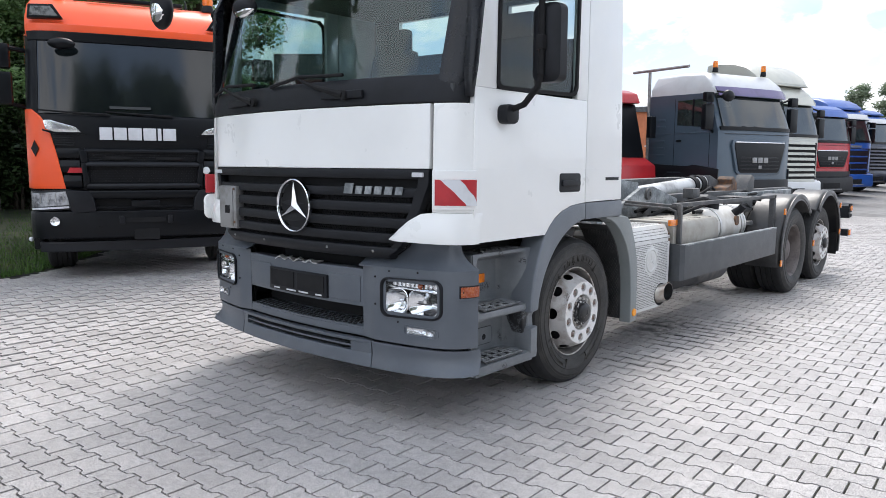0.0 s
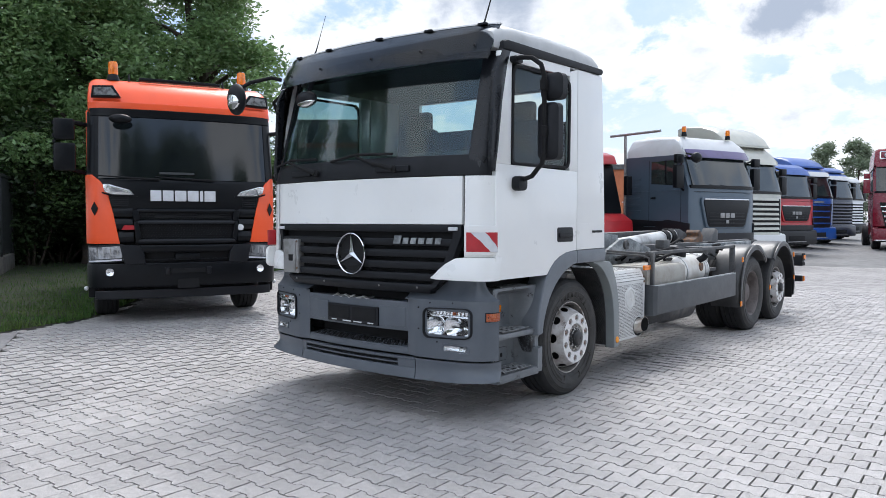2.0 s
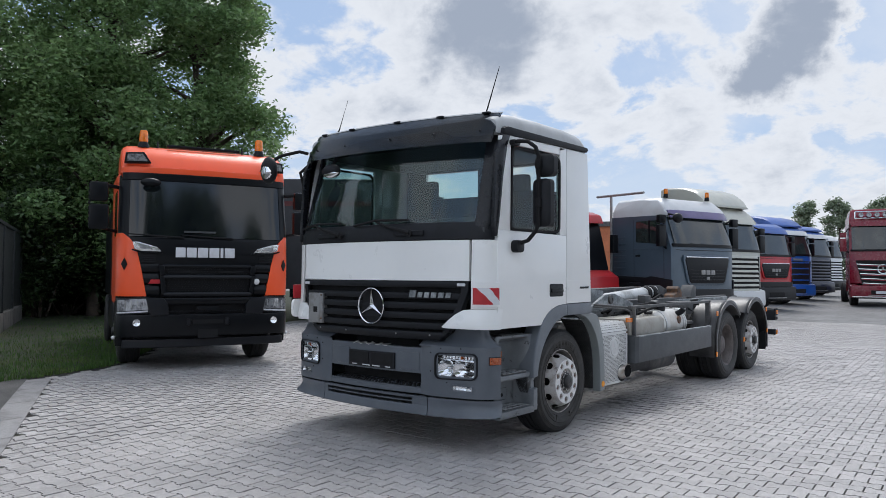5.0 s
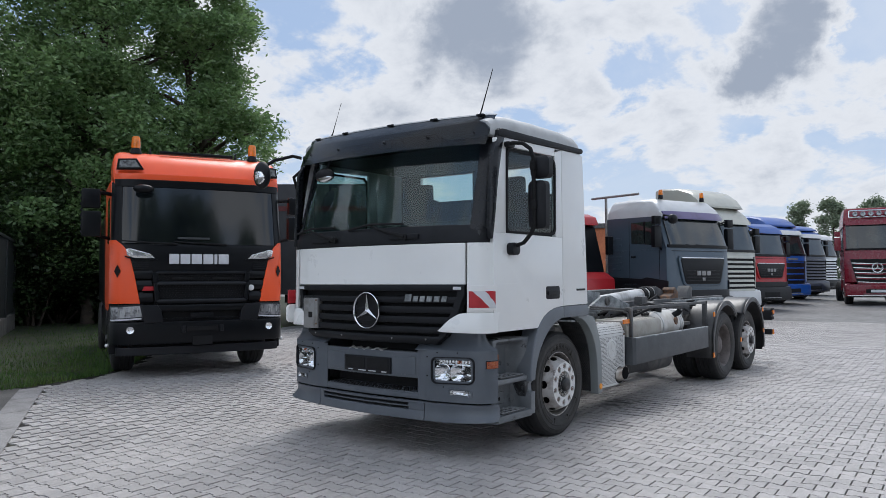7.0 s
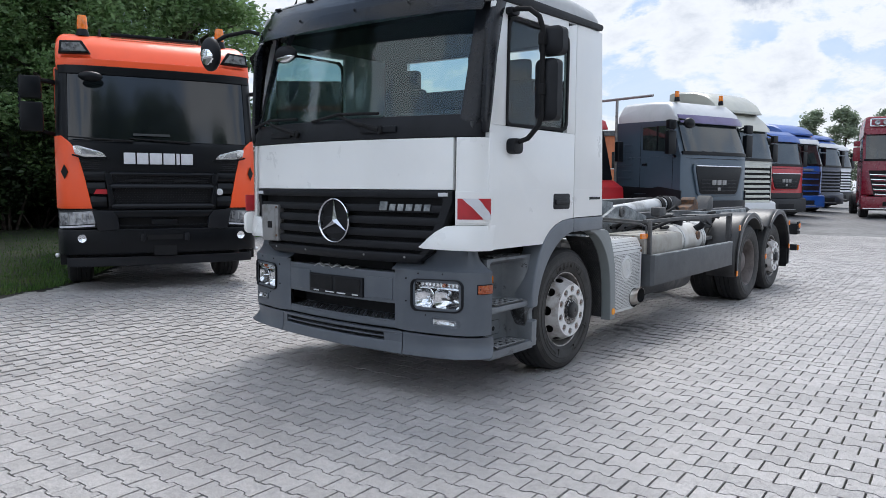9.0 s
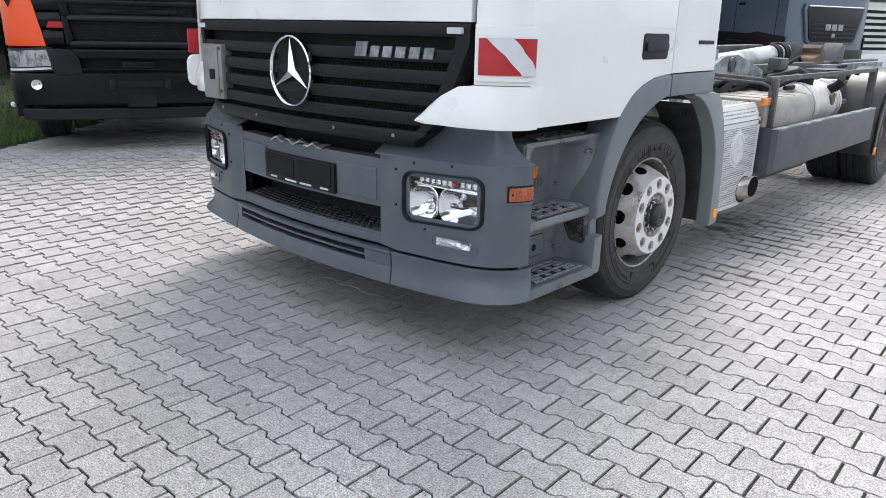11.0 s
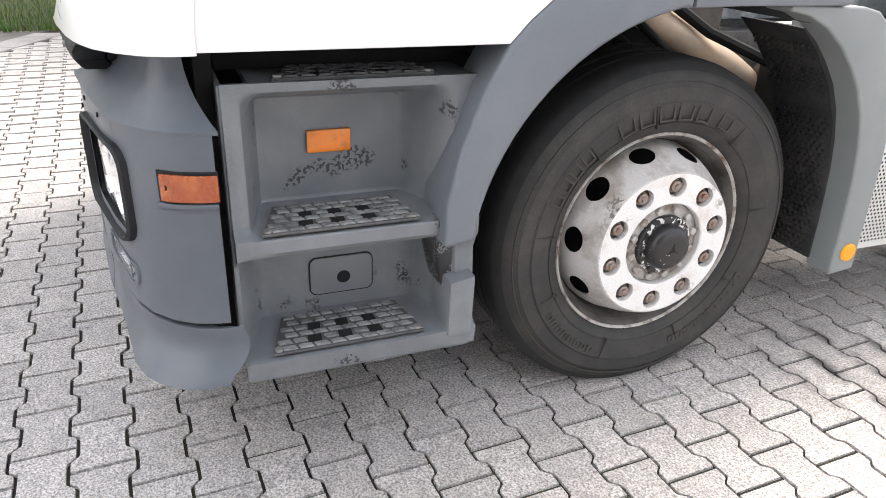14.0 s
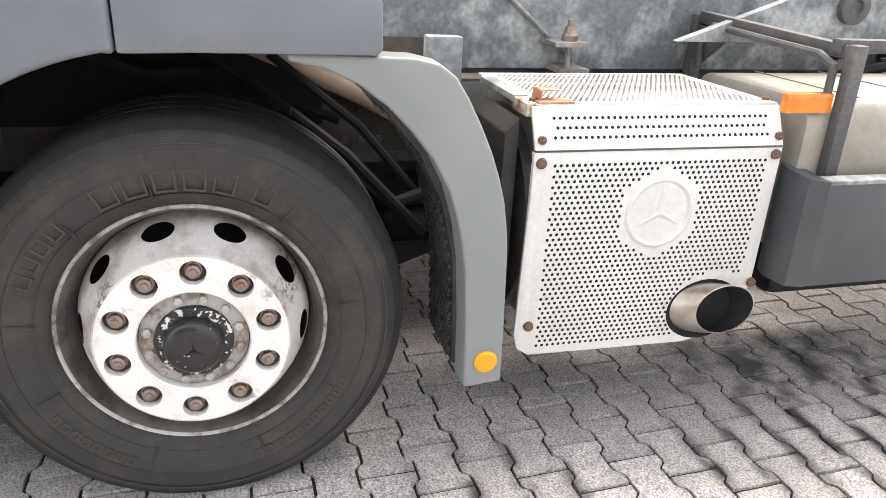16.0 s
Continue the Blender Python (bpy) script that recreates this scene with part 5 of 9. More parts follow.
# steps beside the near wheel
for sgn in (1, -1):
    def well(v, z):
        outer = interp(z, [(0.298, 1.20), (0.312, 1.238), (0.362, 1.245), (0.376, 1.216), (0.570, 1.20), (0.605, 1.216), (0.618, 1.226), (0.666, 1.226), (0.682, 1.198), (0.95, 1.19), (1.05, 1.185)])
        up_ = hump(v, 0.432, 0.848, 0.06, 0.09) * hump(z, 0.668, 0.955, 0.014, 0.06)
        lo_ = hump(v, 0.395, 0.872, 0.10, 0.06) * hump(z, 0.365, 0.600, 0.014, 0.05)
        return (sgn * (outer - max((outer - 1.018) * up_, (outer - 1.048) * lo_)), v, z)
    zs = [0.298, 0.305, 0.312, 0.325, 0.345, 0.354, 0.358, 0.361, 0.364, 0.367, 0.370, 0.373, 0.378] + spaced(0.39, 0.57, 10) + [0.578, 0.586, 0.594, 0.602, 0.610, 0.618, 0.630, 0.645, 0.655, 0.659, 0.662, 0.665, 0.668, 0.671, 0.674, 0.678, 0.684] + spaced(0.70, 0.91, 10) + [0.92, 0.93, 0.94, 0.95, 0.96, 0.97, 0.98, 0.99, 1.0]
    st = part("step_well", Shape().panel(spaced(0.372, 0.95, 48), zs, well, -0.012 * sgn, axis=0), GREYW, actros, "scuffed grey plastic step well")
    part("step_well_front", Shape().box(sgn * 0.97, sgn * 1.182, 0.366, 0.378, 0.34, 0.998), GREYW, st, bevel=0.004)
    part("step_well_bottom", Shape().box(sgn * 0.97, sgn * 1.215, 0.378, 0.94, 0.289, 0.306), GREYW, st, bevel=0.004)
    part("step_well_top", Shape().box(sgn * 0.97, sgn * 1.180, 0.43, 0.945, 0.978, 0.9985), GREYW, st, bevel=0.008)
    # black boxes stand for shade in the top pocket and bumper gap
    part("step_well_gap", Shape().box(sgn * 0.95, sgn * 1.03, 0.378, 1.0, 1.0, 1.078), BLACKM, st)
    part("well_shadow_plate", Shape().box(sgn * 1.02, sgn * 1.12, 0.330, 0.366, 0.36, 1.05), BLACKM, st)
    part("step_riser", Shape().prism([(0.870, 0.345), (0.936, 0.345), (0.940, 0.512), (0.872, 0.500)], "x", sgn * 1.0, sgn * 1.252), GREYW, st, bevel=0.008)
    part("step_post", Shape().prism([(0.868, 0.46), (0.935, 0.46), (0.935, 0.625), (0.862, 0.625), (0.850, 0.60), (0.858, 0.54)], "x", sgn * 1.06, sgn * 1.195), POST, st, bevel=0.02, seg=3)
    if sgn > 0:
        part("service_cover", Shape().prism(rounded(0.560, 0.730, 0.412, 0.520, 0.02), "x", 1.046, 1.051), BLACK, st)
        part("cover_plate", Shape().prism(rounded(0.563, 0.727, 0.415, 0.517, 0.018), "x", 1.047, 1.053), GREYW, st, bevel=0.002)
        part("cover_hole", Shape().lathe([(0.018, 1.0535), (0.001, 1.0535)], (0, 0.650, 0.458), "x", 18), BLACKM, st)
        part("side_marker", Shape().box(1.014, 1.030, 0.574, 0.682, 0.792, 0.847), ORANGE_LAMP, st, "bright amber side marker", bevel=0.004)
        for base, u0, u1, ys, ye in ((0.6725, 1.062, 1.222, 0.430, 0.798), (0.3700, 1.068, 1.236, 0.434, 0.810), (1.0010, 1.045, 1.165, 0.480, 0.845)):
            def edge(w, k):
                """Place across the plate, which narrows inwards."""
                a, b = ys + 0.046 * (1 - w), ye - 0.026 * (1 - w)
                return a + (b - a) * k
            plate = part("tread_plate", Shape().prism([(u0, edge(0, 0)), (u1, edge(1, 0)), (u1, edge(1, 1)), (u0, edge(0, 1))], "z", base - 0.003, base + 0.004), CHASSIS, st, bevel=0.002)
            n, m_ = 6, 9
            for j in range(n):
                w0, w1 = (j + 0.20) / n, (j + 0.80) / n
                for i in range(m_):
                    o = 0.35 * (j % 2)
                    k0, k1 = (i + o + 0.06) / (m_ + 0.4), (i + o + 0.94) / (m_ + 0.4)
                    if j in (2, 4) and i in (2, 4, 6):
                        q = [(u0 + (u1 - u0) * w, edge(w, k)) for w, k in ((w0 - 0.045, k0), (w1 + 0.045, k0), (w1 + 0.045, k1), (w0 - 0.045, k1))]
                        part("tread_hole", Shape().prism(q, "z", base + 0.003, base + 0.0052), BLACKM, plate, smooth=0)
                        continue
                    q = [(u0 + (u1 - u0) * w, edge(w, k)) for w, k in ((w0, k0), (w1, k0 + 0.02), (w1, k1 + 0.02), (w0, k1))]
                    # top step's studs get a darker grey that stands for shade
                    part("tread_stud", Shape().prism(q, "z", base + 0.003, base + 0.008, 0.80), TREADW if base < 0.9 else CHASSIS, plate, smooth=0)
            for w, k in ((0.92, 0.03), (0.92, 0.97)):
                part("plate_screw", Shape().lathe([(0.010, base + 0.004), (0.010, base + 0.009), (0.001, base + 0.010)], (u0 + (u1 - u0) * w, edge(w, k), 0), "z", 12), STEEL, plate)

# unseen engine, gearbox, beam, springs and far-side boxes, added to block light below
part("engine_undertray", Shape().prism([(0.40, 0.40), (0.75, 0.325), (1.95, 0.325), (2.30, 0.45), (2.30, 0.48), (0.40, 0.48)], "x", -0.62, 0.62), BLACKM, actros, "unseen black tray added to block light under the cab", bevel=0.03)
part("underrun_beam", Shape().box(-1.0, 1.0, 0.26, 0.46, 0.325, 0.52), BLACKM, actros, bevel=0.02)
for u in (0.43, -0.43):
    part("leaf_spring", Shape().prism([(0.75, 0.66), (1.54, 0.56), (2.30, 0.66), (2.30, 0.62), (1.54, 0.50), (0.75, 0.62)], "x", u - 0.045, u + 0.045), BLACKM, actros)
part("sump", Shape().prism([(0.5, 0.40), (1.35, 0.34), (1.35, 0.6), (0.5, 0.6)], "x", -0.34, 0.34), BLACKM, actros, bevel=0.04)
part("engine", Shape().prism([(0.25, 0.42), (1.75, 0.36), (1.95, 0.55), (1.95, 1.2), (0.25, 1.2)], "x", -0.42, 0.42), BLACKM, actros, "unseen dark engine block added to block light", bevel=0.05)
part("gearbox", Shape().prism([(1.95, 0.45), (2.9, 0.52), (3.1, 0.62), (3.1, 0.85), (1.95, 0.95)], "x", -0.30, 0.30), CHASSIS, actros, bevel=0.05)
part("drive_shaft", Shape().tube([(0, 3.1, 0.72), (0, 6.3, 0.55)], 0.06, 10), CHASSIS, actros)
part("front_axle_beam", Shape().box(-0.9, 0.9, 1.44, 1.64, 0.38, 0.52), CHASSIS, actros, bevel=0.03)
part("battery_box", Shape().box(-1.18, -0.50, 2.4, 3.5, 0.42, 1.0), BLACK, actros, bevel=0.03)
part("fuel_tank", Shape().prism(rounded(-1.18, -0.55, 0.42, 1.0, 0.1), "y", 3.6, 5.2), ALU, actros)
part("inner_wing", Shape().box(0.46, 0.475, 1.0, 2.25, 0.74, 1.10), material("grimy_frame_plate", (0.050, 0.044, 0.040), 0.7, color2=(0.075, 0.066, 0.058), scale=9.0, fine=0.15, bump_scale=60), actros)
for k, (a, b, c) in enumerate((((0.58, 1.75, 1.06), (0.62, 2.0, 0.86), (0.60, 2.2, 0.62)), ((0.60, 1.7, 0.98), (0.72, 1.95, 0.80), (0.66, 2.2, 0.52)), ((0.57, 1.9, 1.1), (0.60, 2.1, 0.98), (0.75, 2.25, 0.9)), ((0.58, 1.95, 0.72), (0.66, 2.1, 0.62), (0.60, 2.3, 0.66)))):
    part("hose", Shape().tube([a, b, c], 0.014 + 0.003 * k, 8), BLACKM, actros)
for k in range(10):
    part("plate_bolt", Shape().lathe([(0.017, 0.4752), (0.016, 0.485), (0.010, 0.486), (0.009, 0.491), (0.001, 0.491)], (0, 1.74 + 0.085 * (k % 5) + 0.03 * (k // 5), 1.03 - 0.10 * (k // 5) - 0.018 * (k % 5)), "x", 8), MATS["grimy_frame_plate"], actros)
for y, z in ((1.86, 1.04), (2.06, 0.96)):
    part("plate_hole", Shape().lathe([(0.016, 0.4755), (0.001, 0.4756)], (0, y, z), "x", 14), BLACKM, actros)

# chassis
for u in (0.43, -0.43):
    part("chassis_rail", Shape().box(u - 0.04, u + 0.04, 0.6, 9.0, 0.70, 0.96), CHASSIS, actros, bevel=0.006)
for y in (2.2, 3.4, 4.6, 5.5, 7.1, 8.9):
    part("cross_member", Shape().box(-0.42, 0.42, y, y + 0.1, 0.74, 0.9), CHASSIS, actros)
for k in range(16):
    part("rail_bolt", Shape().lathe([(0.014, 0.47), (0.013, 0.484), (0.001, 0.485)], (0, 1.7 + 0.055 * (k // 2), 0.78 + 0.1 * (k % 2)), "x", 6), CHASSIS, actros)
part("exhaust_pipe", Shape().tube([(0.53, 1.68, 1.115), (0.53, 1.80, 1.065), (0.53, 1.905, 1.015), (0.53, 2.04, 0.955), (0.53, 2.155, 0.895), (0.54, 2.27, 0.835), (0.55, 2.375, 0.765), (0.58, 2.44, 0.70), (0.66, 2.50, 0.66)], 0.058, 16), material("heat_stained_pipe", (0.68, 0.51, 0.36), 0.5, metal=0.2, color2=(0.52, 0.42, 0.34), scale=6.0), actros, "tan heat-stained exhaust pipe")
for a, b in (((0.62, 1.35, 1.06), (0.70, 1.80, 0.92)), ((0.58, 1.5, 1.12), (0.55, 1.95, 0.86)), ((0.75, 1.3, 1.08), (0.66, 1.6, 1.02))):
    part("hose", Shape().tube([a, tuple((p + q) / 2 - 0.03 for p, q in zip(a, b)), b], 0.016, 8), BLACKM, actros)

# ---- chassis fittings of the white truck ----
# silencer box with pierced cover
PIERCED = material("pierced_white_cover", (0.60, 0.60, 0.59), 0.45, color2=(0.52, 0.51, 0.49), scale=5.0, patch=(0.5, 0.75), fine=0.04, bump_scale=60)
Y0, Y1, ZB, ZS, ZT = 2.345, 3.062, 0.338, 0.912, 1.012     # ends, foot, seam and top of the cover
bx = part("silencer_box", Shape().prism([(0.62, 0.40), (1.13, 0.40), (1.13, 0.90), (1.09, 0.99), (0.62, 1.0)], "y", 2.40, 3.03), WEATHER, actros, "white pierced-metal silencer cover")
outl = [(Y0 + 0.045, ZB), (Y1 - 0.20, ZB - 0.004), (Y1 - 0.11, ZB + 0.012), (Y1 - 0.005, 0.50), (Y1, ZS - 0.004), (Y0 + 0.012, ZS - 0.004), (Y0, 0.40), (Y0 + 0.012, ZB + 0.022)]
part("cover_front", Shape().prism(outl, "x", 1.138, 1.150), PIERCED, bx, bevel=0.003)
part("cover_slope", Shape().add([(1.150, Y0 + 0.012, ZS), (1.150, Y1, ZS), (1.100, Y1, ZT), (1.100, Y0 + 0.012, ZT), (1.138, Y0 + 0.012, ZS), (1.138, Y1, ZS), (1.09, Y1, ZT - 0.01), (1.09, Y0 + 0.012, ZT - 0.01)], [(0, 1, 2, 3), (4, 7, 6, 5), (0, 4, 5, 1), (1, 5, 6, 2), (2, 6, 7, 3), (3, 7, 4, 0)]), PIERCED, bx, bevel=0.002)
part("cover_top", Shape().box(0.62, 1.100, Y0 + 0.02, Y1 - 0.005, ZT - 0.004, ZT + 0.004), PIERCED, bx, bevel=0.002)
part("cover_seam", Shape().box(1.136, 1.1515, Y0 + 0.012, Y1, ZS - 0.0035, ZS + 0.001), CHASSIS, bx)
part("cover_flange", Shape().box(1.135, 1.1508, Y0 + 0.010, Y0 + 0.034, 0.37, ZS - 0.004), PIERCED, bx, bevel=0.002)
LX, LZ = 2.723, 0.738


def disc(s, c, ex, ey, r, n=6):
    s.add([tuple(c[i] + r * (math.cos(2 * math.pi * k / n) * ex[i] + math.sin(2 * math.pi * k / n) * ey[i]) for i in range(3)) for k in range(n)], [tuple(range(n))])


def hexed(y, z):
    """How far a place lies from the emblem's middle, by six straight sides."""
    return max(abs((y - LX) * math.cos(radians(60 * k)) + (z - LZ) * math.sin(radians(60 * k))) for k in range(3))


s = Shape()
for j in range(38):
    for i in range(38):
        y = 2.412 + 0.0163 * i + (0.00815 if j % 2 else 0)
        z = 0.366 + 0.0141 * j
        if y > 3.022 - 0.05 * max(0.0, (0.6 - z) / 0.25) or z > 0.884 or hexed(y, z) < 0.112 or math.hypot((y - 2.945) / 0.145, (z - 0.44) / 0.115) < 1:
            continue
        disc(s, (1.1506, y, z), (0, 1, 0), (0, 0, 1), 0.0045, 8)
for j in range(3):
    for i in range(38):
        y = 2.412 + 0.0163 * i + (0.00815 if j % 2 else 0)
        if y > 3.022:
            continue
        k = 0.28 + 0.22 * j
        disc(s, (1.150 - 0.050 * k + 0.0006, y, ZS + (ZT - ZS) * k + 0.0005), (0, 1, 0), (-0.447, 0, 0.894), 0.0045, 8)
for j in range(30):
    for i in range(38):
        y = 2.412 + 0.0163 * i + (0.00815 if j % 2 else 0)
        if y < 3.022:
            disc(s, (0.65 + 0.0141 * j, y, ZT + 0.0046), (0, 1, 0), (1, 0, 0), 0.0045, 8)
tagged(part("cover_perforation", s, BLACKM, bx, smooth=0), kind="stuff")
em = part("embossed_ring", Shape().lathe([(0.100, 1.1502), (0.096, 1.1555), (0.091, 1.1572), (0.087, 1.1555), (0.083, 1.1504), (0.001, 1.1504)], (0, LX, LZ), "x", 48), PIERCED, bx)
star = Shape()
for k in range(3):
    t = radians(90 + 120 * k)
    d, n_ = (math.cos(t), math.sin(t)), (math.cos(t + radians(60)), math.sin(t + radians(60)))
    m_ = (math.cos(t - radians(60)), math.sin(t - radians(60)))
    tip, a, b = (LX + 0.080 * d[0], LZ + 0.080 * d[1]), (LX + 0.013 * n_[0], LZ + 0.013 * n_[1]), (LX + 0.013 * m_[0], LZ + 0.013 * m_[1])
    star.add([(1.1508, *tip), (1.1508, *a), (1.1575, LX, LZ), (1.1508, *b)], [(0, 1, 2), (0, 2, 3)])
part("embossed_star", star, PIERCED, em, smooth=0)
for y, z in ((2.375, 0.881), (3.042, 0.889), (2.383, 0.429), (3.055, 0.512)):
    part("cover_bolt", Shape().lathe([(0.0145, 1.150), (0.013, 1.158), (0.006, 1.161), (0.001, 1.161)], (0, y, z), "x", 10), RUST, bx)
for y in (2.375, 3.048):
    part("cover_bolt", Shape().lathe([(0.011, 1.140), (0.010, 1.150), (0.001, 1.151)], (0, y, 0.937), "x", 10), RUST, bx)
    part("cover_bolt", Shape().lathe([(0.011, ZT + 0.004), (0.010, ZT + 0.012), (0.001, ZT + 0.013)], (1.06, y, 0), "z", 10), RUST, bx)
# bent tin bracket on the front edge of the cover
clip = part("cover_clip", Shape().add([(1.02, 2.385, 1.018), (1.08, 2.385, 1.018), (1.08, 2.388, 1.044), (1.02, 2.388, 1.044), (1.02, 2.389, 1.018), (1.08, 2.389, 1.018), (1.08, 2.392, 1.046), (1.02, 2.392, 1.046)], [(0, 1, 2, 3), (7, 6, 5, 4), (0, 4, 5, 1), (1, 5, 6, 2), (2, 6, 7, 3), (3, 7, 4, 0)]), material("red_oxide_tin", (0.42, 0.17, 0.10), 0.6, color2=(0.55, 0.38, 0.26), scale=25.0), bx, "bent red-brown tin bracket")
part("clip_tongue", Shape().box(1.03, 1.07, 2.39, 2.44, 1.042, 1.046), MATS["red_oxide_tin"], clip)
part("clip_foot", Shape().box(1.04, 1.10, 2.375, 2.47, 1.0165, 1.0205), MATS["red_oxide_tin"], clip)
part("edge_plate", Shape().box(0.70, 1.00, 2.345, 2.385, 1.000, 1.020), WEATHER, bx, bevel=0.004)
part("edge_strip", Shape().box(1.00, 1.10, 2.345, 2.375, 0.985, 1.0165), material("flaking_cream_paint", (0.55, 0.50, 0.40), 0.6, color2=(0.20, 0.11, 0.07), scale=22.0, patch=(0.45, 0.6)), bx, bevel=0.003)
part("silencer_can", Shape().tube([(0.80, 2.37, 0.66), (0.80, 2.99, 0.66)], 0.30, 28), material("dull_can_steel", (0.16, 0.155, 0.15), 0.5, metal=0.5, color2=(0.09, 0.085, 0.08), scale=7.0), bx)
# tail pipe: leans to the rear, its end cut off flat with the side
PIPE = material("pipe_steel", (0.46, 0.44, 0.41), 0.3, metal=0.9, color2=(0.30, 0.25, 0.21), scale=9.0)


def pipe_ring(x, y, z, r):
    return [(x, y + 1.25 * r * math.cos(2 * math.pi * k / 40), z + r * math.sin(2 * math.pi * k / 40)) for k in range(40)]


tp = part("tail_pipe", Shape().loft([pipe_ring(1.02, 2.83, 0.430, 0.080), pipe_ring(1.12, 2.885, 0.436, 0.080), pipe_ring(1.17, 2.920, 0.448, 0.078), pipe_ring(1.205, 2.945, 0.460, 0.075), pipe_ring(1.206, 2.945, 0.460, 0.072)], True, False), PIPE, bx, "dull steel tail pipe with a ragged lip")
part("pipe_bore", Shape().loft([pipe_ring(1.2055, 2.945, 0.460, 0.072), pipe_ring(1.16, 2.915, 0.446, 0.073), pipe_ring(1.06, 2.86, 0.432, 0.074), pipe_ring(1.05, 2.86, 0.432, 0.002)], True, False), BLACKM, tp)
part("pipe_lip", Shape().add([(1.206, 2.90, 0.392), (1.206, 2.99, 0.396), (1.185, 3.0, 0.380), (1.19, 2.955, 0.372), (1.185, 2.93, 0.380)], [(0, 1, 2, 3, 4)]), PIPE, tp)
part("pipe_opening", Shape().add([(1.1508, 2.915 + 0.118 * math.cos(2 * math.pi * k / 32), 0.437 + 0.094 * math.sin(2 * math.pi * k / 32)) for k in range(32)], [tuple(range(32))]), BLACKM, bx, smooth=0)
part("side_shield", Shape().prism([(2.30, 0.42), (2.338, 0.42), (2.338, 0.98), (2.30, 0.94)], "x", 0.66, 1.08), RUBBER, bx, bevel=0.006)


# tread-plate tank, fuel drum, skirt
tank = part("tank", Shape().prism(rounded(0.62, 1.15, 0.60, 1.03, 0.07), "y", 3.12, 4.15), material("grubby_aluminium", (0.36, 0.345, 0.31), 0.5, metal=0.3, color2=(0.27, 0.25, 0.215), scale=5.0, fine=0.08), actros, "grubby aluminium tank", bevel=0.01)
for y in (3.3, 3.55, 3.8, 4.05):
    part("tank_seam", Shape().box(0.66, 1.11, y, y + 0.006, 1.029, 1.033), STEEL, tank)
drum = part("air_tank", Shape().lathe([(0.001, 4.20), (0.13, 4.21), (0.175, 4.25), (0.19, 4.32), (0.19, 5.05), (0.175, 5.12), (0.13, 5.16), (0.001, 5.17)], (0.90, 0, 0.90), "y", 28), material("tank_white", (0.64, 0.63, 0.60), 0.4, color2=(0.50, 0.47, 0.43), scale=5.0), actros, "dull white steel tank with bands")
for y in (4.36, 4.95, 5.03):
    part("tank_band", Shape().lathe([(0.192, y), (0.197, y), (0.197, y + 0.04), (0.192, y + 0.04)], (0.90, 0, 0.90), "y", 28), ALU, drum)
part("tank_cap", Shape().lathe([(0.07, 1.07), (0.075, 1.14), (0.07, 1.155), (0.001, 1.158)], (0.92, 4.55, 0), "z", 18), BLACK, drum)
part("tank_cap", Shape().lathe([(0.05, 1.02), (0.055, 1.10), (0.05, 1.115), (0.001, 1.118)], (0.80, 4.00, 0), "z", 16), BLACK, tank)
part("filler_neck", Shape().tube([(1.0, 4.85, 1.0), (1.10, 4.86, 1.06), (1.13, 4.86, 1.10)], 0.04, 10), BLACK, drum)
part("tank_port", Shape().lathe([(0.05, 0.175), (0.05, 0.20), (0.02, 0.205), (0.001, 0.205)], (0.90, 4.8, 0.95), "x", 16), RUST, drum)
part("lower_drum", Shape().lathe([(0.001, 4.4), (0.13, 4.41), (0.16, 4.46), (0.16, 5.2), (0.13, 5.24), (0.001, 5.25)], (0.72, 0, 0.42), "y", 22), CHASSIS, actros)
part("tool_box", Shape().box(0.55, 0.95, 3.3, 4.2, 0.35, 0.58), BLACK, actros, bevel=0.03)
sk = part("side_skirt", Shape().prism([(3.15, 0.535), (5.60, 0.545), (5.60, 0.83), (3.15, 0.835)], "x", 1.222, 1.250), SKIRT, actros, "grey side guard panel", bevel=0.006)
part("skirt_return", Shape().add(*[[(1.250, 3.15, 0.535), (1.250, 3.15, 0.835), (1.225, 3.105, 0.84), (1.225, 3.105, 0.53), (1.15, 3.09, 0.53), (1.15, 3.09, 0.85), (1.10, 3.11, 0.53), (1.10, 3.11, 0.85), (1.10, 3.15, 0.53), (1.10, 3.15, 0.85)], [(0, 1, 2, 3), (3, 2, 5, 4), (4, 5, 7, 6), (6, 7, 9, 8), (8, 9, 1, 0), (1, 9, 7, 5, 2), (0, 3, 4, 6, 8)]]), SKIRT, sk)
part("skirt_lip", Shape().box(1.20, 1.252, 3.15, 5.60, 0.828, 0.84), WEATHER, sk, bevel=0.003)
for y in (3.6, 4.6, 5.4):
    part("skirt_bracket", Shape().box(0.50, 1.222, y, y + 0.05, 0.70, 0.76), CHASSIS, sk)

# guard frame with its amber lamp
fr = part("guard_frame", Shape().box(1.150, 1.185, 3.185, 3.225, 0.78, 1.175).add([(0.47, 3.187, 1.163), (1.150, 3.187, 1.137), (1.150, 3.187, 1.172), (0.47, 3.187, 1.203), (0.47, 3.223, 1.163), (1.150, 3.223, 1.137), (1.150, 3.223, 1.172), (0.47, 3.223, 1.203)], [(0, 1, 2, 3), (7, 6, 5, 4), (0, 4, 5, 1), (1, 5, 6, 2), (2, 6, 7, 3), (3, 7, 4, 0)]).box(0.42, 0.47, 3.185, 3.225, 0.86, 1.19), CHASSIS, actros, "dark steel guard frame", bevel=0.006)
part("guard_brace", Shape().prism([(0.472, 1.158), (0.66, 1.150), (0.472, 1.02)], "y", 3.195, 3.215), CHASSIS, fr)
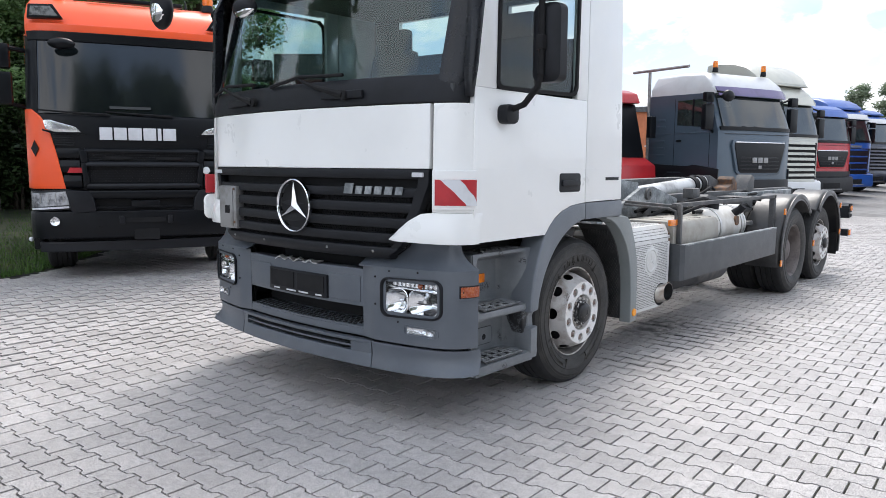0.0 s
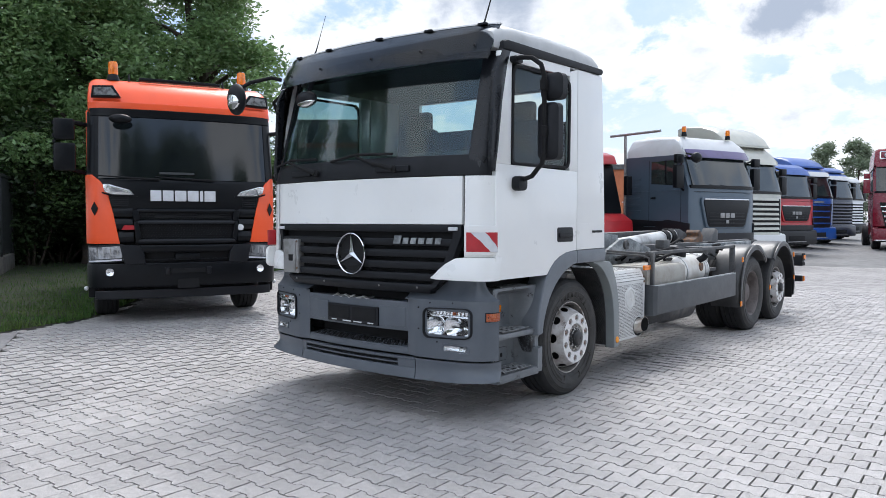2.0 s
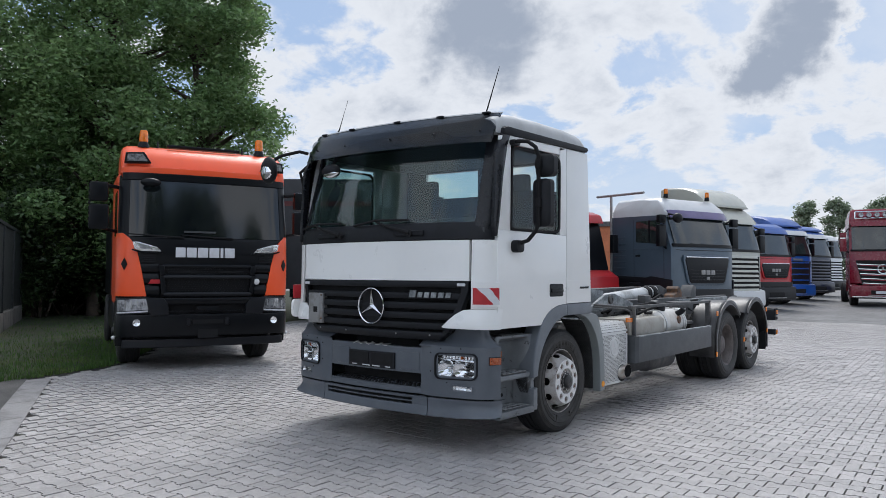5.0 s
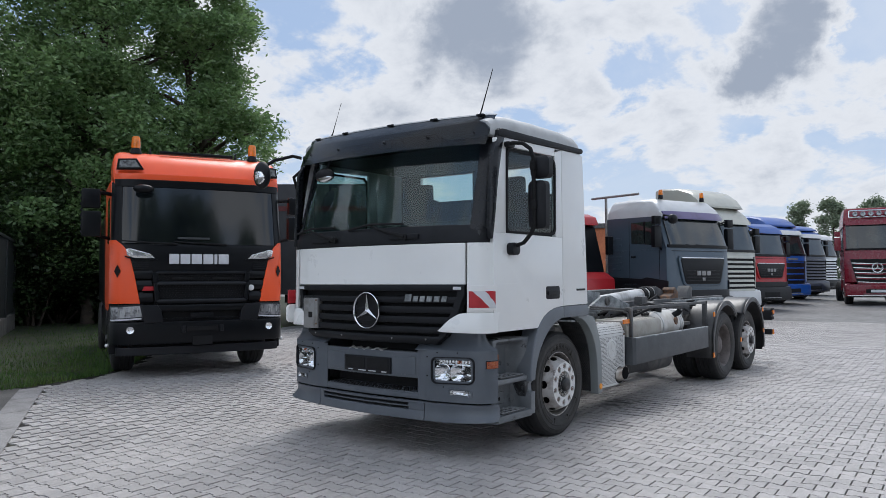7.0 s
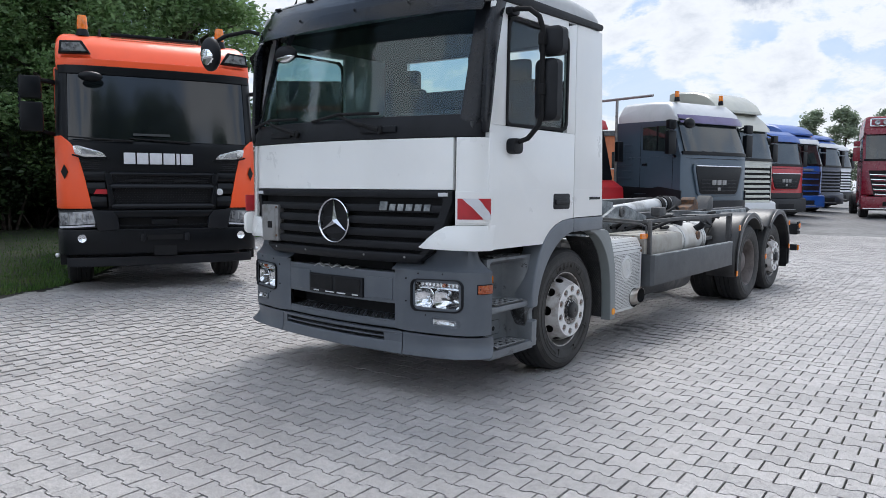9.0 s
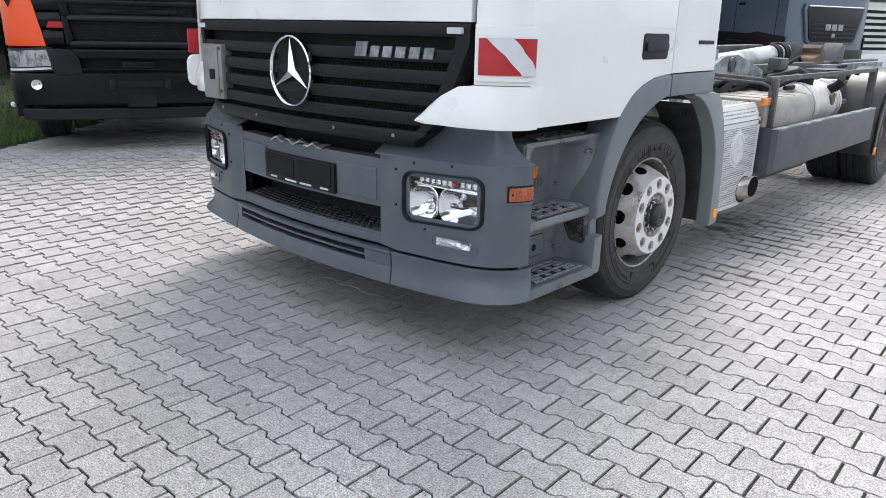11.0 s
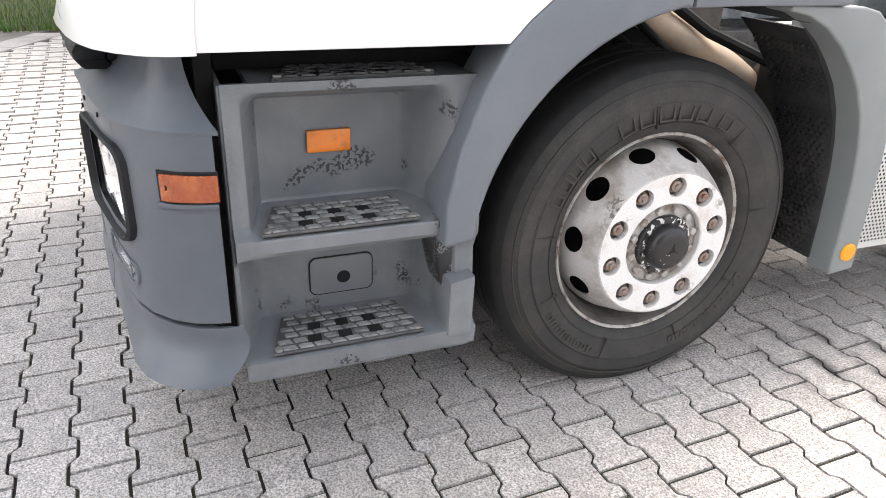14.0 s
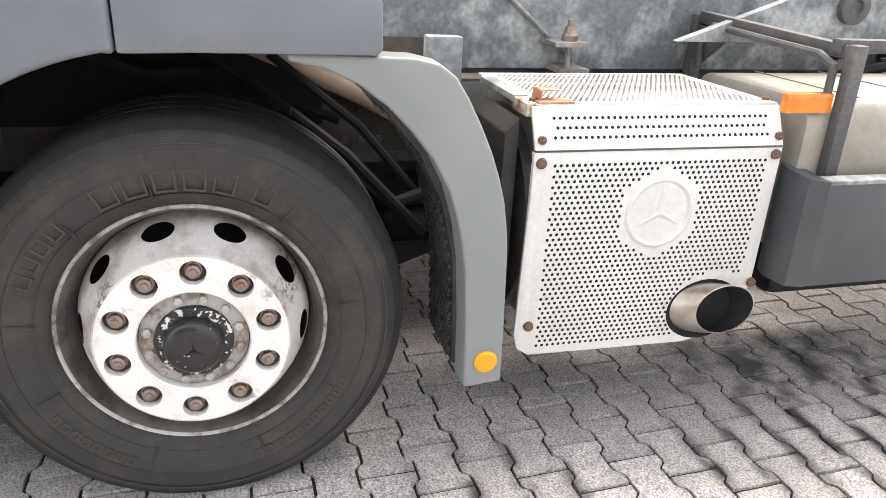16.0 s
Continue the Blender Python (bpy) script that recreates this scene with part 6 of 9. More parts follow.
part("side_marker", Shape().box(1.140, 1.165, 3.030, 3.172, 1.000, 1.052), ORANGE_LAMP, fr, "bright amber marker lamp", bevel=0.006)
part("marker_cable", Shape().tube([(0.53, 3.175, 1.02), (0.52, 3.175, 1.13), (0.58, 3.175, 1.165), (0.84, 3.172, 1.152), (1.08, 3.170, 1.142), (1.145, 3.165, 1.12), (1.15, 3.16, 1.05)], 0.011, 8), CHASSIS, fr)
part("long_bar", Shape().box(1.10, 1.14, 3.18, 5.90, 1.15, 1.185), CHASSIS, actros, bevel=0.005)
part("frame_post", Shape().box(1.08, 1.14, 5.84, 5.90, 0.60, 1.185), CHASSIS, actros, bevel=0.005)
part("frame_plate", Shape().box(0.50, 1.0, 5.20, 5.58, 0.86, 0.90), CHASSIS, actros)
part("battery_box", Shape().box(0.62, 0.92, 5.22, 5.52, 0.98, 1.08), ALU, actros, bevel=0.02)

# hook-lift gear on the chassis
for u in (0.36, -0.36):
    part("lift_beam", Shape().box(u - 0.05, u + 0.05, 2.1, 8.9, 0.98, 1.20), CHASSIS, actros, "dark weathered steel beam", bevel=0.01)
part("lift_plate", Shape().prism([(2.05, 1.0), (3.9, 1.0), (3.9, 1.34), (3.2, 1.40), (2.05, 1.36)], "x", 0.40, 0.43), WEATHER, actros, bevel=0.004)
part("plate_rib", Shape().tube([(0.44, 2.35, 1.36), (0.44, 2.75, 1.03)], 0.008, 6), WEATHER, actros)
part("plate_tag", Shape().box(0.43, 0.436, 2.45, 2.60, 1.27, 1.31), STEEL, actros)
lug = part("spring_lug", Shape().tube([(0.50, 2.705, 0.99), (0.50, 2.705, 1.165)], 0.011, 8).box(0.42, 0.56, 2.635, 2.752, 1.086, 1.100).box(0.44, 0.56, 2.655, 2.76, 1.004, 1.018), STEEL, actros, "bolted spring bracket")
part("lug_nut", Shape().lathe([(0.026, 1.100), (0.026, 1.118), (0.020, 1.124), (0.016, 1.145), (0.001, 1.146)], (0.50, 2.705, 0), "z", 6), NUT, lug)
part("gusset_post", Shape().box(0.93, 0.98, 2.12, 2.21, 0.90, 1.158), WEATHER, actros, bevel=0.005)
part("pivot_arm", Shape().prism([(3.0, 1.12), (3.5, 1.30), (3.75, 1.31), (4.3, 1.18), (4.3, 1.12)], "x", 0.62, 0.66), WEATHER, actros, bevel=0.006)
part("pivot_eye", Shape().lathe([(0.055, 0.655), (0.055, 0.685), (0.025, 0.69), (0.02, 0.68), (0.001, 0.68)], (0, 3.62, 1.24), "x", 20), CHASSIS, actros)
ram = part("lift_ram", Shape().tube([(0.1, 2.3, 1.06), (0.1, 6.3, 1.29)], 0.095, 20), material("ram_grey", (0.56, 0.57, 0.57), 0.4, metal=0.2, color2=(0.30, 0.30, 0.30), scale=5.0), actros, "light grey hydraulic ram")
for k, r in ((0.90, 0.107), (0.95, 0.112)):
    y = 2.3 + 4.0 * k
    z = 1.06 + 0.23 * k
    part("ram_collar", Shape().tube([(0.1, y, z), (0.1, y + 0.12, z + 0.007)], r, 20), BLACKM, ram)
part("ram_head", Shape().prism([(6.25, 1.18), (6.6, 1.05), (6.75, 1.12), (6.6, 1.32), (6.3, 1.40)], "x", -0.06, 0.22), CHASSIS, ram, bevel=0.03)
part("lift_arm", Shape().prism([(2.1, 1.22), (6.3, 1.26), (6.6, 1.36), (2.1, 1.32)], "x", -0.42, -0.22), CHASSIS, actros, bevel=0.01)
rng = random.Random(4)
part("hook_block", Shape().prism([(6.35, 1.15), (6.75, 1.15), (6.75, 1.28), (6.62, 1.38), (6.55, 1.34), (6.58, 1.28), (6.4, 1.24)], "x", 0.20, 0.40), RUST, actros, "rusty brown hook block", bevel=0.02)
part("hook_block", Shape().prism([(6.9, 1.15), (7.2, 1.15), (7.22, 1.36), (7.1, 1.40), (7.0, 1.30)], "x", 0.26, 0.46), CHASSIS, actros, bevel=0.02)
part("clamp_block", Shape().box(0.52, 0.64, 4.75, 4.95, 1.16, 1.27), CHASSIS, actros, bevel=0.02)
part("clamp_block", Shape().prism([(4.5, 1.08), (5.2, 1.06), (5.4, 1.14), (5.0, 1.20)], "x", 0.55, 0.72), CHASSIS, actros, bevel=0.02)
for k in range(26):
    a = (rng.uniform(0.35, 0.95), rng.uniform(3.4, 6.6), rng.uniform(0.98, 1.18))
    b = (a[0] + rng.uniform(-0.15, 0.15), a[1] + rng.uniform(0.3, 0.8), a[2] + rng.uniform(-0.12, 0.1))
    part("hydraulic_hose", Shape().tube([a, tuple((p + q) / 2 + rng.uniform(0, 0.08) for p, q in zip(a, b)), b], 0.018, 6), BLACKM, actros)
part("valve_block", Shape().box(0.55, 0.85, 5.65, 6.0, 0.98, 1.16), CHASSIS, actros, bevel=0.02)
part("roller_beam", Shape().box(0.48, 0.56, 6.2, 8.5, 1.10, 1.18), WEATHER, actros, bevel=0.01)
part("roller_beam", Shape().box(-0.56, -0.48, 2.6, 8.5, 1.10, 1.22), WEATHER, actros, bevel=0.01)

# rear mudguards
FEND = material("mudguard_black_dusty", (0.018, 0.018, 0.020), 0.38, coat=0.1, color2=(0.048, 0.047, 0.046), scale=4.0, patch=(0.4, 0.7))


def mudguard(y, a0, a1, r):
    for sgn in (1, -1):
        an = [a0 + (a1 - a0) * k / 16 for k in range(17)]

        def fn(w, a):
            rr = r - (0.06 * ((w - 0.85) / 0.15) ** 2 if w > 0.85 else 0)
            return (sgn * (0.86 + 0.40 * w), y + rr * math.cos(radians(a)), RW + 0.03 + rr * math.sin(radians(a)))
        f = part("rear_mudguard", Shape().panel([0, 0.3, 0.6, 0.85, 0.93, 1.0], an, fn, -0.012, axis=2), FEND, actros, "dusty black rear mudguard")
        pts = [(y + r * math.cos(radians(a)), RW + 0.03 + r * math.sin(radians(a))) for a in an] + [(y + (r - 0.05) * math.cos(radians(a)), RW + 0.03 + (r - 0.05) * math.sin(radians(a))) for a in an[::-1]]
        part("mudguard_edge", Shape().prism(pts, "x", sgn * 1.245, sgn * 1.262), FEND, f, bevel=0.004)


mudguard(6.42, 195, 40, 0.64)
mudguard(7.76, 140, -18, 0.66)
for y, z in ((5.83, 1.0), (5.79, 0.42), (8.36, 0.62), (8.33, 0.98), (7.08, 0.55)):
    part("side_marker", Shape().box(1.255, 1.268, y - 0.03, y + 0.03, z - 0.035, z + 0.035), ORANGE_LAMP, actros, bevel=0.004)
part("mud_flap", Shape().box(0.88, 1.24, 8.32, 8.335, 0.30, 0.60), BLACKM, actros)
tail = part("tail_lamp_bar", Shape().box(-1.22, 1.22, 9.02, 9.14, 0.76, 0.94).box(-1.22, 1.22, 9.02, 9.10, 0.50, 0.60).box(0.9, 1.0, 9.04, 9.08, 0.55, 0.9), BLACK, actros, "black tail lamp bar", bevel=0.01)
for z in (0.80, 0.88, 0.95):
    part("tail_ridge", Shape().box(1.215, 1.232, 9.00, 9.16, z - 0.03, z + 0.02), BLACKM, tail)
part("side_marker", Shape().box(1.225, 1.24, 9.06, 9.16, 0.87, 0.94), ORANGE_LAMP, tail)
part("side_marker", Shape().box(1.225, 1.24, 9.06, 9.13, 0.51, 0.59), ORANGE_LAMP, tail)

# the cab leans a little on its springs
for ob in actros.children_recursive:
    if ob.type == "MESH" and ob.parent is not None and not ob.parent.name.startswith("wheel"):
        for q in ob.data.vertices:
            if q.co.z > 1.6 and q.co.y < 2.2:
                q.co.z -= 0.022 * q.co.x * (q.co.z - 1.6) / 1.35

# ---- ground: one sheet, with paving stones laid on it ----
JOINT = material("sand_joint", (0.012, 0.011, 0.010), 0.95, color2=(0.040, 0.041, 0.024), scale=1.5, fine=0.3, bump_scale=90, world_space=True)
FARPAVE = material("far_paving", (0.17, 0.167, 0.165), 0.65, color2=(0.125, 0.122, 0.12), scale=0.35, fine=0.22, bump_scale=4.0, world_space=True)
GRASSG = material("grass_soil", (0.013, 0.022, 0.006), 0.95, color2=(0.036, 0.034, 0.016), scale=2.0, fine=0.3, bump_scale=40, world_space=True)


def stone_material(name, single=False, **kw):
    """Concrete paving stone: speckled grey, stained at large scale, with oil drips beside the near wheel."""
    m = material(name, (0.450, 0.427, 0.416), 0.50, color2=(0.375, 0.356, 0.348), scale=0.9, patch=(0.38, 0.66), bump=0.9, bump_scale=150, fine=0.52, world_space=True, **kw)
    nt = m.node_tree
    p = nt.nodes["Principled BSDF"]
    old = p.inputs["Base Color"].links[0].from_socket
    geo = nt.nodes.new("ShaderNodeNewGeometry")
    # worn mottling, a few centimetres across, and dark specks of stone
    for sc_, lo_, hi_, a_, b_ in ((24.0, 0.35, 0.65, 0.86, 1.08), (95.0, 0.30, 0.42, 0.50, 1.0)):
        mt = nt.nodes.new("ShaderNodeTexNoise")
        mt.inputs["Scale"].default_value, mt.inputs["Detail"].default_value = sc_, 4
        nt.links.new(geo.outputs["Position"], mt.inputs["Vector"])
        mr = nt.nodes.new("ShaderNodeMapRange")
        for key, val in zip(("From Min", "From Max", "To Min", "To Max"), (lo_, hi_, a_, b_)):
            mr.inputs[key].default_value = val
        nt.links.new(mt.outputs["Fac"], mr.inputs["Value"])
        mul = nt.nodes.new("ShaderNodeMix")
        mul.data_type, mul.blend_type = "RGBA", "MULTIPLY"
        mul.inputs[0].default_value = 1.0
        nt.links.new(old, mul.inputs[6])
        nt.links.new(mr.outputs[0], mul.inputs[7])
        old = mul.outputs[2]
    vo, dr, dm = nt.nodes.new("ShaderNodeTexVoronoi"), nt.nodes.new("ShaderNodeMapRange"), nt.nodes.new("ShaderNodeMix")
    vo.inputs["Scale"].default_value = 4.2
    nt.links.new(geo.outputs["Position"], vo.inputs["Vector"])
    for key, val in zip(("From Min", "From Max", "To Min", "To Max"), (0.035, 0.055, 0.42, 1.0)):
        dr.inputs[key].default_value = val
    nt.links.new(vo.outputs["Distance"], dr.inputs["Value"])
    dm.data_type, dm.blend_type = "RGBA", "MULTIPLY"
    dm.inputs[0].default_value = 1.0
    nt.links.new(old, dm.inputs[6])
    nt.links.new(dr.outputs[0], dm.inputs[7])
    old = dm.outputs[2]
    fac = None
    nz = nt.nodes.new("ShaderNodeTexNoise")
    nz.inputs["Scale"].default_value, nz.inputs["Detail"].default_value = 8.0, 8
    nt.links.new(geo.outputs["Position"], nz.inputs["Vector"])
    for cx, cy, r in ((-1.92, 5.62, 0.40), (-2.05, 6.75, 0.60), (-2.3, 6.9, 0.7), (-1.75, 7.3, 0.6), (-1.95, 6.35, 0.32)):
        d = nt.nodes.new("ShaderNodeVectorMath"); d.operation = "DISTANCE"
        d.inputs[1].default_value = (cx, cy, 0)
        nt.links.new(geo.outputs["Position"], d.inputs[0])
        mr = nt.nodes.new("ShaderNodeMapRange")
        mr.inputs["From Min"].default_value, mr.inputs["From Max"].default_value = r, r * 0.3
        nt.links.new(d.outputs["Value"], mr.inputs["Value"])
        if fac is None:
            fac = mr.outputs[0]
        else:
            mm_ = nt.nodes.new("ShaderNodeMath"); mm_.operation = "MAXIMUM"
            nt.links.new(fac, mm_.inputs[0]); nt.links.new(mr.outputs[0], mm_.inputs[1])
            fac = mm_.outputs[0]
    mu = nt.nodes.new("ShaderNodeMath"); mu.operation = "MULTIPLY"
    th = nt.nodes.new("ShaderNodeMapRange")
    th.inputs["From Min"].default_value, th.inputs["From Max"].default_value = 0.44, 0.60
    nt.links.new(nz.outputs["Fac"], th.inputs["Value"])
    nt.links.new(fac, mu.inputs[0]); nt.links.new(th.outputs[0], mu.inputs[1])
    mx = nt.nodes.new("ShaderNodeMix"); mx.data_type = "RGBA"
    mx.inputs[7].default_value = (0.035, 0.034, 0.034, 1)
    wet = mu.outputs[0]
    if single:
        # oil creeps in from the long joints
        tc, xyz, ab = nt.nodes.new("ShaderNodeTexCoord"), nt.nodes.new("ShaderNodeSeparateXYZ"), nt.nodes.new("ShaderNodeMath")
        ab.operation = "ABSOLUTE"
        edge, wide, am, lim = nt.nodes.new("ShaderNodeMapRange"), nt.nodes.new("ShaderNodeMapRange"), nt.nodes.new("ShaderNodeMath"), nt.nodes.new("ShaderNodeMath")
        for key, val in zip(("From Min", "From Max", "To Min", "To Max"), (0.030, 0.066, 0.12, 1.15)):
            edge.inputs[key].default_value = val
        for key, val in zip(("From Min", "From Max", "To Min", "To Max"), (0.36, 0.56, 0.0, 1.0)):
            wide.inputs[key].default_value = val
        am.operation, lim.operation = "MULTIPLY", "MULTIPLY"
        nt.links.new(tc.outputs["Object"], xyz.inputs[0])
        nt.links.new(xyz.outputs["Y"], ab.inputs[0])
        nt.links.new(ab.outputs[0], edge.inputs["Value"])
        nt.links.new(nz.outputs["Fac"], wide.inputs["Value"])
        nt.links.new(edge.outputs[0], am.inputs[0])
        nt.links.new(wide.outputs[0], am.inputs[1])
        nt.links.new(am.outputs[0], lim.inputs[0])
        nt.links.new(fac, lim.inputs[1])
        wet = lim.outputs[0]
    sc = nt.nodes.new("ShaderNodeMath"); sc.operation = "MULTIPLY"; sc.inputs[1].default_value = 0.88
    sc.use_clamp = True
    nt.links.new(wet, sc.inputs[0])
    nt.links.new(sc.outputs[0], mx.inputs[0])
    nt.links.new(old, mx.inputs[6])
    nt.links.new(mx.outputs[2], p.inputs["Base Color"])
    return m


STONE_I = stone_material("paving_concrete", island=0.13)
STONE_O = stone_material("paving_concrete_single", single=True, object_random=0.13)

gx = sorted(set([-400, -150, -60, -40] + [-30 + i for i in range(0, 48)] + [25, 40, 80, 200, 400]))
gy = sorted(set([-200, -60, -20] + [-10 + 2 * i for i in range(0, 24)] + [45, 70, 120, 250, 500]))
verts = [(x, y, ground_z(x, y) - 0.009) for y in gy for x in gx]
faces, mi = [], []


def grass_edge(y):
    return interp(y, [(-10, -9.3), (1.6, -9.0), (2.3, -8.96), (2.7, -9.0), (3.2, -9.19), (3.9, -9.45), (5.0, -10.6), (7.0, -13.0), (11, -15), (30, -22)])


for j in range(len(gy) - 1):
    for i in range(len(gx) - 1):
        a = j * len(gx) + i
        faces.append((a, a + 1, a + 1 + len(gx), a + len(gx)))
        cx, cy = (gx[i] + gx[i + 1]) / 2, (gy[j] + gy[j + 1]) / 2
        mi.append(0 if (-12 < cx < 5 and -3 < cy < 21 and math.hypot(cx + 1.6, cy - 3) < 18.5) else 1)
me = bpy.data.meshes.new("ground")
me.from_pydata(verts, [], faces)
me.materials.append(JOINT)
me.materials.append(FARPAVE)
me.polygons.foreach_set("material_index", mi)
ground = tagged(new("ground", me), "flat paved truck yard under grey concrete interlocking blocks", "ground", kind="structure")

# bone-shaped stones, 200 x 165 mm, in interlocking rows
SL, SW, ROT = 0.2, 0.1425, radians(2.6)
O = Vector((-2.298, 3.157, 0))
E1, E2 = Vector((math.cos(ROT), math.sin(ROT), 0)), Vector((-math.sin(ROT), math.cos(ROT), 0))
HALF = [(-0.0962, 0.0795), (-0.065, 0.0795), (-0.058, 0.0769), (-0.043, 0.0593), (-0.036, 0.0567), (0.036, 0.0567), (0.043, 0.0593), (0.058, 0.0769), (0.065, 0.0795), (0.0962, 0.0795)]
OUT = HALF + [(-a, -b) for a, b in HALF]
INN = [(a * 0.976, b * 0.972) for a, b in OUT]
NS = len(OUT)


def kerb_line(x):
    return 2.33 - 0.525 * (x + 7.87)


def laid(x, y):
    """Whether paving lies at this place."""
    if x < grass_edge(y) + 0.25 or y < kerb_line(x):
        return False
    return True


near_v, near_f, far_v, far_f, singles = [], [], [], [], []
srng = random.Random(11)
for j in range(-70, 150):
    for i in range(-60, 45):
        c = O + E1 * ((i + 0.5 + 0.5 * (j % 2)) * SL) + E2 * (j * SW)
        if not laid(c.x, c.y):
            continue
        d = math.hypot(c.x + 1.6, c.y - 3.0)
        # the wedge in front of the walk
        if c.y < -0.6 - (c.x + 1.0) * 0.2 and c.x > -2.5:
            if c.y < -3:
                continue
        if d > 20 or c.x > 5.2:
            continue
        dz = srng.uniform(-0.0018, 0.0018)
        tx, ty = srng.uniform(-0.012, 0.012), srng.uniform(-0.012, 0.012)
        gz = ground_z(c.x, c.y)
        if -2.25 < c.x < -0.72 and 2.5 < c.y < 7.9:
            singles.append((c.x, c.y, dz, tx, ty))
            continue
        if d < 13:
            k = len(near_v)
            for (a, b), z in [(p, -0.021) for p in OUT] + [(p, 0.0) for p in INN]:
                q = c + E1 * a + E2 * b
                near_v.append((q.x, q.y, gz + z + dz + tx * a + ty * b))
            near_f.append(tuple(range(k + NS, k + 2 * NS))[::-1])
            near_f += [(k + n, k + NS + n, k + NS + (n + 1) % NS, k + (n + 1) % NS) for n in range(NS)]
        else:
            k = len(far_v)
            for a, b in OUT:
                q = c + E1 * a + E2 * b
                far_v.append((q.x, q.y, gz + dz))
            far_f.append(tuple(range(k, k + NS))[::-1])
me = bpy.data.meshes.new("paving")
me.from_pydata(near_v + far_v, [], near_f + [tuple(i + len(near_v) for i in f) for f in far_f])
me.materials.append(STONE_I)
paving = new("paving", me)
paving.parent = ground
tagged(paving, "grey concrete interlocking paving stones", kind="stuff")

# kerb strip beside the grass, and the dark slab beyond it
KERB = material("kerb_concrete", (0.27, 0.262, 0.26), 0.8, color2=(0.19, 0.183, 0.18), scale=3.0, fine=0.2, bump_scale=70)
s = Shape()
for k in range(12):
    x0, x1 = -8.75 + 0.75 * k, -8.75 + 0.75 * (k + 0.985)
    q = [(x0, kerb_line(x0) - 0.30), (x1, kerb_line(x1) - 0.30), (x1, kerb_line(x1) + 0.02), (x0, kerb_line(x0) + 0.02)]
    s.add([(x, y, ground_z(x) - 0.02) for x, y in q] + [(x, y, ground_z(x) + 0.007) for x, y in q], [(0, 3, 2, 1), (4, 5, 6, 7), (0, 1, 5, 4), (1, 2, 6, 5), (2, 3, 7, 6), (3, 0, 4, 7)])
kerb = tagged(part("kerb_strip", s, KERB, bevel=0.004), "row of flat concrete edging slabs beside the paving", "kerb", kind="structure")
SLAB = material("dark_asphalt", (0.07, 0.068, 0.066), 0.9, color2=(0.11, 0.105, 0.10), scale=1.5, fine=0.3, bump_scale=90, world_space=True)
sx = [-9.0, -8.2, -7.4, -6.6, -5.8, -5.0, -3.0, 0.0]
sv = [(x, kerb_line(x) - 0.30, ground_z(x) - 0.006) for x in sx] + [(x, -9.0, ground_z(x) - 0.006) for x in sx]
tagged(part("slab", Shape().add(sv, [(i, i + 8, i + 9, i + 1) for i in range(7)]), SLAB, smooth=0), "dark weathered asphalt strip beside the kerb", "asphalt", kind="structure")

# ---- lawn ----
gv, gf = [], []
ys = [-9 + i * 0.5 for i in range(0, 80)]
for i, y in enumerate(ys):
    for k in range(6):
        x = grass_edge(y) + (-1.0 if k else 0.0) * [0, 0.15, 0.6, 3, 9, 24][k] + 0.10 * math.sin(5 * y) * (k == 0)
        gv.append((x, y, ground_z(x, y) + (0.0 if k == 0 else 0.03) - 0.011 * (k == 0)))
for i in range(len(ys) - 1):
    for k in range(5):
        a = i * 6 + k
        gf.append((a, a + 6, a + 7, a + 1))
lawn = tagged(part("lawn", Shape().add(gv, gf), GRASSG, smooth=60), "shaded lawn beside the paving", "lawn", kind="structure")
GRASS = material("grass_blades", (0.050, 0.118, 0.016), 0.8, color2=(0.085, 0.135, 0.026), scale=1.2, island=0.35, world_space=True)
rg = np.random.RandomState(5)
N = 42000
yy = rg.uniform(-1.0, 12.0, N)
dd = rg.exponential(2.2, N)
xx = np.array([grass_edge(y) for y in yy]) - dd + 0.10
hh = rg.uniform(0.03, 0.085, N) * (1 + 0.8 * (rg.rand(N) < 0.08))
an = rg.uniform(0, 2 * np.pi, N)
wd = rg.uniform(0.004, 0.009, N)
lx, ly = rg.normal(0, 0.025, N), rg.normal(0, 0.025, N)
zz = np.array([ground_z(x, y) for x, y in zip(xx, yy)]) + 0.0
V = np.empty((N, 3, 3))
V[:, 0] = np.stack([xx - wd * np.cos(an), yy - wd * np.sin(an), zz], 1)
V[:, 1] = np.stack([xx + wd * np.cos(an), yy + wd * np.sin(an), zz], 1)
V[:, 2] = np.stack([xx + lx, yy + ly, zz + hh + 0.02], 1)
me = bpy.data.meshes.new("grass")
me.from_pydata(V.reshape(-1, 3).tolist(), [], np.arange(3 * N).reshape(-1, 3).tolist())
me.materials.append(GRASS)
tagged(new("grass", me), "short uneven green grass blades on the lawn", "grass", kind="stuff")

# ---- trees ----
BARK = material("bark", (0.075, 0.058, 0.045), 0.9, color2=(0.045, 0.036, 0.03), scale=6.0, bump=0.6, bump_scale=30)


def leaf_material(name, c1, c2):
    m = material(name, c1, 0.42, color2=c2, scale=0.8, island=0.35, world_space=True)
    nt = m.node_tree
    p = nt.nodes["Principled BSDF"]
    col = p.inputs["Base Color"].links[0].from_socket
    tr = nt.nodes.new("ShaderNodeBsdfTranslucent")
    nt.links.new(col, tr.inputs[0])
    mx = nt.nodes.new("ShaderNodeMixShader")
    mx.inputs[0].default_value = 0.48
    o = nt.nodes["Material Output"]
    nt.links.new(p.outputs[0], mx.inputs[1])
    nt.links.new(tr.outputs[0], mx.inputs[2])
    nt.links.new(mx.outputs[0], o.inputs[0])
    return m


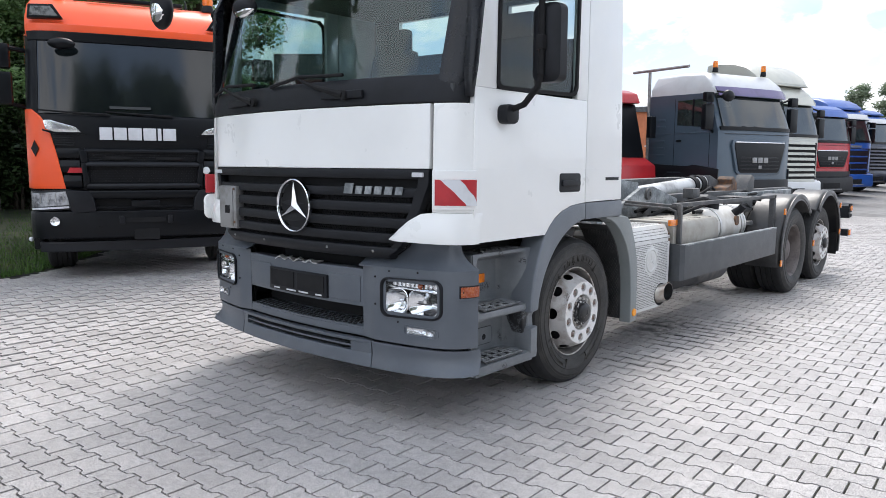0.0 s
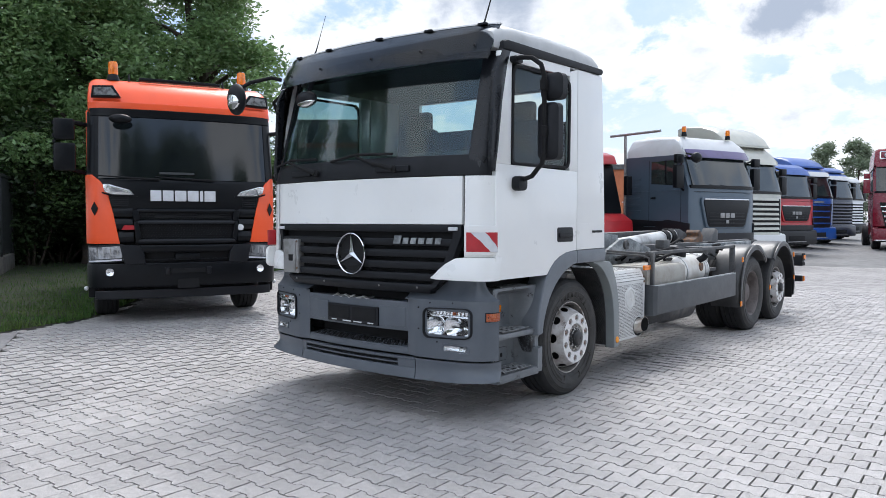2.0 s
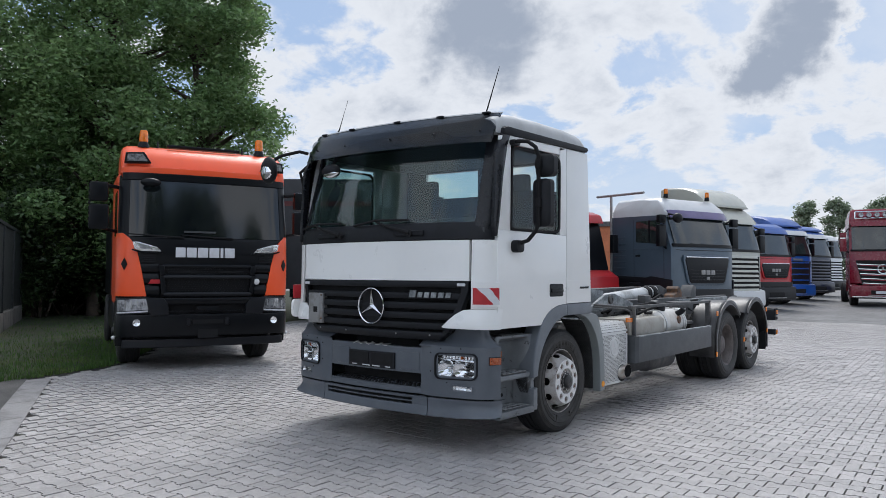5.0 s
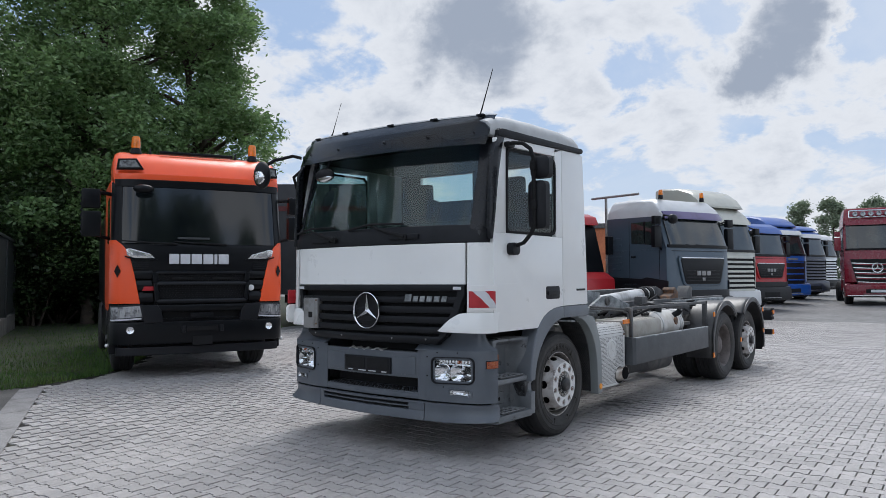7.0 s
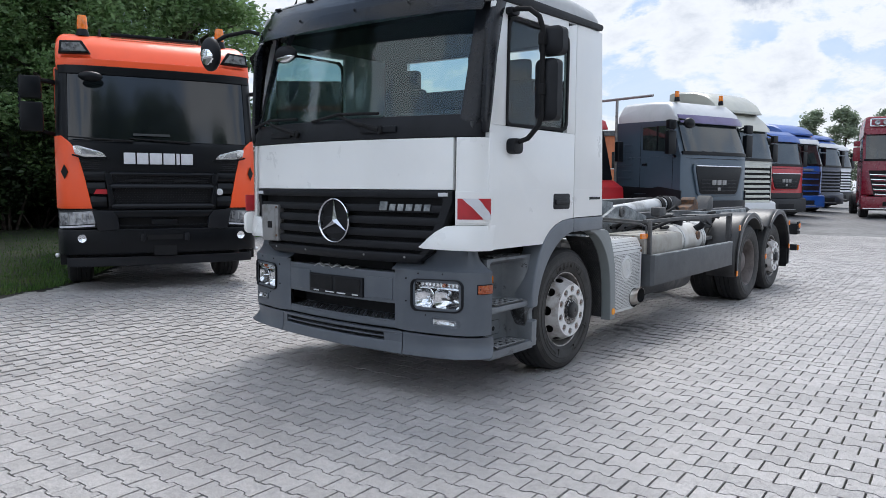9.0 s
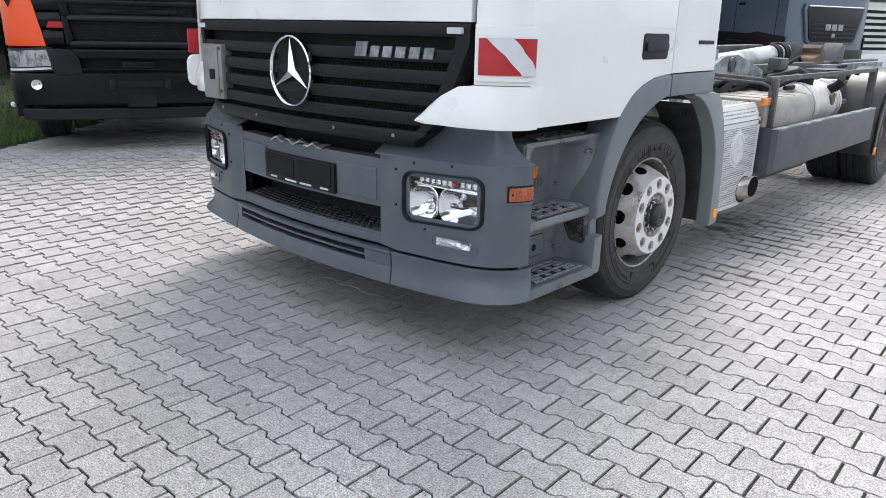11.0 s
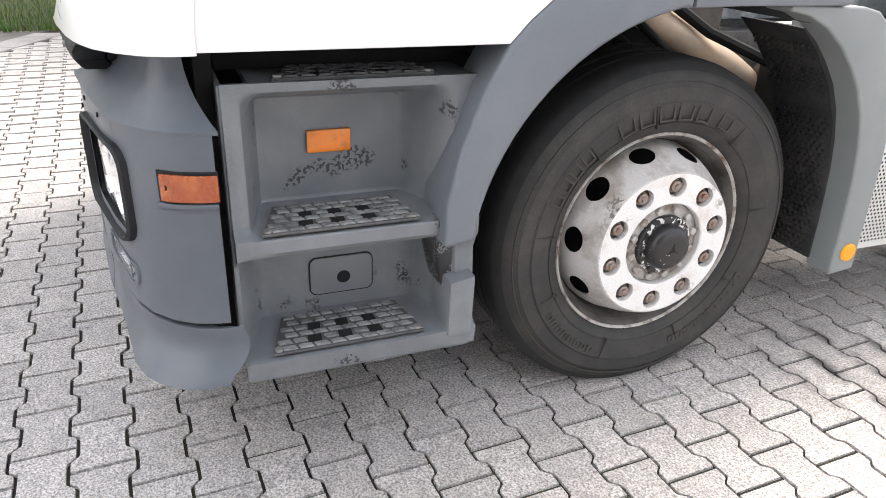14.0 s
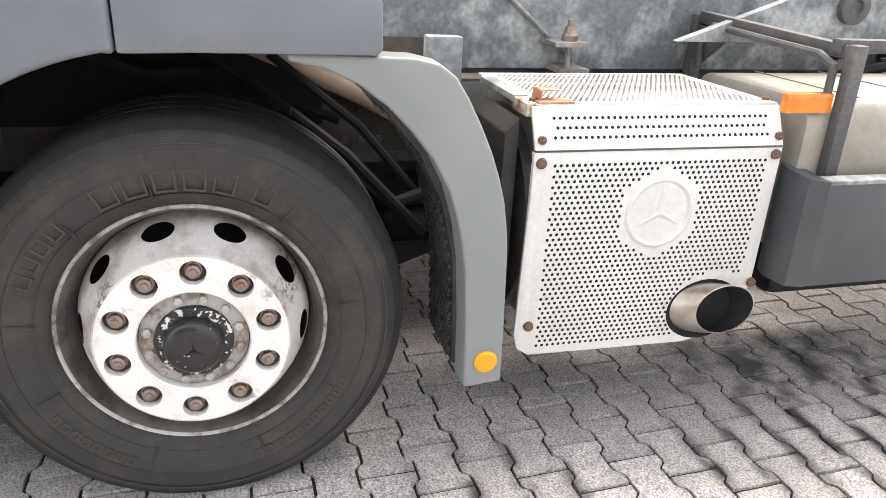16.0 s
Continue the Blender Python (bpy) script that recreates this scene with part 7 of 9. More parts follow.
LEAF = leaf_material("oak_leaves", (0.165, 0.270, 0.105), (0.250, 0.370, 0.150))
# oak green made darker: the shade under the trees is in this colour
LEAFD = leaf_material("shaded_hedge_leaves", (0.045, 0.080, 0.030), (0.068, 0.115, 0.042))
# pale green with the haze of distance mixed into the leaf colour
LEAFF = leaf_material("hazed_leaves", (0.23, 0.285, 0.19), (0.28, 0.335, 0.225))


def leaves(name, centres, radii, per, size, mat, parent, seed, flat=0.75, shell=0.5):
    """Leaves as small bent blades, gathered in clumps with gaps."""
    r = np.random.RandomState(seed)
    P, S = [], []
    for (c, rad) in zip(centres, radii):
        n = max(20, int(per * rad * rad))
        d = r.normal(size=(n, 3))
        d /= np.linalg.norm(d, axis=1)[:, None]
        rr = rad * (shell + (1 - shell) * r.rand(n) ** 0.6) * (1 + 0.18 * r.normal(size=n))
        q = d * rr[:, None]
        q[:, 2] *= flat
        P.append(q + np.array(c))
    P = np.concatenate(P)
    n = len(P)
    a = r.normal(size=(n, 3)); a[:, 2] *= 0.5
    a /= np.linalg.norm(a, axis=1)[:, None]
    b = np.cross(a, r.normal(size=(n, 3)))
    b /= np.linalg.norm(b, axis=1)[:, None]
    L = size * r.uniform(0.6, 1.3, n)[:, None]
    V = np.empty((n, 4, 3))
    V[:, 0] = P - a * L
    V[:, 1] = P + b * L * 0.45
    V[:, 2] = P + a * L
    V[:, 3] = P - b * L * 0.45
    me = bpy.data.meshes.new(name)
    me.from_pydata(V.reshape(-1, 3).tolist(), [], np.arange(4 * n).reshape(-1, 4).tolist())
    me.materials.append(mat)
    ob = new(name, me)
    ob.parent = parent
    return ob


def tree(x, y, height, spread, seed, label, mat=LEAF, size=0.092, per=620, clumps=46, low=0.28, group="trees beside the yard", mid=0.62):
    z0 = ground_z(x, y)
    t = thing("tree", pose(x, y, z0 - 0.02), label, "tree", group)
    r = random.Random(seed)
    s = Shape()
    top = height * 0.82
    trunk = [(r.uniform(-0.1, 0.1) * k, r.uniform(-0.1, 0.1) * k, top * k / 6) for k in range(7)]
    R = 0.035 * height * 0.62
    s.tube(trunk, [R * (1.25 if k == 0 else 1 - 0.14 * k) for k in range(7)], 10)
    cs, rs = [], []
    for k in range(clumps):
        a = r.uniform(0, 2 * math.pi)
        h = low + (1 - low) * r.random() ** 0.85
        prof = math.sin(math.pi * min(1, max(0.06, (h - low * 0.75) / (1.04 - low * 0.75))) ** mid) ** 0.75
        d = spread * prof * (0.35 + 0.65 * r.random() ** 0.5)
        c = (d * math.cos(a), d * math.sin(a), height * h)
        cs.append(c)
        rs.append(spread * r.uniform(0.16, 0.36))
        if k % 2 == 0:
            zb = min(top * 0.95, max(height * low * 0.6, c[2] - 0.3 * d - 0.4))
            i = min(5, int(zb / top * 6))
            b0 = trunk[i]
            mid_ = ((b0[0] + c[0]) / 2, (b0[1] + c[1]) / 2, (zb + c[2]) / 2 + 0.2)
            s.tube([(b0[0], b0[1], zb), mid_, c], [R * 0.42, R * 0.22, R * 0.06], 6)
    part("trunk", s, BARK, t, smooth=60)
    leaves("crown", cs, rs, per * 1.2 if mat is LEAF else per, size, mat, t, seed, 0.75, 0.5 if mat is LEAF else 0.1)
    return t

# ---- trees in place ----
tree(-21.9, 13.3, 14.5, 2.9, 21, "tall leafy green oak behind the orange truck", clumps=80, per=1100, low=0.16)
tree(-24.6, 11.2, 15.5, 4.2, 22, "tall dark green oak above the lawn", clumps=90, per=640, low=0.14)
tree(-25.5, 6.6, 14.5, 4.6, 23, "broad dark green tree beside the fence", clumps=80, per=560, low=0.12)
tree(-22.2, 9.6, 8.5, 3.0, 26, "low bushy green tree over the lawn", clumps=60, per=900, low=0.2)
tree(-28.0, 2.0, 14.0, 5.2, 24, "broad dark green tree beside the fence", clumps=60, per=420, low=0.12)
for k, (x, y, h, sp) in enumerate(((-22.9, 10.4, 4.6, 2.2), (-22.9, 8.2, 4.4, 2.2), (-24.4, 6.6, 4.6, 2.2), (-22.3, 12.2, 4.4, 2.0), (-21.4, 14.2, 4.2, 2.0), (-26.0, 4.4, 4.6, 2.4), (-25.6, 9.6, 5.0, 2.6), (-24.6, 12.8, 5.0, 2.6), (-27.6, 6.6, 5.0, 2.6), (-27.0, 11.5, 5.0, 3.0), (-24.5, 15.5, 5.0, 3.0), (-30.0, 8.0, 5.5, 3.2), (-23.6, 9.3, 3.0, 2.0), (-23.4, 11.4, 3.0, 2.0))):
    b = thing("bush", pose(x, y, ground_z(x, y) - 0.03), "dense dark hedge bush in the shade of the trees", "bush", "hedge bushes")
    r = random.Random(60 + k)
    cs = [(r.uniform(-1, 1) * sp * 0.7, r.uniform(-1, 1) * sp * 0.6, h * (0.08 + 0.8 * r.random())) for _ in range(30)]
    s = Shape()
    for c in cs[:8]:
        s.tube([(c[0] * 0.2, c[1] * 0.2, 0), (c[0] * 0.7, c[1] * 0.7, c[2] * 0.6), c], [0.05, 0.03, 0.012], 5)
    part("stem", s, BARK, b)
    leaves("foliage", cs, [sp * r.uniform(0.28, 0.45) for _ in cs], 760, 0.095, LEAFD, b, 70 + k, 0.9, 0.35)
# far trees past the yard
for k, (x, y, h, sp) in enumerate(((-17.4, 86, 9.3, 2.2), (-14.6, 87, 9.3, 2.4), (-10.9, 90, 9.2, 2.8), (-7.0, 92, 10.0, 3.0), (-3.0, 95, 10, 4.0), (-40, 62, 8.6, 4.0), (-46, 55, 8.6, 4.0))):
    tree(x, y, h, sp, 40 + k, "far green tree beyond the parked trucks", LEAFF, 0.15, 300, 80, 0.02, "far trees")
# trees behind the walk
for k, (x, y, h, sp) in enumerate(((14.0, -2.5, 12.5, 5.0), (15.5, 4.5, 11.0, 4.2), (17.0, -9.0, 15.0, 4.6), (21.0, -5.5, 16.0, 5.0), (13.0, -10.5, 14.0, 4.0), (-9.5, -9.0, 9.0, 2.4), (-18.8, -8.6, 15.5, 4.4), (-24.0, -3.0, 13.0, 4.2))):
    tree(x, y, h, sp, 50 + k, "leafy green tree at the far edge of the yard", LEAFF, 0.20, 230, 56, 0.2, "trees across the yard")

# fence beside the lawn
FENCE = material("fence_dark", (0.020, 0.023, 0.024), 0.6, var=0.3, scale=4.0)
PLANK = material("fence_beam", (0.13, 0.12, 0.11), 0.85, color2=(0.08, 0.075, 0.07), scale=4.0)
fence = thing("fence", pose(-17.0, 5.0, 0.12, 0, 0, 155.2), "dark metal fence on a pale concrete base beam", "fence")
for k in range(4):
    part("fence_post", Shape().box(-2.0 + 2.5 * k - 0.05, -2.0 + 2.5 * k + 0.05, -0.05, 0.05, -0.03, 2.62), FENCE, fence, bevel=0.008)
for k in range(3):
    x0 = -2.0 + 2.5 * k
    part("fence_panel", Shape().box(x0 + 0.05, x0 + 2.45, -0.02, 0.02, 0.5, 2.55), FENCE, fence)
    part("base_beam", Shape().box(x0 + 0.06, x0 + 2.44, -0.07, 0.07, -0.03, 0.46), PLANK, fence, bevel=0.015)
part("top_rail", Shape().box(-2.05, 5.55, -0.05, 0.05, 2.56, 2.64), FENCE, fence, bevel=0.008)

# ---- orange truck ----
ORANGE = material("orange_paint", (0.90, 0.098, 0.020), 0.36, coat=0.2, var=0.06, scale=1.5)
SBLACK = material("satin_black", (0.004, 0.005, 0.007), 0.30, var=0.25, scale=4.0, bump=0.1, bump_scale=250, spec=0.22)
SBLACK2 = material("satin_black_light", (0.008, 0.009, 0.012), 0.36, var=0.2, scale=4.0, spec=0.28)
DARKGLASS = material("dark_glass", (0.004, 0.006, 0.008), 0.02, spec=0.6, color2=(0.009, 0.012, 0.013), scale=1.7)
BADGE = material("badge_silver", (0.70, 0.71, 0.72), 0.3, metal=0.3)
sc = thing("truck", pose(-8.0, 4.69, 0.12, 0, 0, 66), "orange cab-over truck with black front and amber roof beacons", "truck")
SP = [(0, 0.0), (0.4, 0.008), (0.8, 0.035), (1.0, 0.07), (1.1, 0.11), (1.18, 0.17), (1.225, 0.25), (1.25, 0.36)]
SKN = [0, 0.2, 0.4, 0.6, 0.8, 0.9, 1.0, 1.06, 1.1, 1.14, 1.18, 1.2, 1.225, 1.24, 1.25]


def sp(u):
    return interp(abs(u), SP)


def sk_(a, b):
    ks = sorted({x * t for x in SKN for t in (1, -1)})
    return sorted({a, b} | {k for k in ks if a < k < b})


def sf(off=0.0, lean=0.0, z0=1.0):
    return lambda u, z: (u, sp(u) + off + lean * (z - z0), z)


# body shell behind the front
part("cab_body", Shape().prism([(0.34, 0.95), (0.34, 2.0), (0.52, 2.9), (2.15, 2.95), (2.2, 2.6), (2.2, 1.1), (1.95, 0.95)], "x", -1.235, 1.235), ORANGE, sc, bevel=0.03)
part("cab_interior", Shape().box(-1.1, 1.1, 0.3, 0.36, 1.0, 2.0), SBLACK, sc)
rr = []
for y, zt, hw in ((0.22, 2.93, 1.19), (0.26, 3.02, 1.205), (0.34, 3.16, 1.21), (0.48, 3.30, 1.20), (0.75, 3.37, 1.19), (1.4, 3.39, 1.18), (2.0, 3.37, 1.17), (2.15, 3.30, 1.16)):
    ring = [(-hw, y, 2.88)] + [(-hw + 0.12 - 0.12 * math.cos(radians(90 * k / 5)), y, zt - 0.1 + 0.1 * math.sin(radians(90 * k / 5))) for k in range(6)]
    ring += [(-x, yy, z) for x, yy, z in ring[::-1]]
    rr.append([(x, yy + 0.10 * (x / 1.2) ** 2 * (1 if yy < 0.6 else 0.3), z) for x, yy, z in ring])
part("cab_roof", Shape().loft(rr), ORANGE, sc, smooth=50)
part("roof_edge", Shape().panel(sk_(-1.2, 1.2), [2.895, 2.91, 2.96, 2.985], lambda u, z: (u, sp(u) + 0.155, z), 0.05), ORANGE, sc, bevel=0.008)
part("visor_band", Shape().panel(sk_(-1.19, 1.19), [2.79, 2.80, 2.88, 2.895], lambda u, z: (u, sp(u) + 0.14, z), 0.05), SBLACK, sc, bevel=0.006)
ws2 = part("windscreen", Shape().panel(sk_(-1.14, 1.14), spaced(1.95, 2.80, 7), lambda u, z: (u * (1 - 0.02 * (z - 2)), sp(u) * 0.9 + 0.03 + 0.16 * (z - 1.95), z), 0.02), DARKGLASS, sc, "dark reflecting windscreen")
for g in (1, -1):
    part("screen_pillar", Shape().panel([g * u for u in (1.10, 1.14, 1.18, 1.21, 1.235)], spaced(1.95, 2.86, 6), lambda u, z: (u * (1 - 0.015 * (z - 2)), sp(u) * 0.9 + 0.022 + 0.16 * (z - 1.95), z), 0.05), SBLACK, sc, bevel=0.006)
    part("side_window", Shape().prism([(0.55, 1.95), (1.25, 2.0), (1.25, 2.65), (0.62, 2.65)], "x", g * 1.232, g * 1.24), DARKGLASS, sc)
    # orange cheek
    def cheek(w, z):
        inner = interp(z, [(1.08, 0.85), (1.5, 0.93), (1.8, 1.0), (1.95, 1.10), (2.0, 1.17)])
        u = g * (inner + (1.252 - inner) * w)
        bulge = -0.05 * math.sin(math.pi * min(1, max(0, (z - 1.05) / 0.95))) * (0.4 + 0.6 * w)
        return (u, sp(u) - 0.012 + bulge * 0.6, z)
    part("front_cheek", Shape().panel([0, 0.08, 0.25, 0.45, 0.65, 0.8, 0.92, 1.0], spaced(1.085, 2.0, 12), cheek, 0.08), ORANGE, sc, bevel=0.01)
    part("cheek_mark", Shape().prism([(-0.05, 0), (0, 0.09), (0.05, 0), (0, -0.09)], "y", -0.004, 0.004).move(Matrix.Translation((g * 1.15, sp(1.15) - 0.047, 1.55)) @ Matrix.Rotation(radians(38 * g), 4, "Z")), SBLACK, sc)
    # headlamp
    lp = part("headlamp", Shape().panel([g * u for u in (0.80, 0.9, 1.0, 1.08, 1.14, 1.2, 1.235)], [0.83, 0.85, 1.04, 1.07], lambda u, z: (u, sp(u) - 0.02, z - 0.06 * (abs(u) - 1.0)), 0.06), SBLACK2, sc, "slanted headlamp with bright lower rim", bevel=0.006)
    part("lamp_glass", Shape().panel([g * u for u in (0.83, 0.9, 1.0, 1.08, 1.14, 1.2, 1.225)], [0.885, 1.045], lambda u, z: (u, sp(u) - 0.024, z - 0.06 * (abs(u) - 1.0)), 0.004), material("lamp_face", (0.46, 0.47, 0.49), 0.12, metal=0.6, color2=(0.14, 0.14, 0.15), scale=16.0), lp)
    part("lamp_strip", Shape().panel([g * u for u in (0.83, 0.9, 1.0, 1.08, 1.14, 1.2, 1.23)], [0.85, 0.872], lambda u, z: (u, sp(u) - 0.026, z - 0.06 * (abs(u) - 1.0)), 0.006), SIGNW, lp)
    for k in range(4):
        part("lamp_rib", Shape().panel([g * (0.88 + 0.08 * k), g * (0.893 + 0.08 * k)], [0.93, 1.02], lambda u, z: (u, sp(u) - 0.028, z - 0.06 * (abs(u) - 1.0)), 0.006), STEEL, lp)
    # upper slim lamp
    dl = part("day_lamp", Shape().prism([(g * 0.66, 1.735), (g * 0.72, 1.80), (g * 0.98, 1.875), (g * 1.05, 1.87), (g * 1.03, 1.77), (g * 0.93, 1.735)], "y", 0.0, 0.06), LAMP_IN, sc, "slim white upper lamp", bevel=0.01)
    part("lamp_core", Shape().prism([(g * 0.78, 1.765), (g * 0.82, 1.80), (g * 0.95, 1.835), (g * 0.96, 1.775)], "y", -0.004, 0.03), MATS["lamp_face"], dl)
    part("lamp_brow", Shape().prism([(g * 0.62, 1.715), (g * 0.95, 1.715), (g * 1.06, 1.75), (g * 1.06, 1.77), (g * 0.94, 1.733), (g * 0.64, 1.733)], "y", -0.012, 0.04), SBLACK, dl)
    part("roof_lamp", Shape().prism([(g * 0.80, 3.05), (g * 1.17, 3.03), (g * 1.15, 3.19), (g * 0.90, 3.21)], "y", 0.24, 0.34), SBLACK, sc, bevel=0.012)
    part("roof_lamp_glass", Shape().prism([(g * 0.85, 3.075), (g * 1.14, 3.06), (g * 1.125, 3.165), (g * 0.925, 3.18)], "y", 0.232, 0.30), MATS["lamp_face"], sc)
    bz = part("beacon", Shape().lathe([(0.085, 3.33), (0.08, 3.37), (0.062, 3.42), (0.001, 3.42)], (g * 0.88, 0.75, 0.02), "z", 18), SBLACK, sc, "amber rotating beacon on black foot")
    part("beacon_glass", Shape().lathe([(0.062, 3.42), (0.066, 3.46), (0.060, 3.58), (0.05, 3.60), (0.001, 3.605)], (g * 0.88, 0.75, 0.02), "z", 18), ORANGE_LAMP, bz)
    part("fog_lamp", Shape().lathe([(0.055, 0.03), (0.05, -0.02), (0.035, -0.01), (0.001, 0.0)], (g * 0.98, sp(0.98) - 0.065, 0.71), "y", 20), LAMP_IN, sc)
    mh = part("mirror", Shape().box(g * 1.36, g * 1.62, 0.28, 0.42, 2.05, 2.42), SBLACK, sc, "black tall mirror housing", bevel=0.03)
    part("mirror_upper", Shape().box(g * 1.37, g * 1.62, 0.28, 0.42, 2.46, 2.74), SBLACK, mh, bevel=0.03)
    for k in range(8):
        part("mirror_rib", Shape().box(g * 1.60, g * 1.63, 0.30, 0.40, 2.10 + 0.08 * k, 2.14 + 0.08 * k), SBLACK2, mh)
    part("mirror_arm", Shape().tube([(g * 1.2, 0.45, 2.68), (g * 1.4, 0.36, 2.70)], 0.03, 8), SBLACK, mh)
    part("mirror_arm", Shape().tube([(g * 1.2, 0.45, 2.02), (g * 1.42, 0.36, 2.07)], 0.025, 8), SBLACK, mh)
    # side of the cab below
    part("step_panel", Shape().prism([(0.36, 0.35), (0.85, 0.35), (0.85, 1.0), (0.36, 1.0)], "x", g * 1.12, g * 1.24), SBLACK, sc, bevel=0.02)
    w = wheel_thing(sc, "wheel", g * 1.14, 1.42, 0.505, 0.505, "steer", side=g, n=40)
    wheel_thing(sc, "wheel", g * 1.20, 5.2, 0.505, 0.505, "drive", side=g, n=32)
    part("side_lamp", Shape().ball((g * 1.265, 0.36, 0.48), 0.03), BADGE, sc)
# black front
part("front_panel", Shape().panel(sk_(-1.14, 1.14), [1.44, 1.46, 1.6, 1.75, 1.9, 1.945], lambda u, z: (u, sp(u) + 0.02 - 0.03 * math.sin(math.pi * (z - 1.44) / 0.5), z), 0.08), SBLACK, sc, bevel=0.01)
part("front_apron", Shape().panel(sk_(-1.24, 1.24), [0.80, 1.46], sf(0.07), 0.06), BLACKM, sc)
def bowed(z0, z1, top, bot, bulge=0.02):
    """A bar across the front: offsets at its top and foot, with a rounded face between."""
    def fn(u, z):
        k = (z - z0) / (z1 - z0)
        return (u, sp(u) + bot + (top - bot) * k - bulge * math.sin(math.pi * k), z)
    return fn


def front_bar(name, half, z0, z1, top, bot, mat, bulge=0.02, thick=0.06):
    return part(name, Shape().panel(sk_(-half, half), [z0, z0 + 0.15 * (z1 - z0), z0 + 0.5 * (z1 - z0), z0 + 0.85 * (z1 - z0), z1], bowed(z0, z1, top, bot, bulge), thick), mat, sc, bevel=0.006)


def mesh_band(half, z0, z1, off, n, rows):
    s = Shape()
    for j in range(rows):
        for i in range(n):
            u = -half + 2 * half * (i + 0.5 * (j % 2)) / n
            w, hh = 2 * half / n * 0.62, (z1 - z0) / rows * 0.55
            z = z0 + (z1 - z0) * (j + 0.2) / rows
            y = sp(u) + off
            s.box(u, u + w, y - 0.008, y, z, z + hh)
    tagged(part("grille_mesh", s, SBLACK2, sc, smooth=0), kind="stuff")


part("grille_well", Shape().panel(sk_(-0.66, 0.66), [1.07, 1.56], sf(0.02), 0.03), BLACKM, sc)
front_bar("grille_bar", 0.64, 1.50, 1.56, 0.0, -0.02, SBLACK)
front_bar("grille_bar", 0.63, 1.345, 1.405, -0.02, -0.05, SBLACK2, 0.015)
front_bar("grille_bar", 0.63, 1.08, 1.145, -0.04, -0.03, SBLACK2, 0.02)
mesh_band(0.60, 1.41, 1.495, 0.012, 30, 3)
part("grille_slot", Shape().box(-0.42, -0.14, -0.014, 0.0, 1.43, 1.465), BLACKM, sc)
part("grille_slot", Shape().box(0.14, 0.42, -0.014, 0.0, 1.43, 1.465), BLACKM, sc)
mesh_band(0.60, 1.155, 1.34, 0.012, 30, 6)
for g in (1, -1):
    part("grille_end", Shape().prism([(g * 0.59, 1.16), (g * 0.66, 1.10), (g * 0.68, 1.38), (g * 0.63, 1.39)], "y", -0.035, 0.03), SBLACK, sc, bevel=0.012)
    part("grille_end", Shape().prism([(g * 0.60, 1.40), (g * 0.68, 1.38), (g * 0.70, 1.54), (g * 0.62, 1.53)], "y", -0.02, 0.04), SBLACK, sc, bevel=0.012)
    for z0, z1, a, b in ((1.44, 1.56, 0.69, 0.99), (1.27, 1.42, 0.69, 0.93), (1.09, 1.25, 0.68, 0.87)):
        part("front_column", Shape().panel([g * (a + (b - a) * k / 4) for k in range(5)], [z0, z0 + 0.02, (z0 + z1) / 2, z1 - 0.02, z1], lambda u, z: (u, sp(u) - 0.022 + 0.35 * abs(z - (z0 + z1) / 2) ** 1.5 * 4, z), 0.05), SBLACK, sc, bevel=0.008)
    for k in range(5):
        part("front_rib", Shape().panel([g * u for u in (0.74, 0.85, 0.96)], [1.585 + 0.027 * k, 1.597 + 0.027 * k], sf(-0.022), 0.03), SBLACK2, sc, bevel=0.003)
    part("lower_wedge", Shape().prism([(g * 0.54, 0.815), (g * 0.80, 0.80), (g * 0.86, 1.07), (g * 0.62, 1.06), (g * 0.56, 0.97)], "y", -0.035, 0.06), SBLACK2, sc, bevel=0.015)
front_bar("lower_bar", 0.62, 0.965, 1.06, -0.03, -0.02, SBLACK, 0.015)
part("lower_slot", Shape().panel(sk_(-0.58, 0.58), [0.80, 0.97], sf(0.06), 0.02), BLACKM, sc)
part("lower_slot_bar", Shape().box(-0.56, 0.56, -0.005, 0.03, 0.855, 0.868), SBLACK, sc)
part("radar_cover", Shape().box(-0.16, 0.16, -0.01, 0.03, 0.87, 0.94), SBLACK, sc, bevel=0.01)
part("bumper", Shape().panel(sk_(-1.25, 1.25), [0.50, 0.52, 0.62, 0.74, 0.80, 0.82], lambda u, z: (u, sp(u) - 0.05 + 0.5 * (z - 0.70) ** 2, z), 0.12), SBLACK, sc, bevel=0.015)
part("bumper_slot", Shape().box(-0.22, 0.22, -0.062, -0.03, 0.68, 0.74), BLACKM, sc)
for g in (1, -1):
    part("plate_hook", Shape().box(g * 0.24, g * 0.30, -0.07, -0.03, 0.66, 0.76), SBLACK2, sc, bevel=0.01)
part("bumper_lip", Shape().panel(sk_(-1.16, 1.16), [0.34, 0.36, 0.44, 0.46], sf(0.01), 0.10), SBLACK2, sc, bevel=0.012)
part("tow_cover", Shape().box(-0.14, 0.14, -0.05, 0.0, 0.47, 0.60), BLACKM, sc)
# brand bars
u0 = -0.47
for k, wd in enumerate((0.155, 0.155, 0.165, 0.16, 0.06, 0.165)):
    part("badge_bar", Shape().box(u0, u0 + wd - 0.018, -0.03, -0.008, 1.655, 1.80), SIGNW, sc, "plain silver badge bar", bevel=0.006)
    u0 += wd
part("model_badge", Shape().prism([(-0.83, 1.27), (-0.66, 1.27), (-0.63, 1.33), (-0.80, 1.33)], "y", -0.02, -0.008).move(Matrix.Translation((0, 0.02, 0))), RED, sc)
part("round_badge", Shape().lathe([(0.045, 0.0), (0.045, -0.02), (0.03, -0.024), (0.001, -0.024)], (0.71, 0.0, 1.30), "y", 18), BADGE, sc)
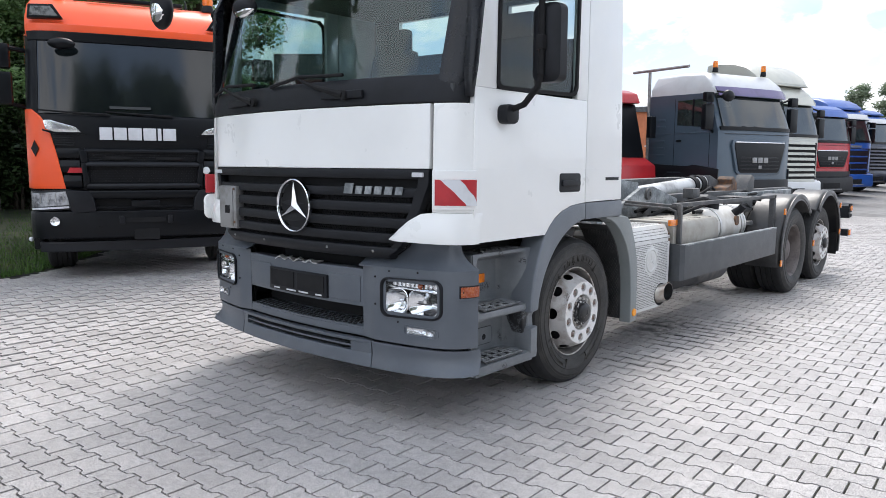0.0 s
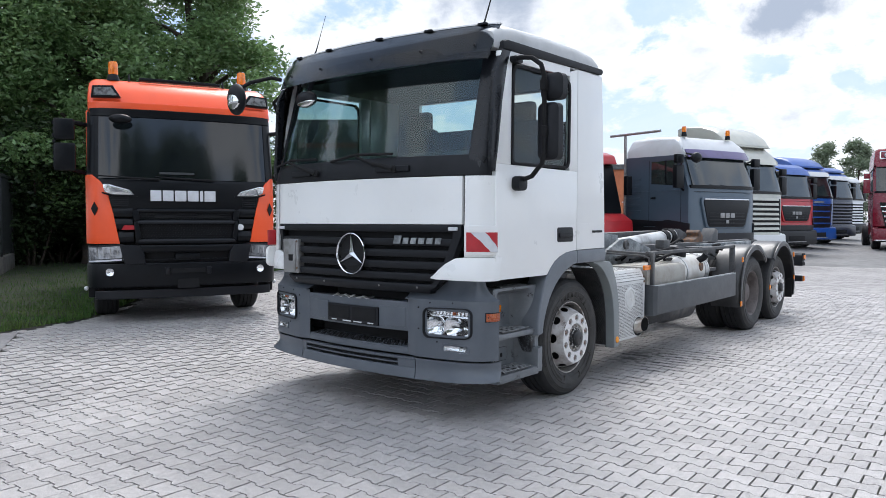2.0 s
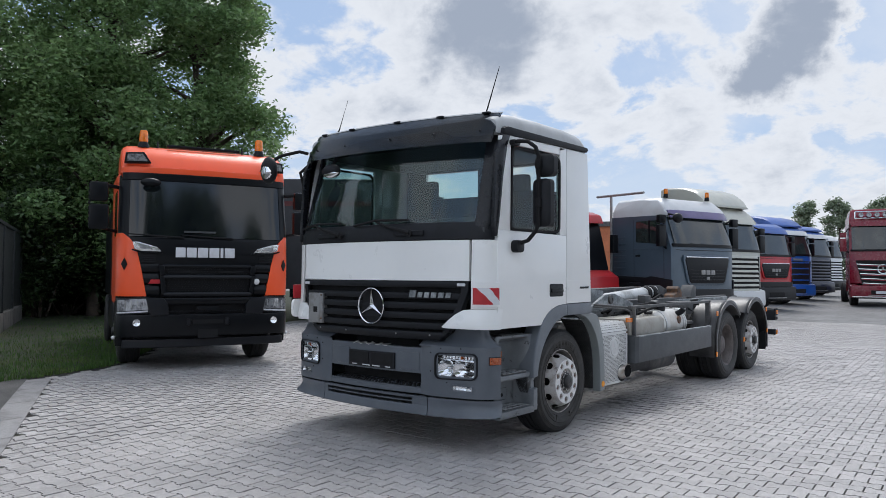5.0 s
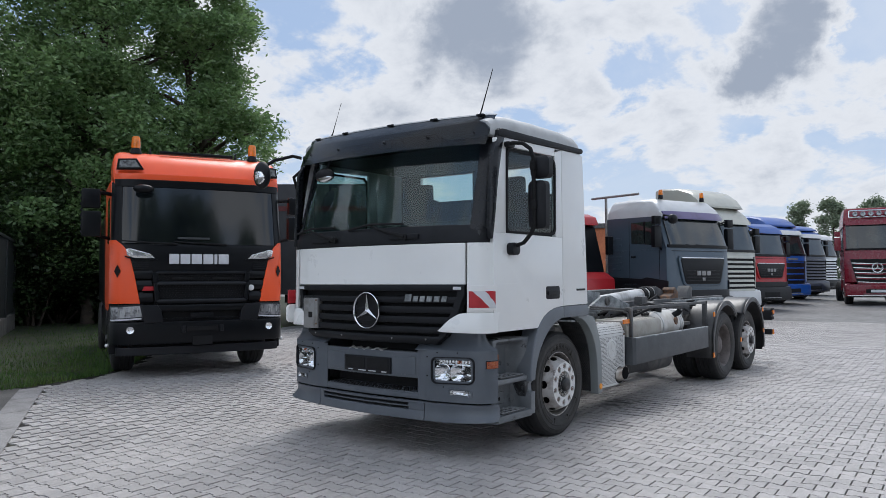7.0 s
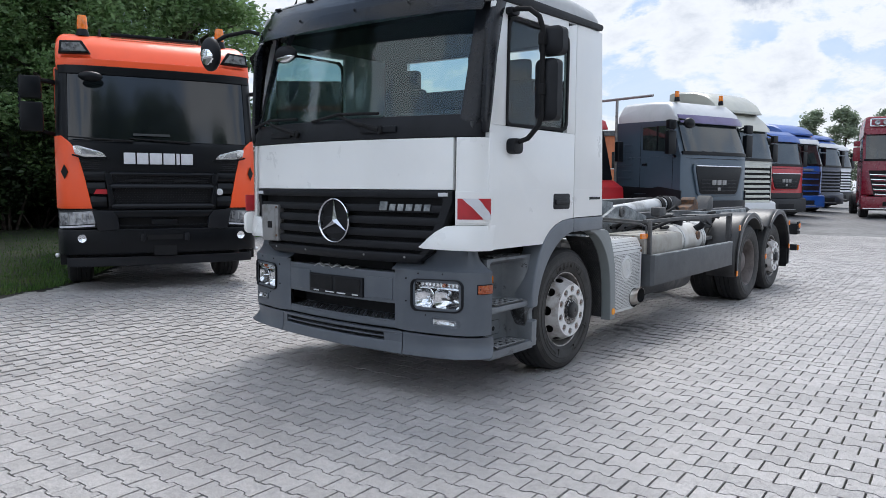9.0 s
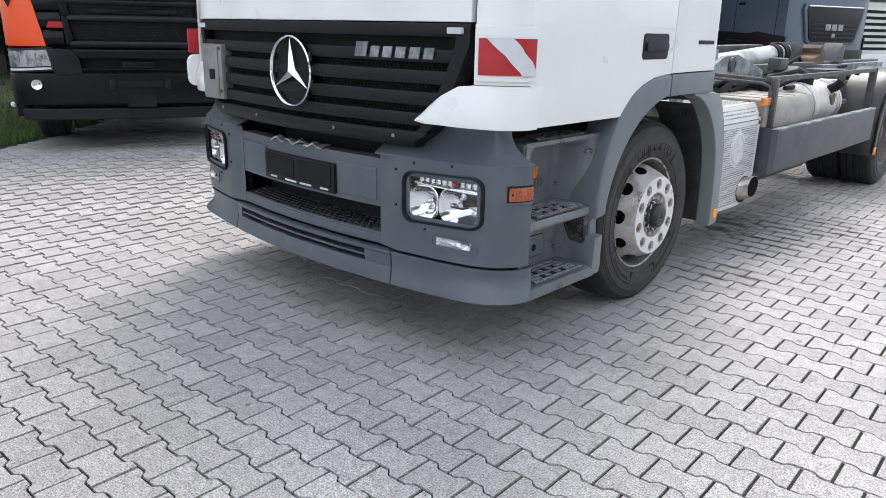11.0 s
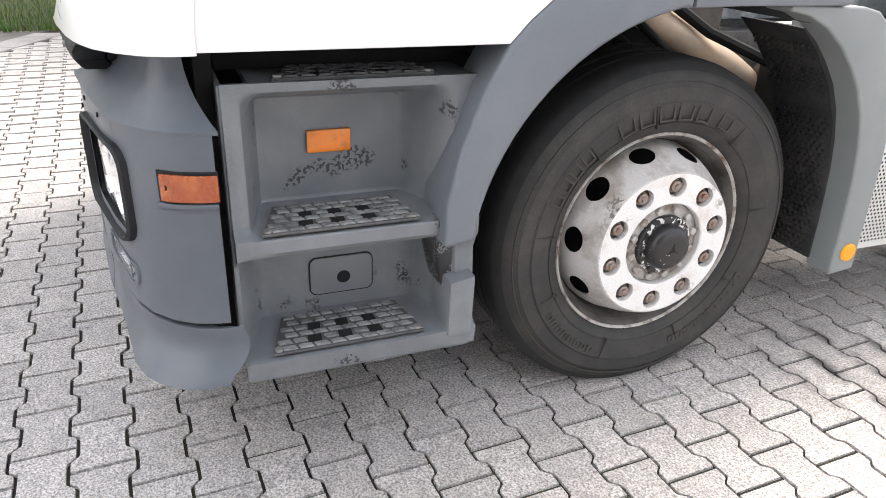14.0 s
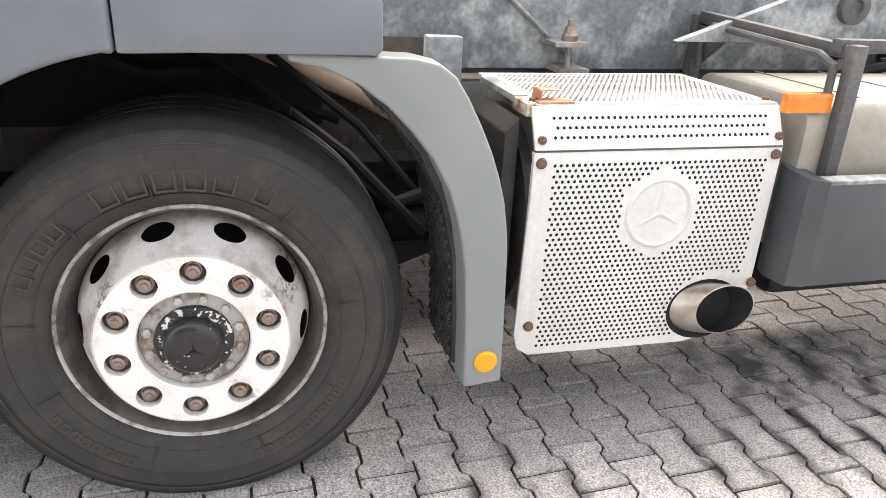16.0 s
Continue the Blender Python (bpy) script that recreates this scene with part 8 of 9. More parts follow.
for g, u in ((1, 0.35), (-1, -0.35)):
    wp = part("wiper", Shape().tube([(u, 0.0, 1.945), (u - 0.45, 0.0, 1.965), (u - 0.75, 0.035, 1.985)], [0.016, 0.012, 0.008], 6), BLACKM, sc)
part("front_mirror", Shape().ball((-0.82, 0.05, 2.74), 0.11, 14, 8, 1.3, 0.6, 0.6), SBLACK, sc)
part("dashboard_paper", Shape().box(-0.35, 0.1, 0.02, 0.03, 2.02, 2.05), LINER, sc)
part("roof_rail", Shape().box(-0.55, 0.55, 0.62, 0.68, 3.36, 3.41), SBLACK, sc, bevel=0.015)
for u in (-0.68, 0.6):
    part("roof_antenna", Shape().tube([(u, 0.7, 3.36), (u, 0.72, 3.46)], [0.02, 0.008], 8), SBLACK, sc)
part("chassis_rail", Shape().box(-0.45, 0.45, 0.6, 6.4, 0.6, 0.95), SBLACK, sc)
# plain black boxes added to block light and deepen the shade below
part("underbody", Shape().box(-0.95, 0.95, 0.25, 2.3, 0.34, 0.62), BLACKM, sc, bevel=0.03)
part("underbody", Shape().box(-0.80, 0.80, 2.3, 6.3, 0.40, 0.60), BLACKM, sc, bevel=0.03)
part("side_tank", Shape().box(-1.2, -0.5, 2.4, 4.4, 0.42, 0.98), SBLACK, sc, bevel=0.05)
part("side_tank", Shape().box(0.5, 1.2, 2.4, 4.4, 0.42, 0.98), SBLACK, sc, bevel=0.05)
part("load_body", Shape().box(-1.2, 1.2, 2.5, 6.6, 1.0, 2.6), SBLACK, sc, bevel=0.02)

# ---- parked row ----
LAMPF = MATS["lamp_face"]
CABGLASS = material("cab_glass", (0.008, 0.013, 0.014), 0.04, spec=0.9, color2=(0.035, 0.043, 0.040), scale=1.2)


def cabover(m, label, body, h, ws, style, lower=None, visor=None, roof=None, roof_h=0.0, wid=2.44, beacons=(), rail=False, length=5.8, bump=None, rear=None, sleeper=True, group="parked trucks"):
    """A parked cab-over truck, front at y 0, with its parts."""
    t = thing("truck", m, label, "truck", group)
    lower, bump, roof = lower or body, bump or SBLACK2, roof or body
    hw = wid / 2
    z0, z1 = ws
    L = 2.25 if sleeper else 1.7
    def bow(u):
        return 0.13 * (abs(u) / hw) ** 5
    outline = [(0.10, 0.95), (0.0, 1.0), (0.0, z0 - 0.05), (0.03, z0), (0.26, z1), (0.30, z1 + 0.08), (L, z1 + 0.12), (L, 0.95), (1.98, 0.95), (1.92, 1.12), (1.6, 1.22), (1.2, 1.22), (0.9, 1.1), (0.82, 0.85)]
    xs = [hw * k for k in (-1, -0.985, -0.95, -0.88, -0.75, -0.5, 0, 0.5, 0.75, 0.88, 0.95, 0.985, 1)]
    part("cab_body", Shape().loft([[(x, y + (bow(x) if y < 0.35 else 0), z) for y, z in outline] for x in xs]), body, t, smooth=32)
    # roof that rises to the back
    rings = []
    for y, z, k in ((0.28, z1 + 0.08, 0.99), (0.40, z1 + 0.08 + 0.45 * (h - z1), 0.97), (0.65, h - 0.05, 0.93), (1.3, h, 0.91), (L - 0.1, h, 0.90), (L, h - 0.08, 0.88)):
        ring = [(-hw * 0.99, y, z1 + 0.04), (-hw * 0.99, y, z1 + 0.06 + 0.4 * (z - z1)), (-hw * k, y, z - 0.06), (-hw * k * 0.9, y, z), (hw * k * 0.9, y, z), (hw * k, y, z - 0.06), (hw * 0.99, y, z1 + 0.06 + 0.4 * (z - z1)), (hw * 0.99, y, z1 + 0.04)]
        rings.append(ring)
    part("cab_roof", Shape().loft(rings), roof, t, bevel=0.03, smooth=50)
    if roof_h:
        rr = []
        for y, z in ((0.45, h + 0.02), (0.62, h + 0.38 * roof_h), (0.95, h + 0.70 * roof_h), (1.4, h + 0.90 * roof_h), (L - 0.05, h + roof_h), (L + 0.1, h + roof_h - 0.03)):
            rr.append([(-hw * 0.88, y, h - 0.05), (-hw * 0.86, y, z - 0.06), (-hw * 0.76, y, z), (hw * 0.76, y, z), (hw * 0.86, y, z - 0.06), (hw * 0.88, y, h - 0.05)])
        part("roof_deflector", Shape().loft(rr), roof, t, bevel=0.02, smooth=50)
    wsn = part("windscreen", Shape().panel([hw * k for k in (-0.92, -0.88, -0.75, -0.5, 0, 0.5, 0.75, 0.88, 0.92)], spaced(z0 + 0.01, z1 + 0.01, 5), lambda u, z: (u, -0.012 + bow(u) + (z - z0) / (z1 - z0) * 0.23, z), 0.03), CABGLASS, t, "dark reflecting windscreen")
    part("screen_frame", Shape().panel([hw * k for k in (-0.97, -0.93, -0.88, -0.75, -0.5, 0, 0.5, 0.75, 0.88, 0.93, 0.97)], [z0 - 0.05, z0 + 0.03], lambda u, z: (u, -0.02 + bow(u), z), 0.05), SBLACK, t)
    if visor:
        part("sun_visor", Shape().panel(spaced(-hw + 0.08, hw - 0.08, 9), [z1 + 0.01, z1 + 0.10, z1 + 0.18, z1 + 0.22], lambda u, z: (u, 0.10 + bow(u) + 0.55 * (z - z1 + 0.02), z), 0.03), visor, t, bevel=0.008)
    for g in (1, -1):
        part("side_window", Shape().prism([(0.42, z0 + 0.02), (1.35, z0 + 0.10), (1.35, z1 - 0.04), (0.50, z1 - 0.04)], "x", g * (hw - 0.01), g * (hw + 0.006)), CABGLASS, t, bevel=0.01)
        part("door_line", Shape().box(g * (hw - 0.01), g * (hw + 0.003), 0.36, 0.372, 1.2, z1), SBLACK, t)
        part("door_line", Shape().box(g * (hw - 0.01), g * (hw + 0.003), 1.42, 1.432, 1.2, z1), SBLACK, t)
        part("door_handle", Shape().box(g * (hw - 0.01), g * (hw + 0.02), 1.20, 1.36, z0 - 0.30, z0 - 0.24), SBLACK, t, bevel=0.01)
        part("window_rib", Shape().box(g * (hw - 0.01), g * (hw + 0.012), 0.84, 0.89, z0 + 0.08, z1 - 0.03), SBLACK, t)
        mh = part("mirror", Shape().box(g * (hw + 0.10), g * (hw + 0.36), 0.18, 0.32, z0 - 0.05, z0 + 0.52), SBLACK if style != "star" else body, t, "mirror housing on a bracket", bevel=0.03)
        part("mirror_upper", Shape().box(g * (hw + 0.11), g * (hw + 0.35), 0.18, 0.31, z0 + 0.56, z0 + 0.78), SBLACK if style != "star" else body, mh, bevel=0.03)
        part("mirror_arm", Shape().tube([(g * (hw - 0.02), 0.30, z0 - 0.1), (g * (hw + 0.16), 0.24, z0 - 0.02)], 0.03, 6), SBLACK, mh)
        part("mirror_arm", Shape().tube([(g * (hw - 0.02), 0.34, z1 - 0.05), (g * (hw + 0.16), 0.25, z0 + 0.74)], 0.025, 6), SBLACK, mh)
        part("step_box", Shape().prism([(0.08, 0.38), (0.86, 0.38), (0.84, 0.78), (0.08, 0.95)], "x", g * (hw - 0.2), g * (hw + 0.01)), bump, t, bevel=0.02)
        part("step_gap", Shape().box(g * (hw - 0.1), g * (hw + 0.014), 0.42, 0.78, 0.48, 0.60), BLACKM, t)
        part("headlamp", Shape().box(g * 0.72, g * 1.14, -0.055, 0.10, 0.62, 0.84), LAMPF, t, bevel=0.03)
        part("fender", Shape().prism([(0.84, 0.62), (0.92, 1.0), (1.2, 1.16), (1.6, 1.16), (1.9, 1.0), (2.0, 0.62), (2.06, 0.62), (1.96, 1.08), (1.64, 1.25), (1.16, 1.25), (0.86, 1.08)], "x", g * (hw - 0.3), g * (hw + 0.005)), bump, t, bevel=0.01)
        wheel_thing(t, "wheel", g * 1.12, 1.42, 0.505, 0.505, "steer", side=g, n=28)
        wheel_thing(t, "wheel", g * 1.18, length - 0.7, 0.505, 0.505, "drive", side=g, n=24)
        wp = part("wiper", Shape().tube([(g * 0.2, -0.01, z0 - 0.02), (g * 0.2 - 0.4, -0.005, z0 + 0.04)], 0.014, 5), SBLACK, t)
    if style == "shield":
        for g in (1, -1):
            part("lower_panel", Shape().prism([(0.10, 0.92), (0.08, 1.34), (0.80, 1.44), (1.0, 1.40), (2.2, 1.46), (2.22, 1.10), (1.96, 1.02), (1.6, 1.26), (1.2, 1.26), (0.9, 1.12)], "x", g * (hw - 0.02), g * (hw + 0.012)), bump, t, bevel=0.01)
        part("lower_front", Shape().panel([hw * k for k in (-0.97, -0.9, -0.75, -0.5, 0, 0.5, 0.75, 0.9, 0.97)], [0.90, 0.94, 1.06, 1.10], lambda u, z: (u, -0.055 + bow(u), z), 0.06), bump, t, bevel=0.01)
    # front below the windscreen
    zb = z0 - 0.08
    if style == "shield":
        top_, foot = zb - 0.24, 1.28
        part("grille_frame", Shape().prism([(-0.90, top_ + 0.05), (0.90, top_ + 0.05), (0.93, top_ - 0.06), (0.76, foot - 0.02), (0.66, foot - 0.08), (-0.66, foot - 0.08), (-0.76, foot - 0.02), (-0.93, top_ - 0.06)], "y", -0.03, 0.02), body, t, bevel=0.02)
        part("grille", Shape().prism([(-0.83, top_), (0.83, top_), (0.86, top_ - 0.07), (0.70, foot + 0.03), (0.62, foot - 0.03), (-0.62, foot - 0.03), (-0.70, foot + 0.03), (-0.86, top_ - 0.07)], "y", -0.045, 0.0), SBLACK, t, bevel=0.015)
        part("grille_trim", Shape().box(-0.83, 0.83, -0.056, -0.03, top_ - 0.012, top_ + 0.016), CHROME, t, bevel=0.006)
        for k in range(4):
            part("grille_slat", Shape().box(-0.66, 0.66, -0.052, -0.04, foot + 0.05 + 0.085 * k, foot + 0.075 + 0.085 * k), SBLACK2, t, bevel=0.004)
        for k in range(3):
            part("badge_bar", Shape().box(-0.27 + 0.19 * k, -0.12 + 0.19 * k, -0.066, -0.045, foot + 0.20, foot + 0.32), STEEL, t, bevel=0.006)
        part("badge_bar", Shape().box(-0.05, 0.05, -0.062, -0.045, foot + 0.06, foot + 0.14), STEEL, t, bevel=0.005)
        rm = part("ramp_mirror", Shape().ball((-hw + 0.0, -0.10, z1 - 0.03), 0.17, 14, 8, 1.0, 0.6, 0.75), SBLACK, t, "black rounded ramp mirror")
        part("mirror_arm", Shape().tube([(-hw, -0.06, z1 + 0.04), (-hw + 0.03, 0.24, z1 + 0.10)], 0.025, 6), SBLACK, rm)
        for g in (1, -1):
            for k in range(6):
                part("side_fin", Shape().box(g * (hw - 0.01), g * (hw + 0.016), 1.72, 2.20, 1.62 + 0.17 * k, 1.68 + 0.17 * k), body, t, bevel=0.006)
            part("belt_line", Shape().box(g * (hw - 0.01), g * (hw + 0.010), 0.30, 2.20, z0 - 0.10, z0 - 0.075), body, t, bevel=0.004)
        part("panel_line", Shape().box(-hw + 0.05, hw - 0.05, -0.006, 0.0, zb - 0.06, zb - 0.05), SBLACK, t)
    elif style == "slats":
        part("grille_well", Shape().box(-0.98, 0.98, -0.012, 0.05, 0.70, zb - 0.12), BLACKM, t)
        n = 9
        for k in range(n):
            z = 0.74 + (zb - 0.92) * k / (n - 1)
            part("grille_slat", Shape().prism([(-0.05, z), (0.0, z), (0.0, z + 0.09), (-0.02, z + 0.075)], "x", -0.95 + 0.01 * k, 0.95 - 0.01 * k), lower, t, bevel=0.008)
    elif style == "dark":
        part("grille_panel", Shape().prism([(-0.95, zb - 0.2), (0.95, zb - 0.2), (0.8, 0.72), (-0.8, 0.72)], "y", -0.02, 0.02), SBLACK2, t, bevel=0.02)
        for k in range(5):
            z = 0.80 + (zb - 1.1) * k / 4
            part("grille_slat", Shape().box(-0.78, 0.78, -0.045, 0.0, z, z + 0.06), lower, t, bevel=0.012)
        part("badge_bar", Shape().box(-0.35, 0.35, -0.03, -0.015, zb - 0.17, zb - 0.09), STEEL, t)
    elif style == "star":
        part("grille_well", Shape().prism([(-1.0, zb - 0.36), (1.0, zb - 0.36), (0.74, 0.82), (-0.74, 0.82)], "y", -0.02, 0.02), BLACKM, t)
        for k in range(5):
            z = 0.90 + 0.20 * k
            half = 0.74 + 0.055 * k
            part("grille_slat", Shape().panel(spaced(-half, half, 9), [z, z + 0.03, z + 0.075], lambda u, w: (u, -0.05 + 0.03 * (u / 0.9) ** 2 + 0.2 * (w - z), w + 0.05 * abs(u)), 0.05), body, t, bevel=0.01)
            part("slat_trim", Shape().panel(spaced(-half, half, 9), [z + 0.06, z + 0.09], lambda u, w: (u, -0.062 + 0.03 * (u / 0.9) ** 2, w + 0.05 * abs(u)), 0.02), CHROME, t)
        part("emblem", Shape().lathe([(0.17, -0.06), (0.20, -0.085), (0.215, -0.07), (0.21, -0.04)], (0, 0, 1.60), "y", 28), CHROME, t)
        for k in range(3):
            a = radians(90 + 120 * k)
            part("emblem_spoke", Shape().prism([(0.19 * math.cos(a), 1.60 + 0.19 * math.sin(a)), (-0.03 * math.sin(a), 1.60 + 0.03 * math.cos(a)), (0.03 * math.sin(a), 1.60 - 0.03 * math.cos(a))], "y", -0.075, -0.055), CHROME, t)
    part("bumper", Shape().prism([(-0.06, 0.40), (-0.08, 0.50), (-0.06, 0.88), (0.0, 0.92), (0.4, 0.92), (0.5, 0.40)], "x", -hw, hw), bump, t, bevel=0.035)
    part("bumper_slot", Shape().box(-0.45, 0.45, -0.085, -0.05, 0.52, 0.70), BLACKM, t, bevel=0.01)
    part("bumper_trim", Shape().box(-0.55, 0.55, -0.095, -0.06, 0.47, 0.50), STEEL, t, bevel=0.008)
    for k, u in enumerate(beacons):
        bz = part("beacon", Shape().lathe([(0.07, h - 0.03), (0.06, h + 0.07), (0.001, h + 0.07)], (u, 0.62, 0), "z", 14), SBLACK, t, "amber beacon on black foot")
        part("beacon_glass", Shape().lathe([(0.055, h + 0.07), (0.058, h + 0.12), (0.05, h + 0.21), (0.001, h + 0.22)], (u, 0.62, 0), "z", 14), ORANGE_LAMP, bz)
    if rail:
        part("roof_ladder", Shape().tube([(-hw, L + 0.05, 0.9), (-hw, L + 0.05, h + 0.15)], 0.04, 8).tube([(-hw - 0.06, 1.0, h + 0.12), (-hw - 0.02, L + 0.6, h + 0.16)], 0.035, 8), STEEL, t)
    part("chassis_rail", Shape().box(-0.45, 0.45, 0.5, length, 0.62, 0.95), SBLACK, t)
    # the second, black box is added to keep light from under the truck
    part("underbody", Shape().box(-0.95, 0.95, 0.1, length - 1.4, 0.34, 0.60), BLACKM, t)
    if rear:
        part("load_body", Shape().box(-1.22, 1.22, L + 0.35, length + 0.8, 0.98, rear[0]), rear[1], t, bevel=0.03)
    return t


BLUEGREY = material("blue_grey_paint", (0.052, 0.077, 0.104), 0.33, coat=0.15, var=0.1, scale=1.5)
CREAM = material("cream_paint", (0.44, 0.44, 0.385), 0.35, coat=0.4, var=0.12, scale=2.0)
TRUCKWHITE = material("old_white_paint", (0.58, 0.59, 0.60), 0.35, coat=0.3, var=0.1, scale=2.0)
PURPLE = material("purple_visor", (0.11, 0.085, 0.20), 0.3, coat=0.3, var=0.2, scale=3.0)
TRED = material("truck_red", (0.40, 0.014, 0.020), 0.3, coat=0.15, var=0.1, scale=2.0)
TBLUE = material("truck_blue", (0.008, 0.075, 0.33), 0.3, coat=0.15, var=0.15, scale=2.0)
TNAVY = material("truck_navy", (0.006, 0.009, 0.034), 0.3, coat=0.15, var=0.1, scale=2.0)
LBLUE = material("light_blue_paint", (0.045, 0.11, 0.36), 0.4, coat=0.1, var=0.2, scale=2.0)
MAROON = material("maroon_paint", (0.17, 0.007, 0.020), 0.25, coat=0.15, var=0.08, scale=2.0)
RZ = 70
def parked(x, y, rz=RZ):
    return pose(x, y, ground_z(x, y), 0, 0, rz)


cabover(parked(-5.15, 17.9), "blue-grey cab-over truck with white roof and purple sun visor", BLUEGREY, 3.58, (2.26, 2.97), "shield", visor=PURPLE, roof=TRUCKWHITE, beacons=(-0.85, 0.80), rail=True, bump=SBLACK2)
cabover(parked(-5.75, 22.8), "cream cab-over truck with slatted grille and tall roof deflector", CREAM, 3.70, (2.22, 3.08), "slats", lower=CREAM, visor=CREAM, roof_h=0.72, bump=TRUCKWHITE)
cabover(parked(-6.0, 28.0), "red cab-over truck with pale visor and grey bumper", TRED, 3.42, (2.12, 2.95), "shield", visor=LBLUE, roof=LBLUE, bump=SBLACK2)
cabover(parked(-6.3, 32.8), "blue cab-over truck with rounded roof deflector", TBLUE, 3.5, (2.2, 3.05), "dark", lower=TBLUE, visor=TRUCKWHITE, roof=LBLUE, roof_h=0.5, bump=TBLUE)
cabover(parked(-6.45, 37.8), "dark navy cab-over truck with white visor and roof lamps", TNAVY, 3.5, (2.2, 3.05), "slats", lower=TNAVY, visor=TRUCKWHITE, roof=LBLUE, beacons=(-0.6,), bump=TNAVY, roof_h=0.3)
cabover(parked(-6.9, 43.2), "white cab-over truck with slatted grille", TRUCKWHITE, 3.5, (2.2, 3.05), "slats", lower=TRUCKWHITE, bump=SBLACK)
st = cabover(parked(-3.25, 34.0, 14), "maroon cab-over truck with chrome slats and roof lamp bar", MAROON, 4.28, (2.42, 3.45), "star", visor=MAROON, bump=MAROON)
for k in range(6):
    part("roof_lamp", Shape().lathe([(0.10, 0.36), (0.10, 0.26), (0.085, 0.25), (0.001, 0.27)], (-0.75 + 0.3 * k, 0, 3.95), "y", 18), LAMPF, st, "round chrome roof lamp")
part("lamp_bar", Shape().tube([(-0.98, 0.30, 4.09), (0.98, 0.30, 4.09)], 0.03, 8).tube([(-0.98, 0.30, 3.81), (0.98, 0.30, 3.81)], 0.03, 8).tube([(-0.98, 0.30, 3.81), (-0.98, 0.30, 4.09)], 0.03, 8).tube([(0.98, 0.30, 3.81), (0.98, 0.30, 4.09)], 0.03, 8), CHROME, st)
part("number_plate", Shape().box(-0.27, 0.27, -0.10, -0.085, 0.56, 0.67), SIGNW, st)
part("chrome_strip", Shape().box(-1.15, 1.15, -0.10, -0.05, 0.40, 0.44), CHROME, st)

# dark box trailer with a red stripe, between the trucks
TRAIL = material("trailer_dark", (0.020, 0.022, 0.027), 0.5, var=0.3, scale=2.0)
tr = thing("box_trailer", pose(-14.6, 12.7, ground_z(-14.6, 12.7), 0, 0, 39), "dark box trailer with a dull red stripe", "trailer")
part("trailer_body", Shape().box(-1.2, 1.6, 0, 8.5, 0.95, 4.2), TRAIL, tr, bevel=0.03)
part("trailer_stripe", Shape().box(-1.2, 1.6, -0.012, 0.0, 3.40, 3.54), material("dull_red", (0.085, 0.012, 0.012), 0.6, var=0.3, scale=3.0), tr)
for k in range(4):
    part("trailer_rib", Shape().box(-1.1 + 0.86 * k, -1.03 + 0.86 * k, -0.02, 0.0, 0.98, 2.72), TRAIL, tr)
part("trailer_frame", Shape().box(-1.0, 1.4, 0.3, 8.2, 0.7, 0.95), SBLACK, tr)
for k in range(3):
    for g, x in ((1, 1.5), (-1, -1.1)):
        wheel_thing(tr, "wheel", x, 1.6 + 1.3 * k, 0.5, 0.5, "drive", side=g, n=24)
part("support_leg", Shape().box(0.1, 0.25, 6.6, 6.75, -0.02, 0.75), SBLACK, tr)

# red crane truck beside the blue-grey one
cr = thing("crane_truck", pose(-7.4, 15.45, ground_z(-7.4, 15.45), 0, 0, RZ), "red low truck with dark windows and a red crane beam", "truck", "parked trucks")
part("bonnet", Shape().prism([(0.0, 0.7), (0.05, 1.36), (0.35, 1.52), (0.45, 1.56), (0.45, 0.7)], "x", -1.2, 1.2), TRED, cr, bevel=0.06)
part("cab_body", Shape().prism([(0.40, 0.9), (0.40, 1.60), (0.75, 2.82), (1.9, 2.86), (1.9, 0.9)], "x", -1.15, 1.15), SBLACK, cr, bevel=0.05)
part("cab_window", Shape().prism([(0.52, 1.80), (0.80, 2.70), (1.7, 2.74), (1.7, 1.82)], "x", -1.17, 1.17), DARKGLASS, cr)
part("cab_roof", Shape().prism([(0.60, 2.82), (0.72, 3.06), (1.0, 3.16), (1.95, 3.16), (1.95, 2.84)], "x", -1.18, 1.18), TRED, cr, bevel=0.05)
for u in (-1.16, 1.16):
    part("mirror", Shape().box(u - 0.09, u + 0.09, 0.15, 0.28, 2.0, 2.5), SBLACK, cr, bevel=0.02)
part("bumper", Shape().box(-1.22, 1.22, -0.08, 0.1, 0.45, 0.8), SBLACK2, cr, bevel=0.03)
